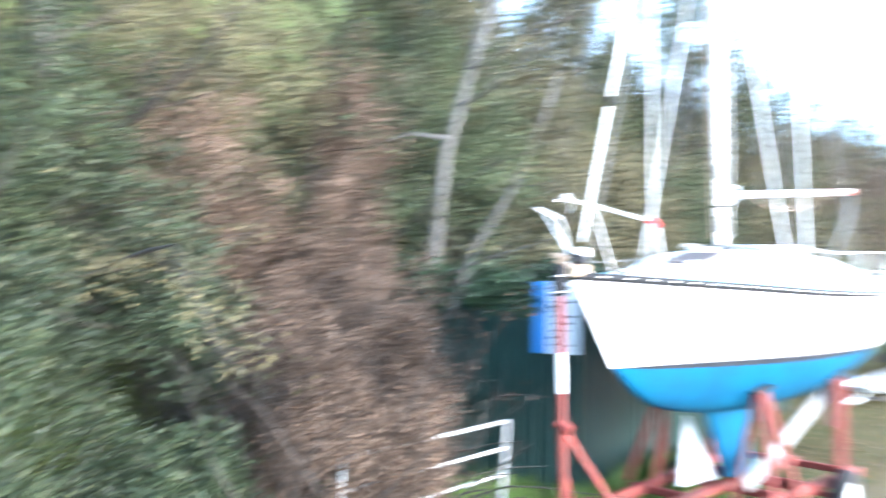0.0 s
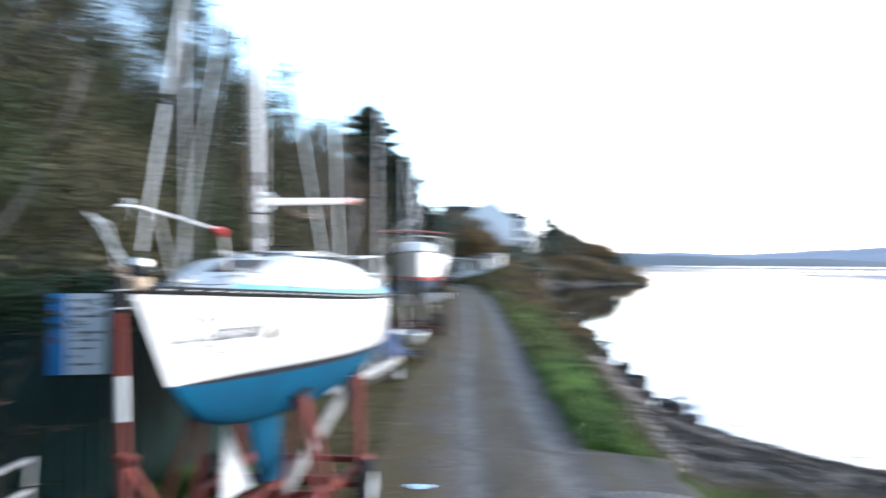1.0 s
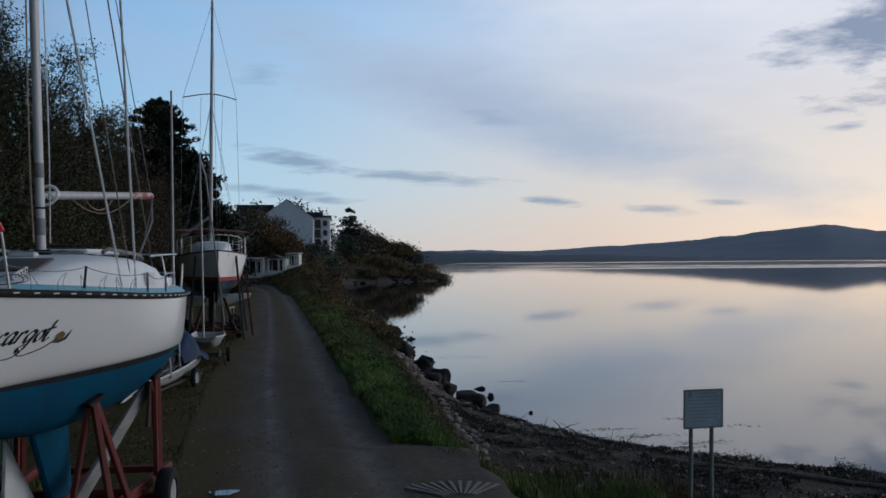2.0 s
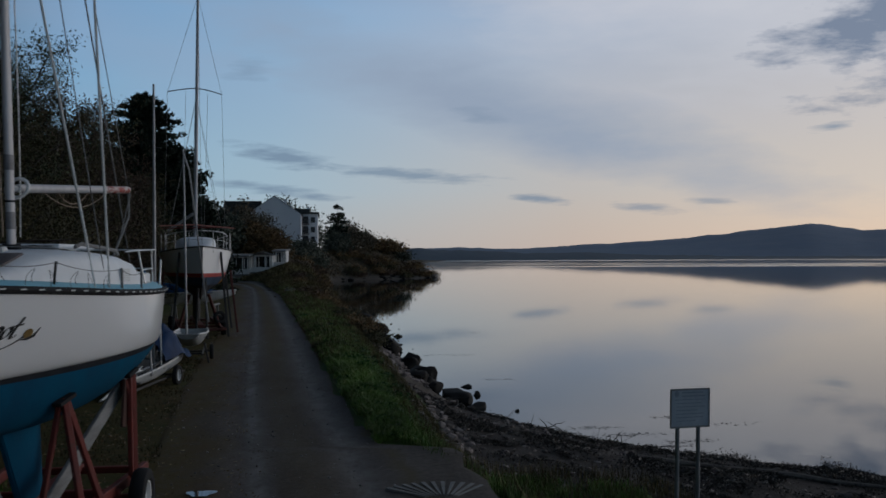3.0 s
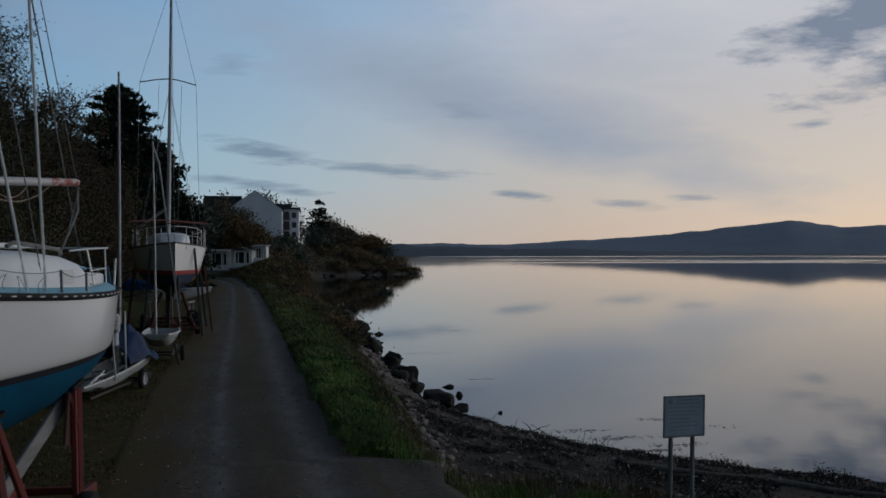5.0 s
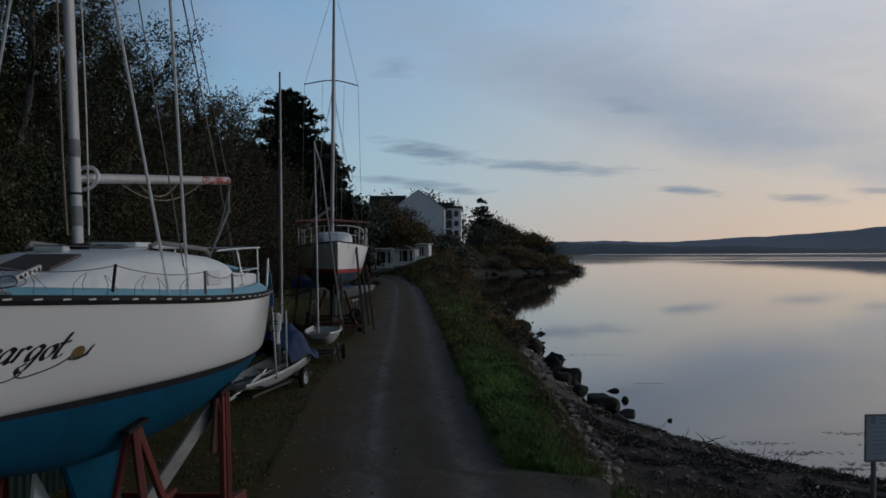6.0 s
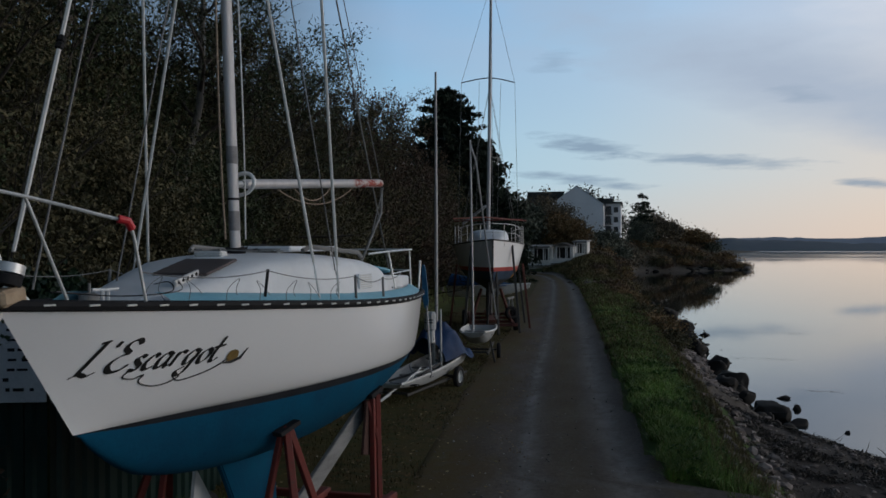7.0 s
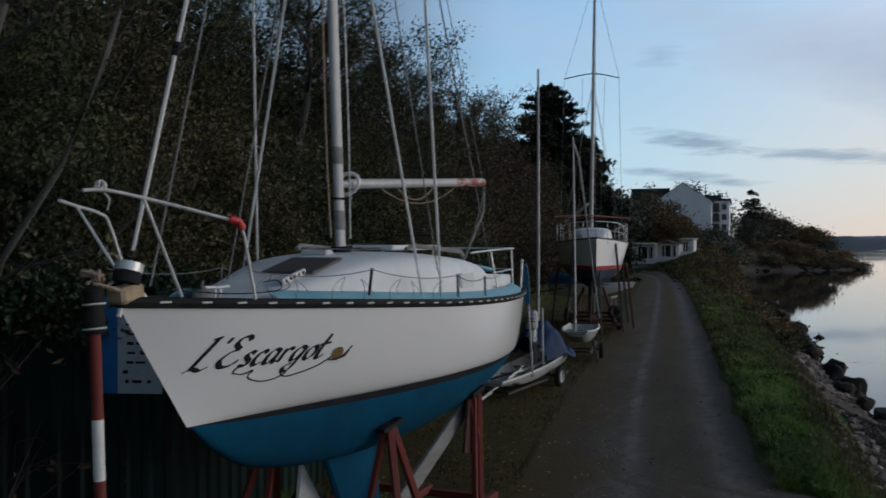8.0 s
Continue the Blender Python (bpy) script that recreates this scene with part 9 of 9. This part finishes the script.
lv[:, 2] = base_z + (lv[:, 2] - base_z) * 0.25
litter.vertices.foreach_set("co", lv.ravel())
tagged(new("fallen_leaves", litter), "pale fallen leaves strewn over the yard", "leaves", kind="stuff")

# ---- wrack lines, driftwood and floating weed ----
wr = []
for off, n, wide in ((0.5, 9000, 0.5), (1.1, 16000, 0.5), (2.2, 14000, 0.7), (4.3, 12000, 0.8), (6.0, 9000, 0.8), (8.2, 9000, 1.0)):
    got = 0
    while got < n:
        y = 8 + 18.0 * r2.random()
        x = lerp_table(SHORE, y) - off - abs(r2.normal(0, wide)) + 0.5 * noise.noise(Vector((y * 0.8, off, 0)))
        if x < lerp_table(VERGE_OUT, y) + 1.2 or noise.noise(Vector((x * 0.7, y * 0.7, off))) < -0.12:
            continue
        heap = 0.16 * max(0.0, noise.noise(Vector((x * 0.9, y * 0.9, 21)))) if off < 2 else 0.0
        wr.append((x, y, land(x, y) + 0.02 + abs(r2.normal(0, 0.03 + heap))))
        got += 1
tagged(new("seaweed_wrack", leaf_mesh("seaweed_wrack", wr, 0.075, M_WEED, r2, 0.35, lift=(0, 0, 0))), "dark lines of washed up seaweed along the beach", "seaweed", kind="stuff")
M_DRIFT = worn("bleached_driftwood", (0.10, 0.085, 0.07), (0.22, 0.19, 0.165), 3.0, rough=0.85, stretch=(2, 2, 2))
drift = thing("driftwood", Matrix.Identity(4), "heap of bare driftwood branches on the tide line", "driftwood")
lines = []
for i in range(34):
    x = r2.uniform(4.9, 8.0)
    y = float(np.interp(x, [4.5, 5.6, 6.9, 8.1, 9.4], [27, 26, 24.2, 22.2, 21])) - r2.uniform(1.0, 2.6)
    w = np.array([r2.normal(0, 1), r2.normal(0, 0.6), abs(r2.normal(0.05, 0.16))])
    lines.append((branch(r2, (x, y, land(x, y) + 0.03), w / np.linalg.norm(w), r2.uniform(0.3, 0.9), 0.2, 6, -0.01), r2.uniform(0.012, 0.03), 0.005))
child(drift, "branchwork", limb_mesh("branchwork", lines, M_DRIFT), kind="stuff")
for x, y, h in ((8.0, 22.9, 0.5), (6.2, 24.0, 0.45), (8.6, 22.4, 0.35)):
    w = np.array([r2.normal(0, 0.2), 0, 1])
    child(drift, "upright_stick", limb_mesh("upright_stick", [(branch(r2, (x, y, land(x, y) - 0.05), w / np.linalg.norm(w), h, 0.15, 5), 0.016, 0.006)], M_DRIFT))
for k, (x, y, z, ln) in enumerate(((7.4, 17.6, 0.05, 3.2), (10.2, 16.4, 0.05, 2.6))):
    bm = bmesh.new()
    pts = branch(np.random.default_rng(60 + k), (x, y, land(x, y) + z), (0.95, -0.25, 0.0), ln, 0.04, 6, 0.0)
    tube(bm, [Vector((p[0], p[1], land(p[0], p[1]) + z)) for p in pts], [0.06, 0.07, 0.07, 0.06, 0.06, 0.05, 0.04], 8)
    solid("driftwood_log", bm, M_DRIFT, "bleached driftwood log lying on the beach", "driftwood")
fl = []
for cx, cy, sx, n in ((9.2, 23.4, 1.2, 90), (8.3, 24.6, 1.0, 60), (10.6, 22.2, 1.0, 50), (11.6, 26.0, 0.8, 40), (9.9, 21.6, 0.5, 70), (6.5, 46, 2.0, 50), (9.5, 60, 3.0, 60), (7.6, 36, 0.8, 25), (12.5, 24.5, 1.2, 30)):
    for _ in range(n):
        x, y = cx + r2.normal(0, sx * 0.5), cy + r2.normal(0, 0.14 * sx)
        fl.append((x, y, WATER + 0.012))
wm = leaf_mesh("floating_weed", fl, 0.16, M_WEED, r2, 0.4, lift=(0, 0, 0))
lv = np.zeros(len(wm.vertices) * 3, np.float32)
wm.vertices.foreach_get("co", lv)
lv = lv.reshape(-1, 3)
lv[:, 2] = WATER + 0.006 + np.abs(lv[:, 2] - WATER) * 0.12
wm.vertices.foreach_set("co", lv.ravel())
tagged(new("floating_weed", wm), "scraps of dark weed floating off the beach", "seaweed", kind="stuff")
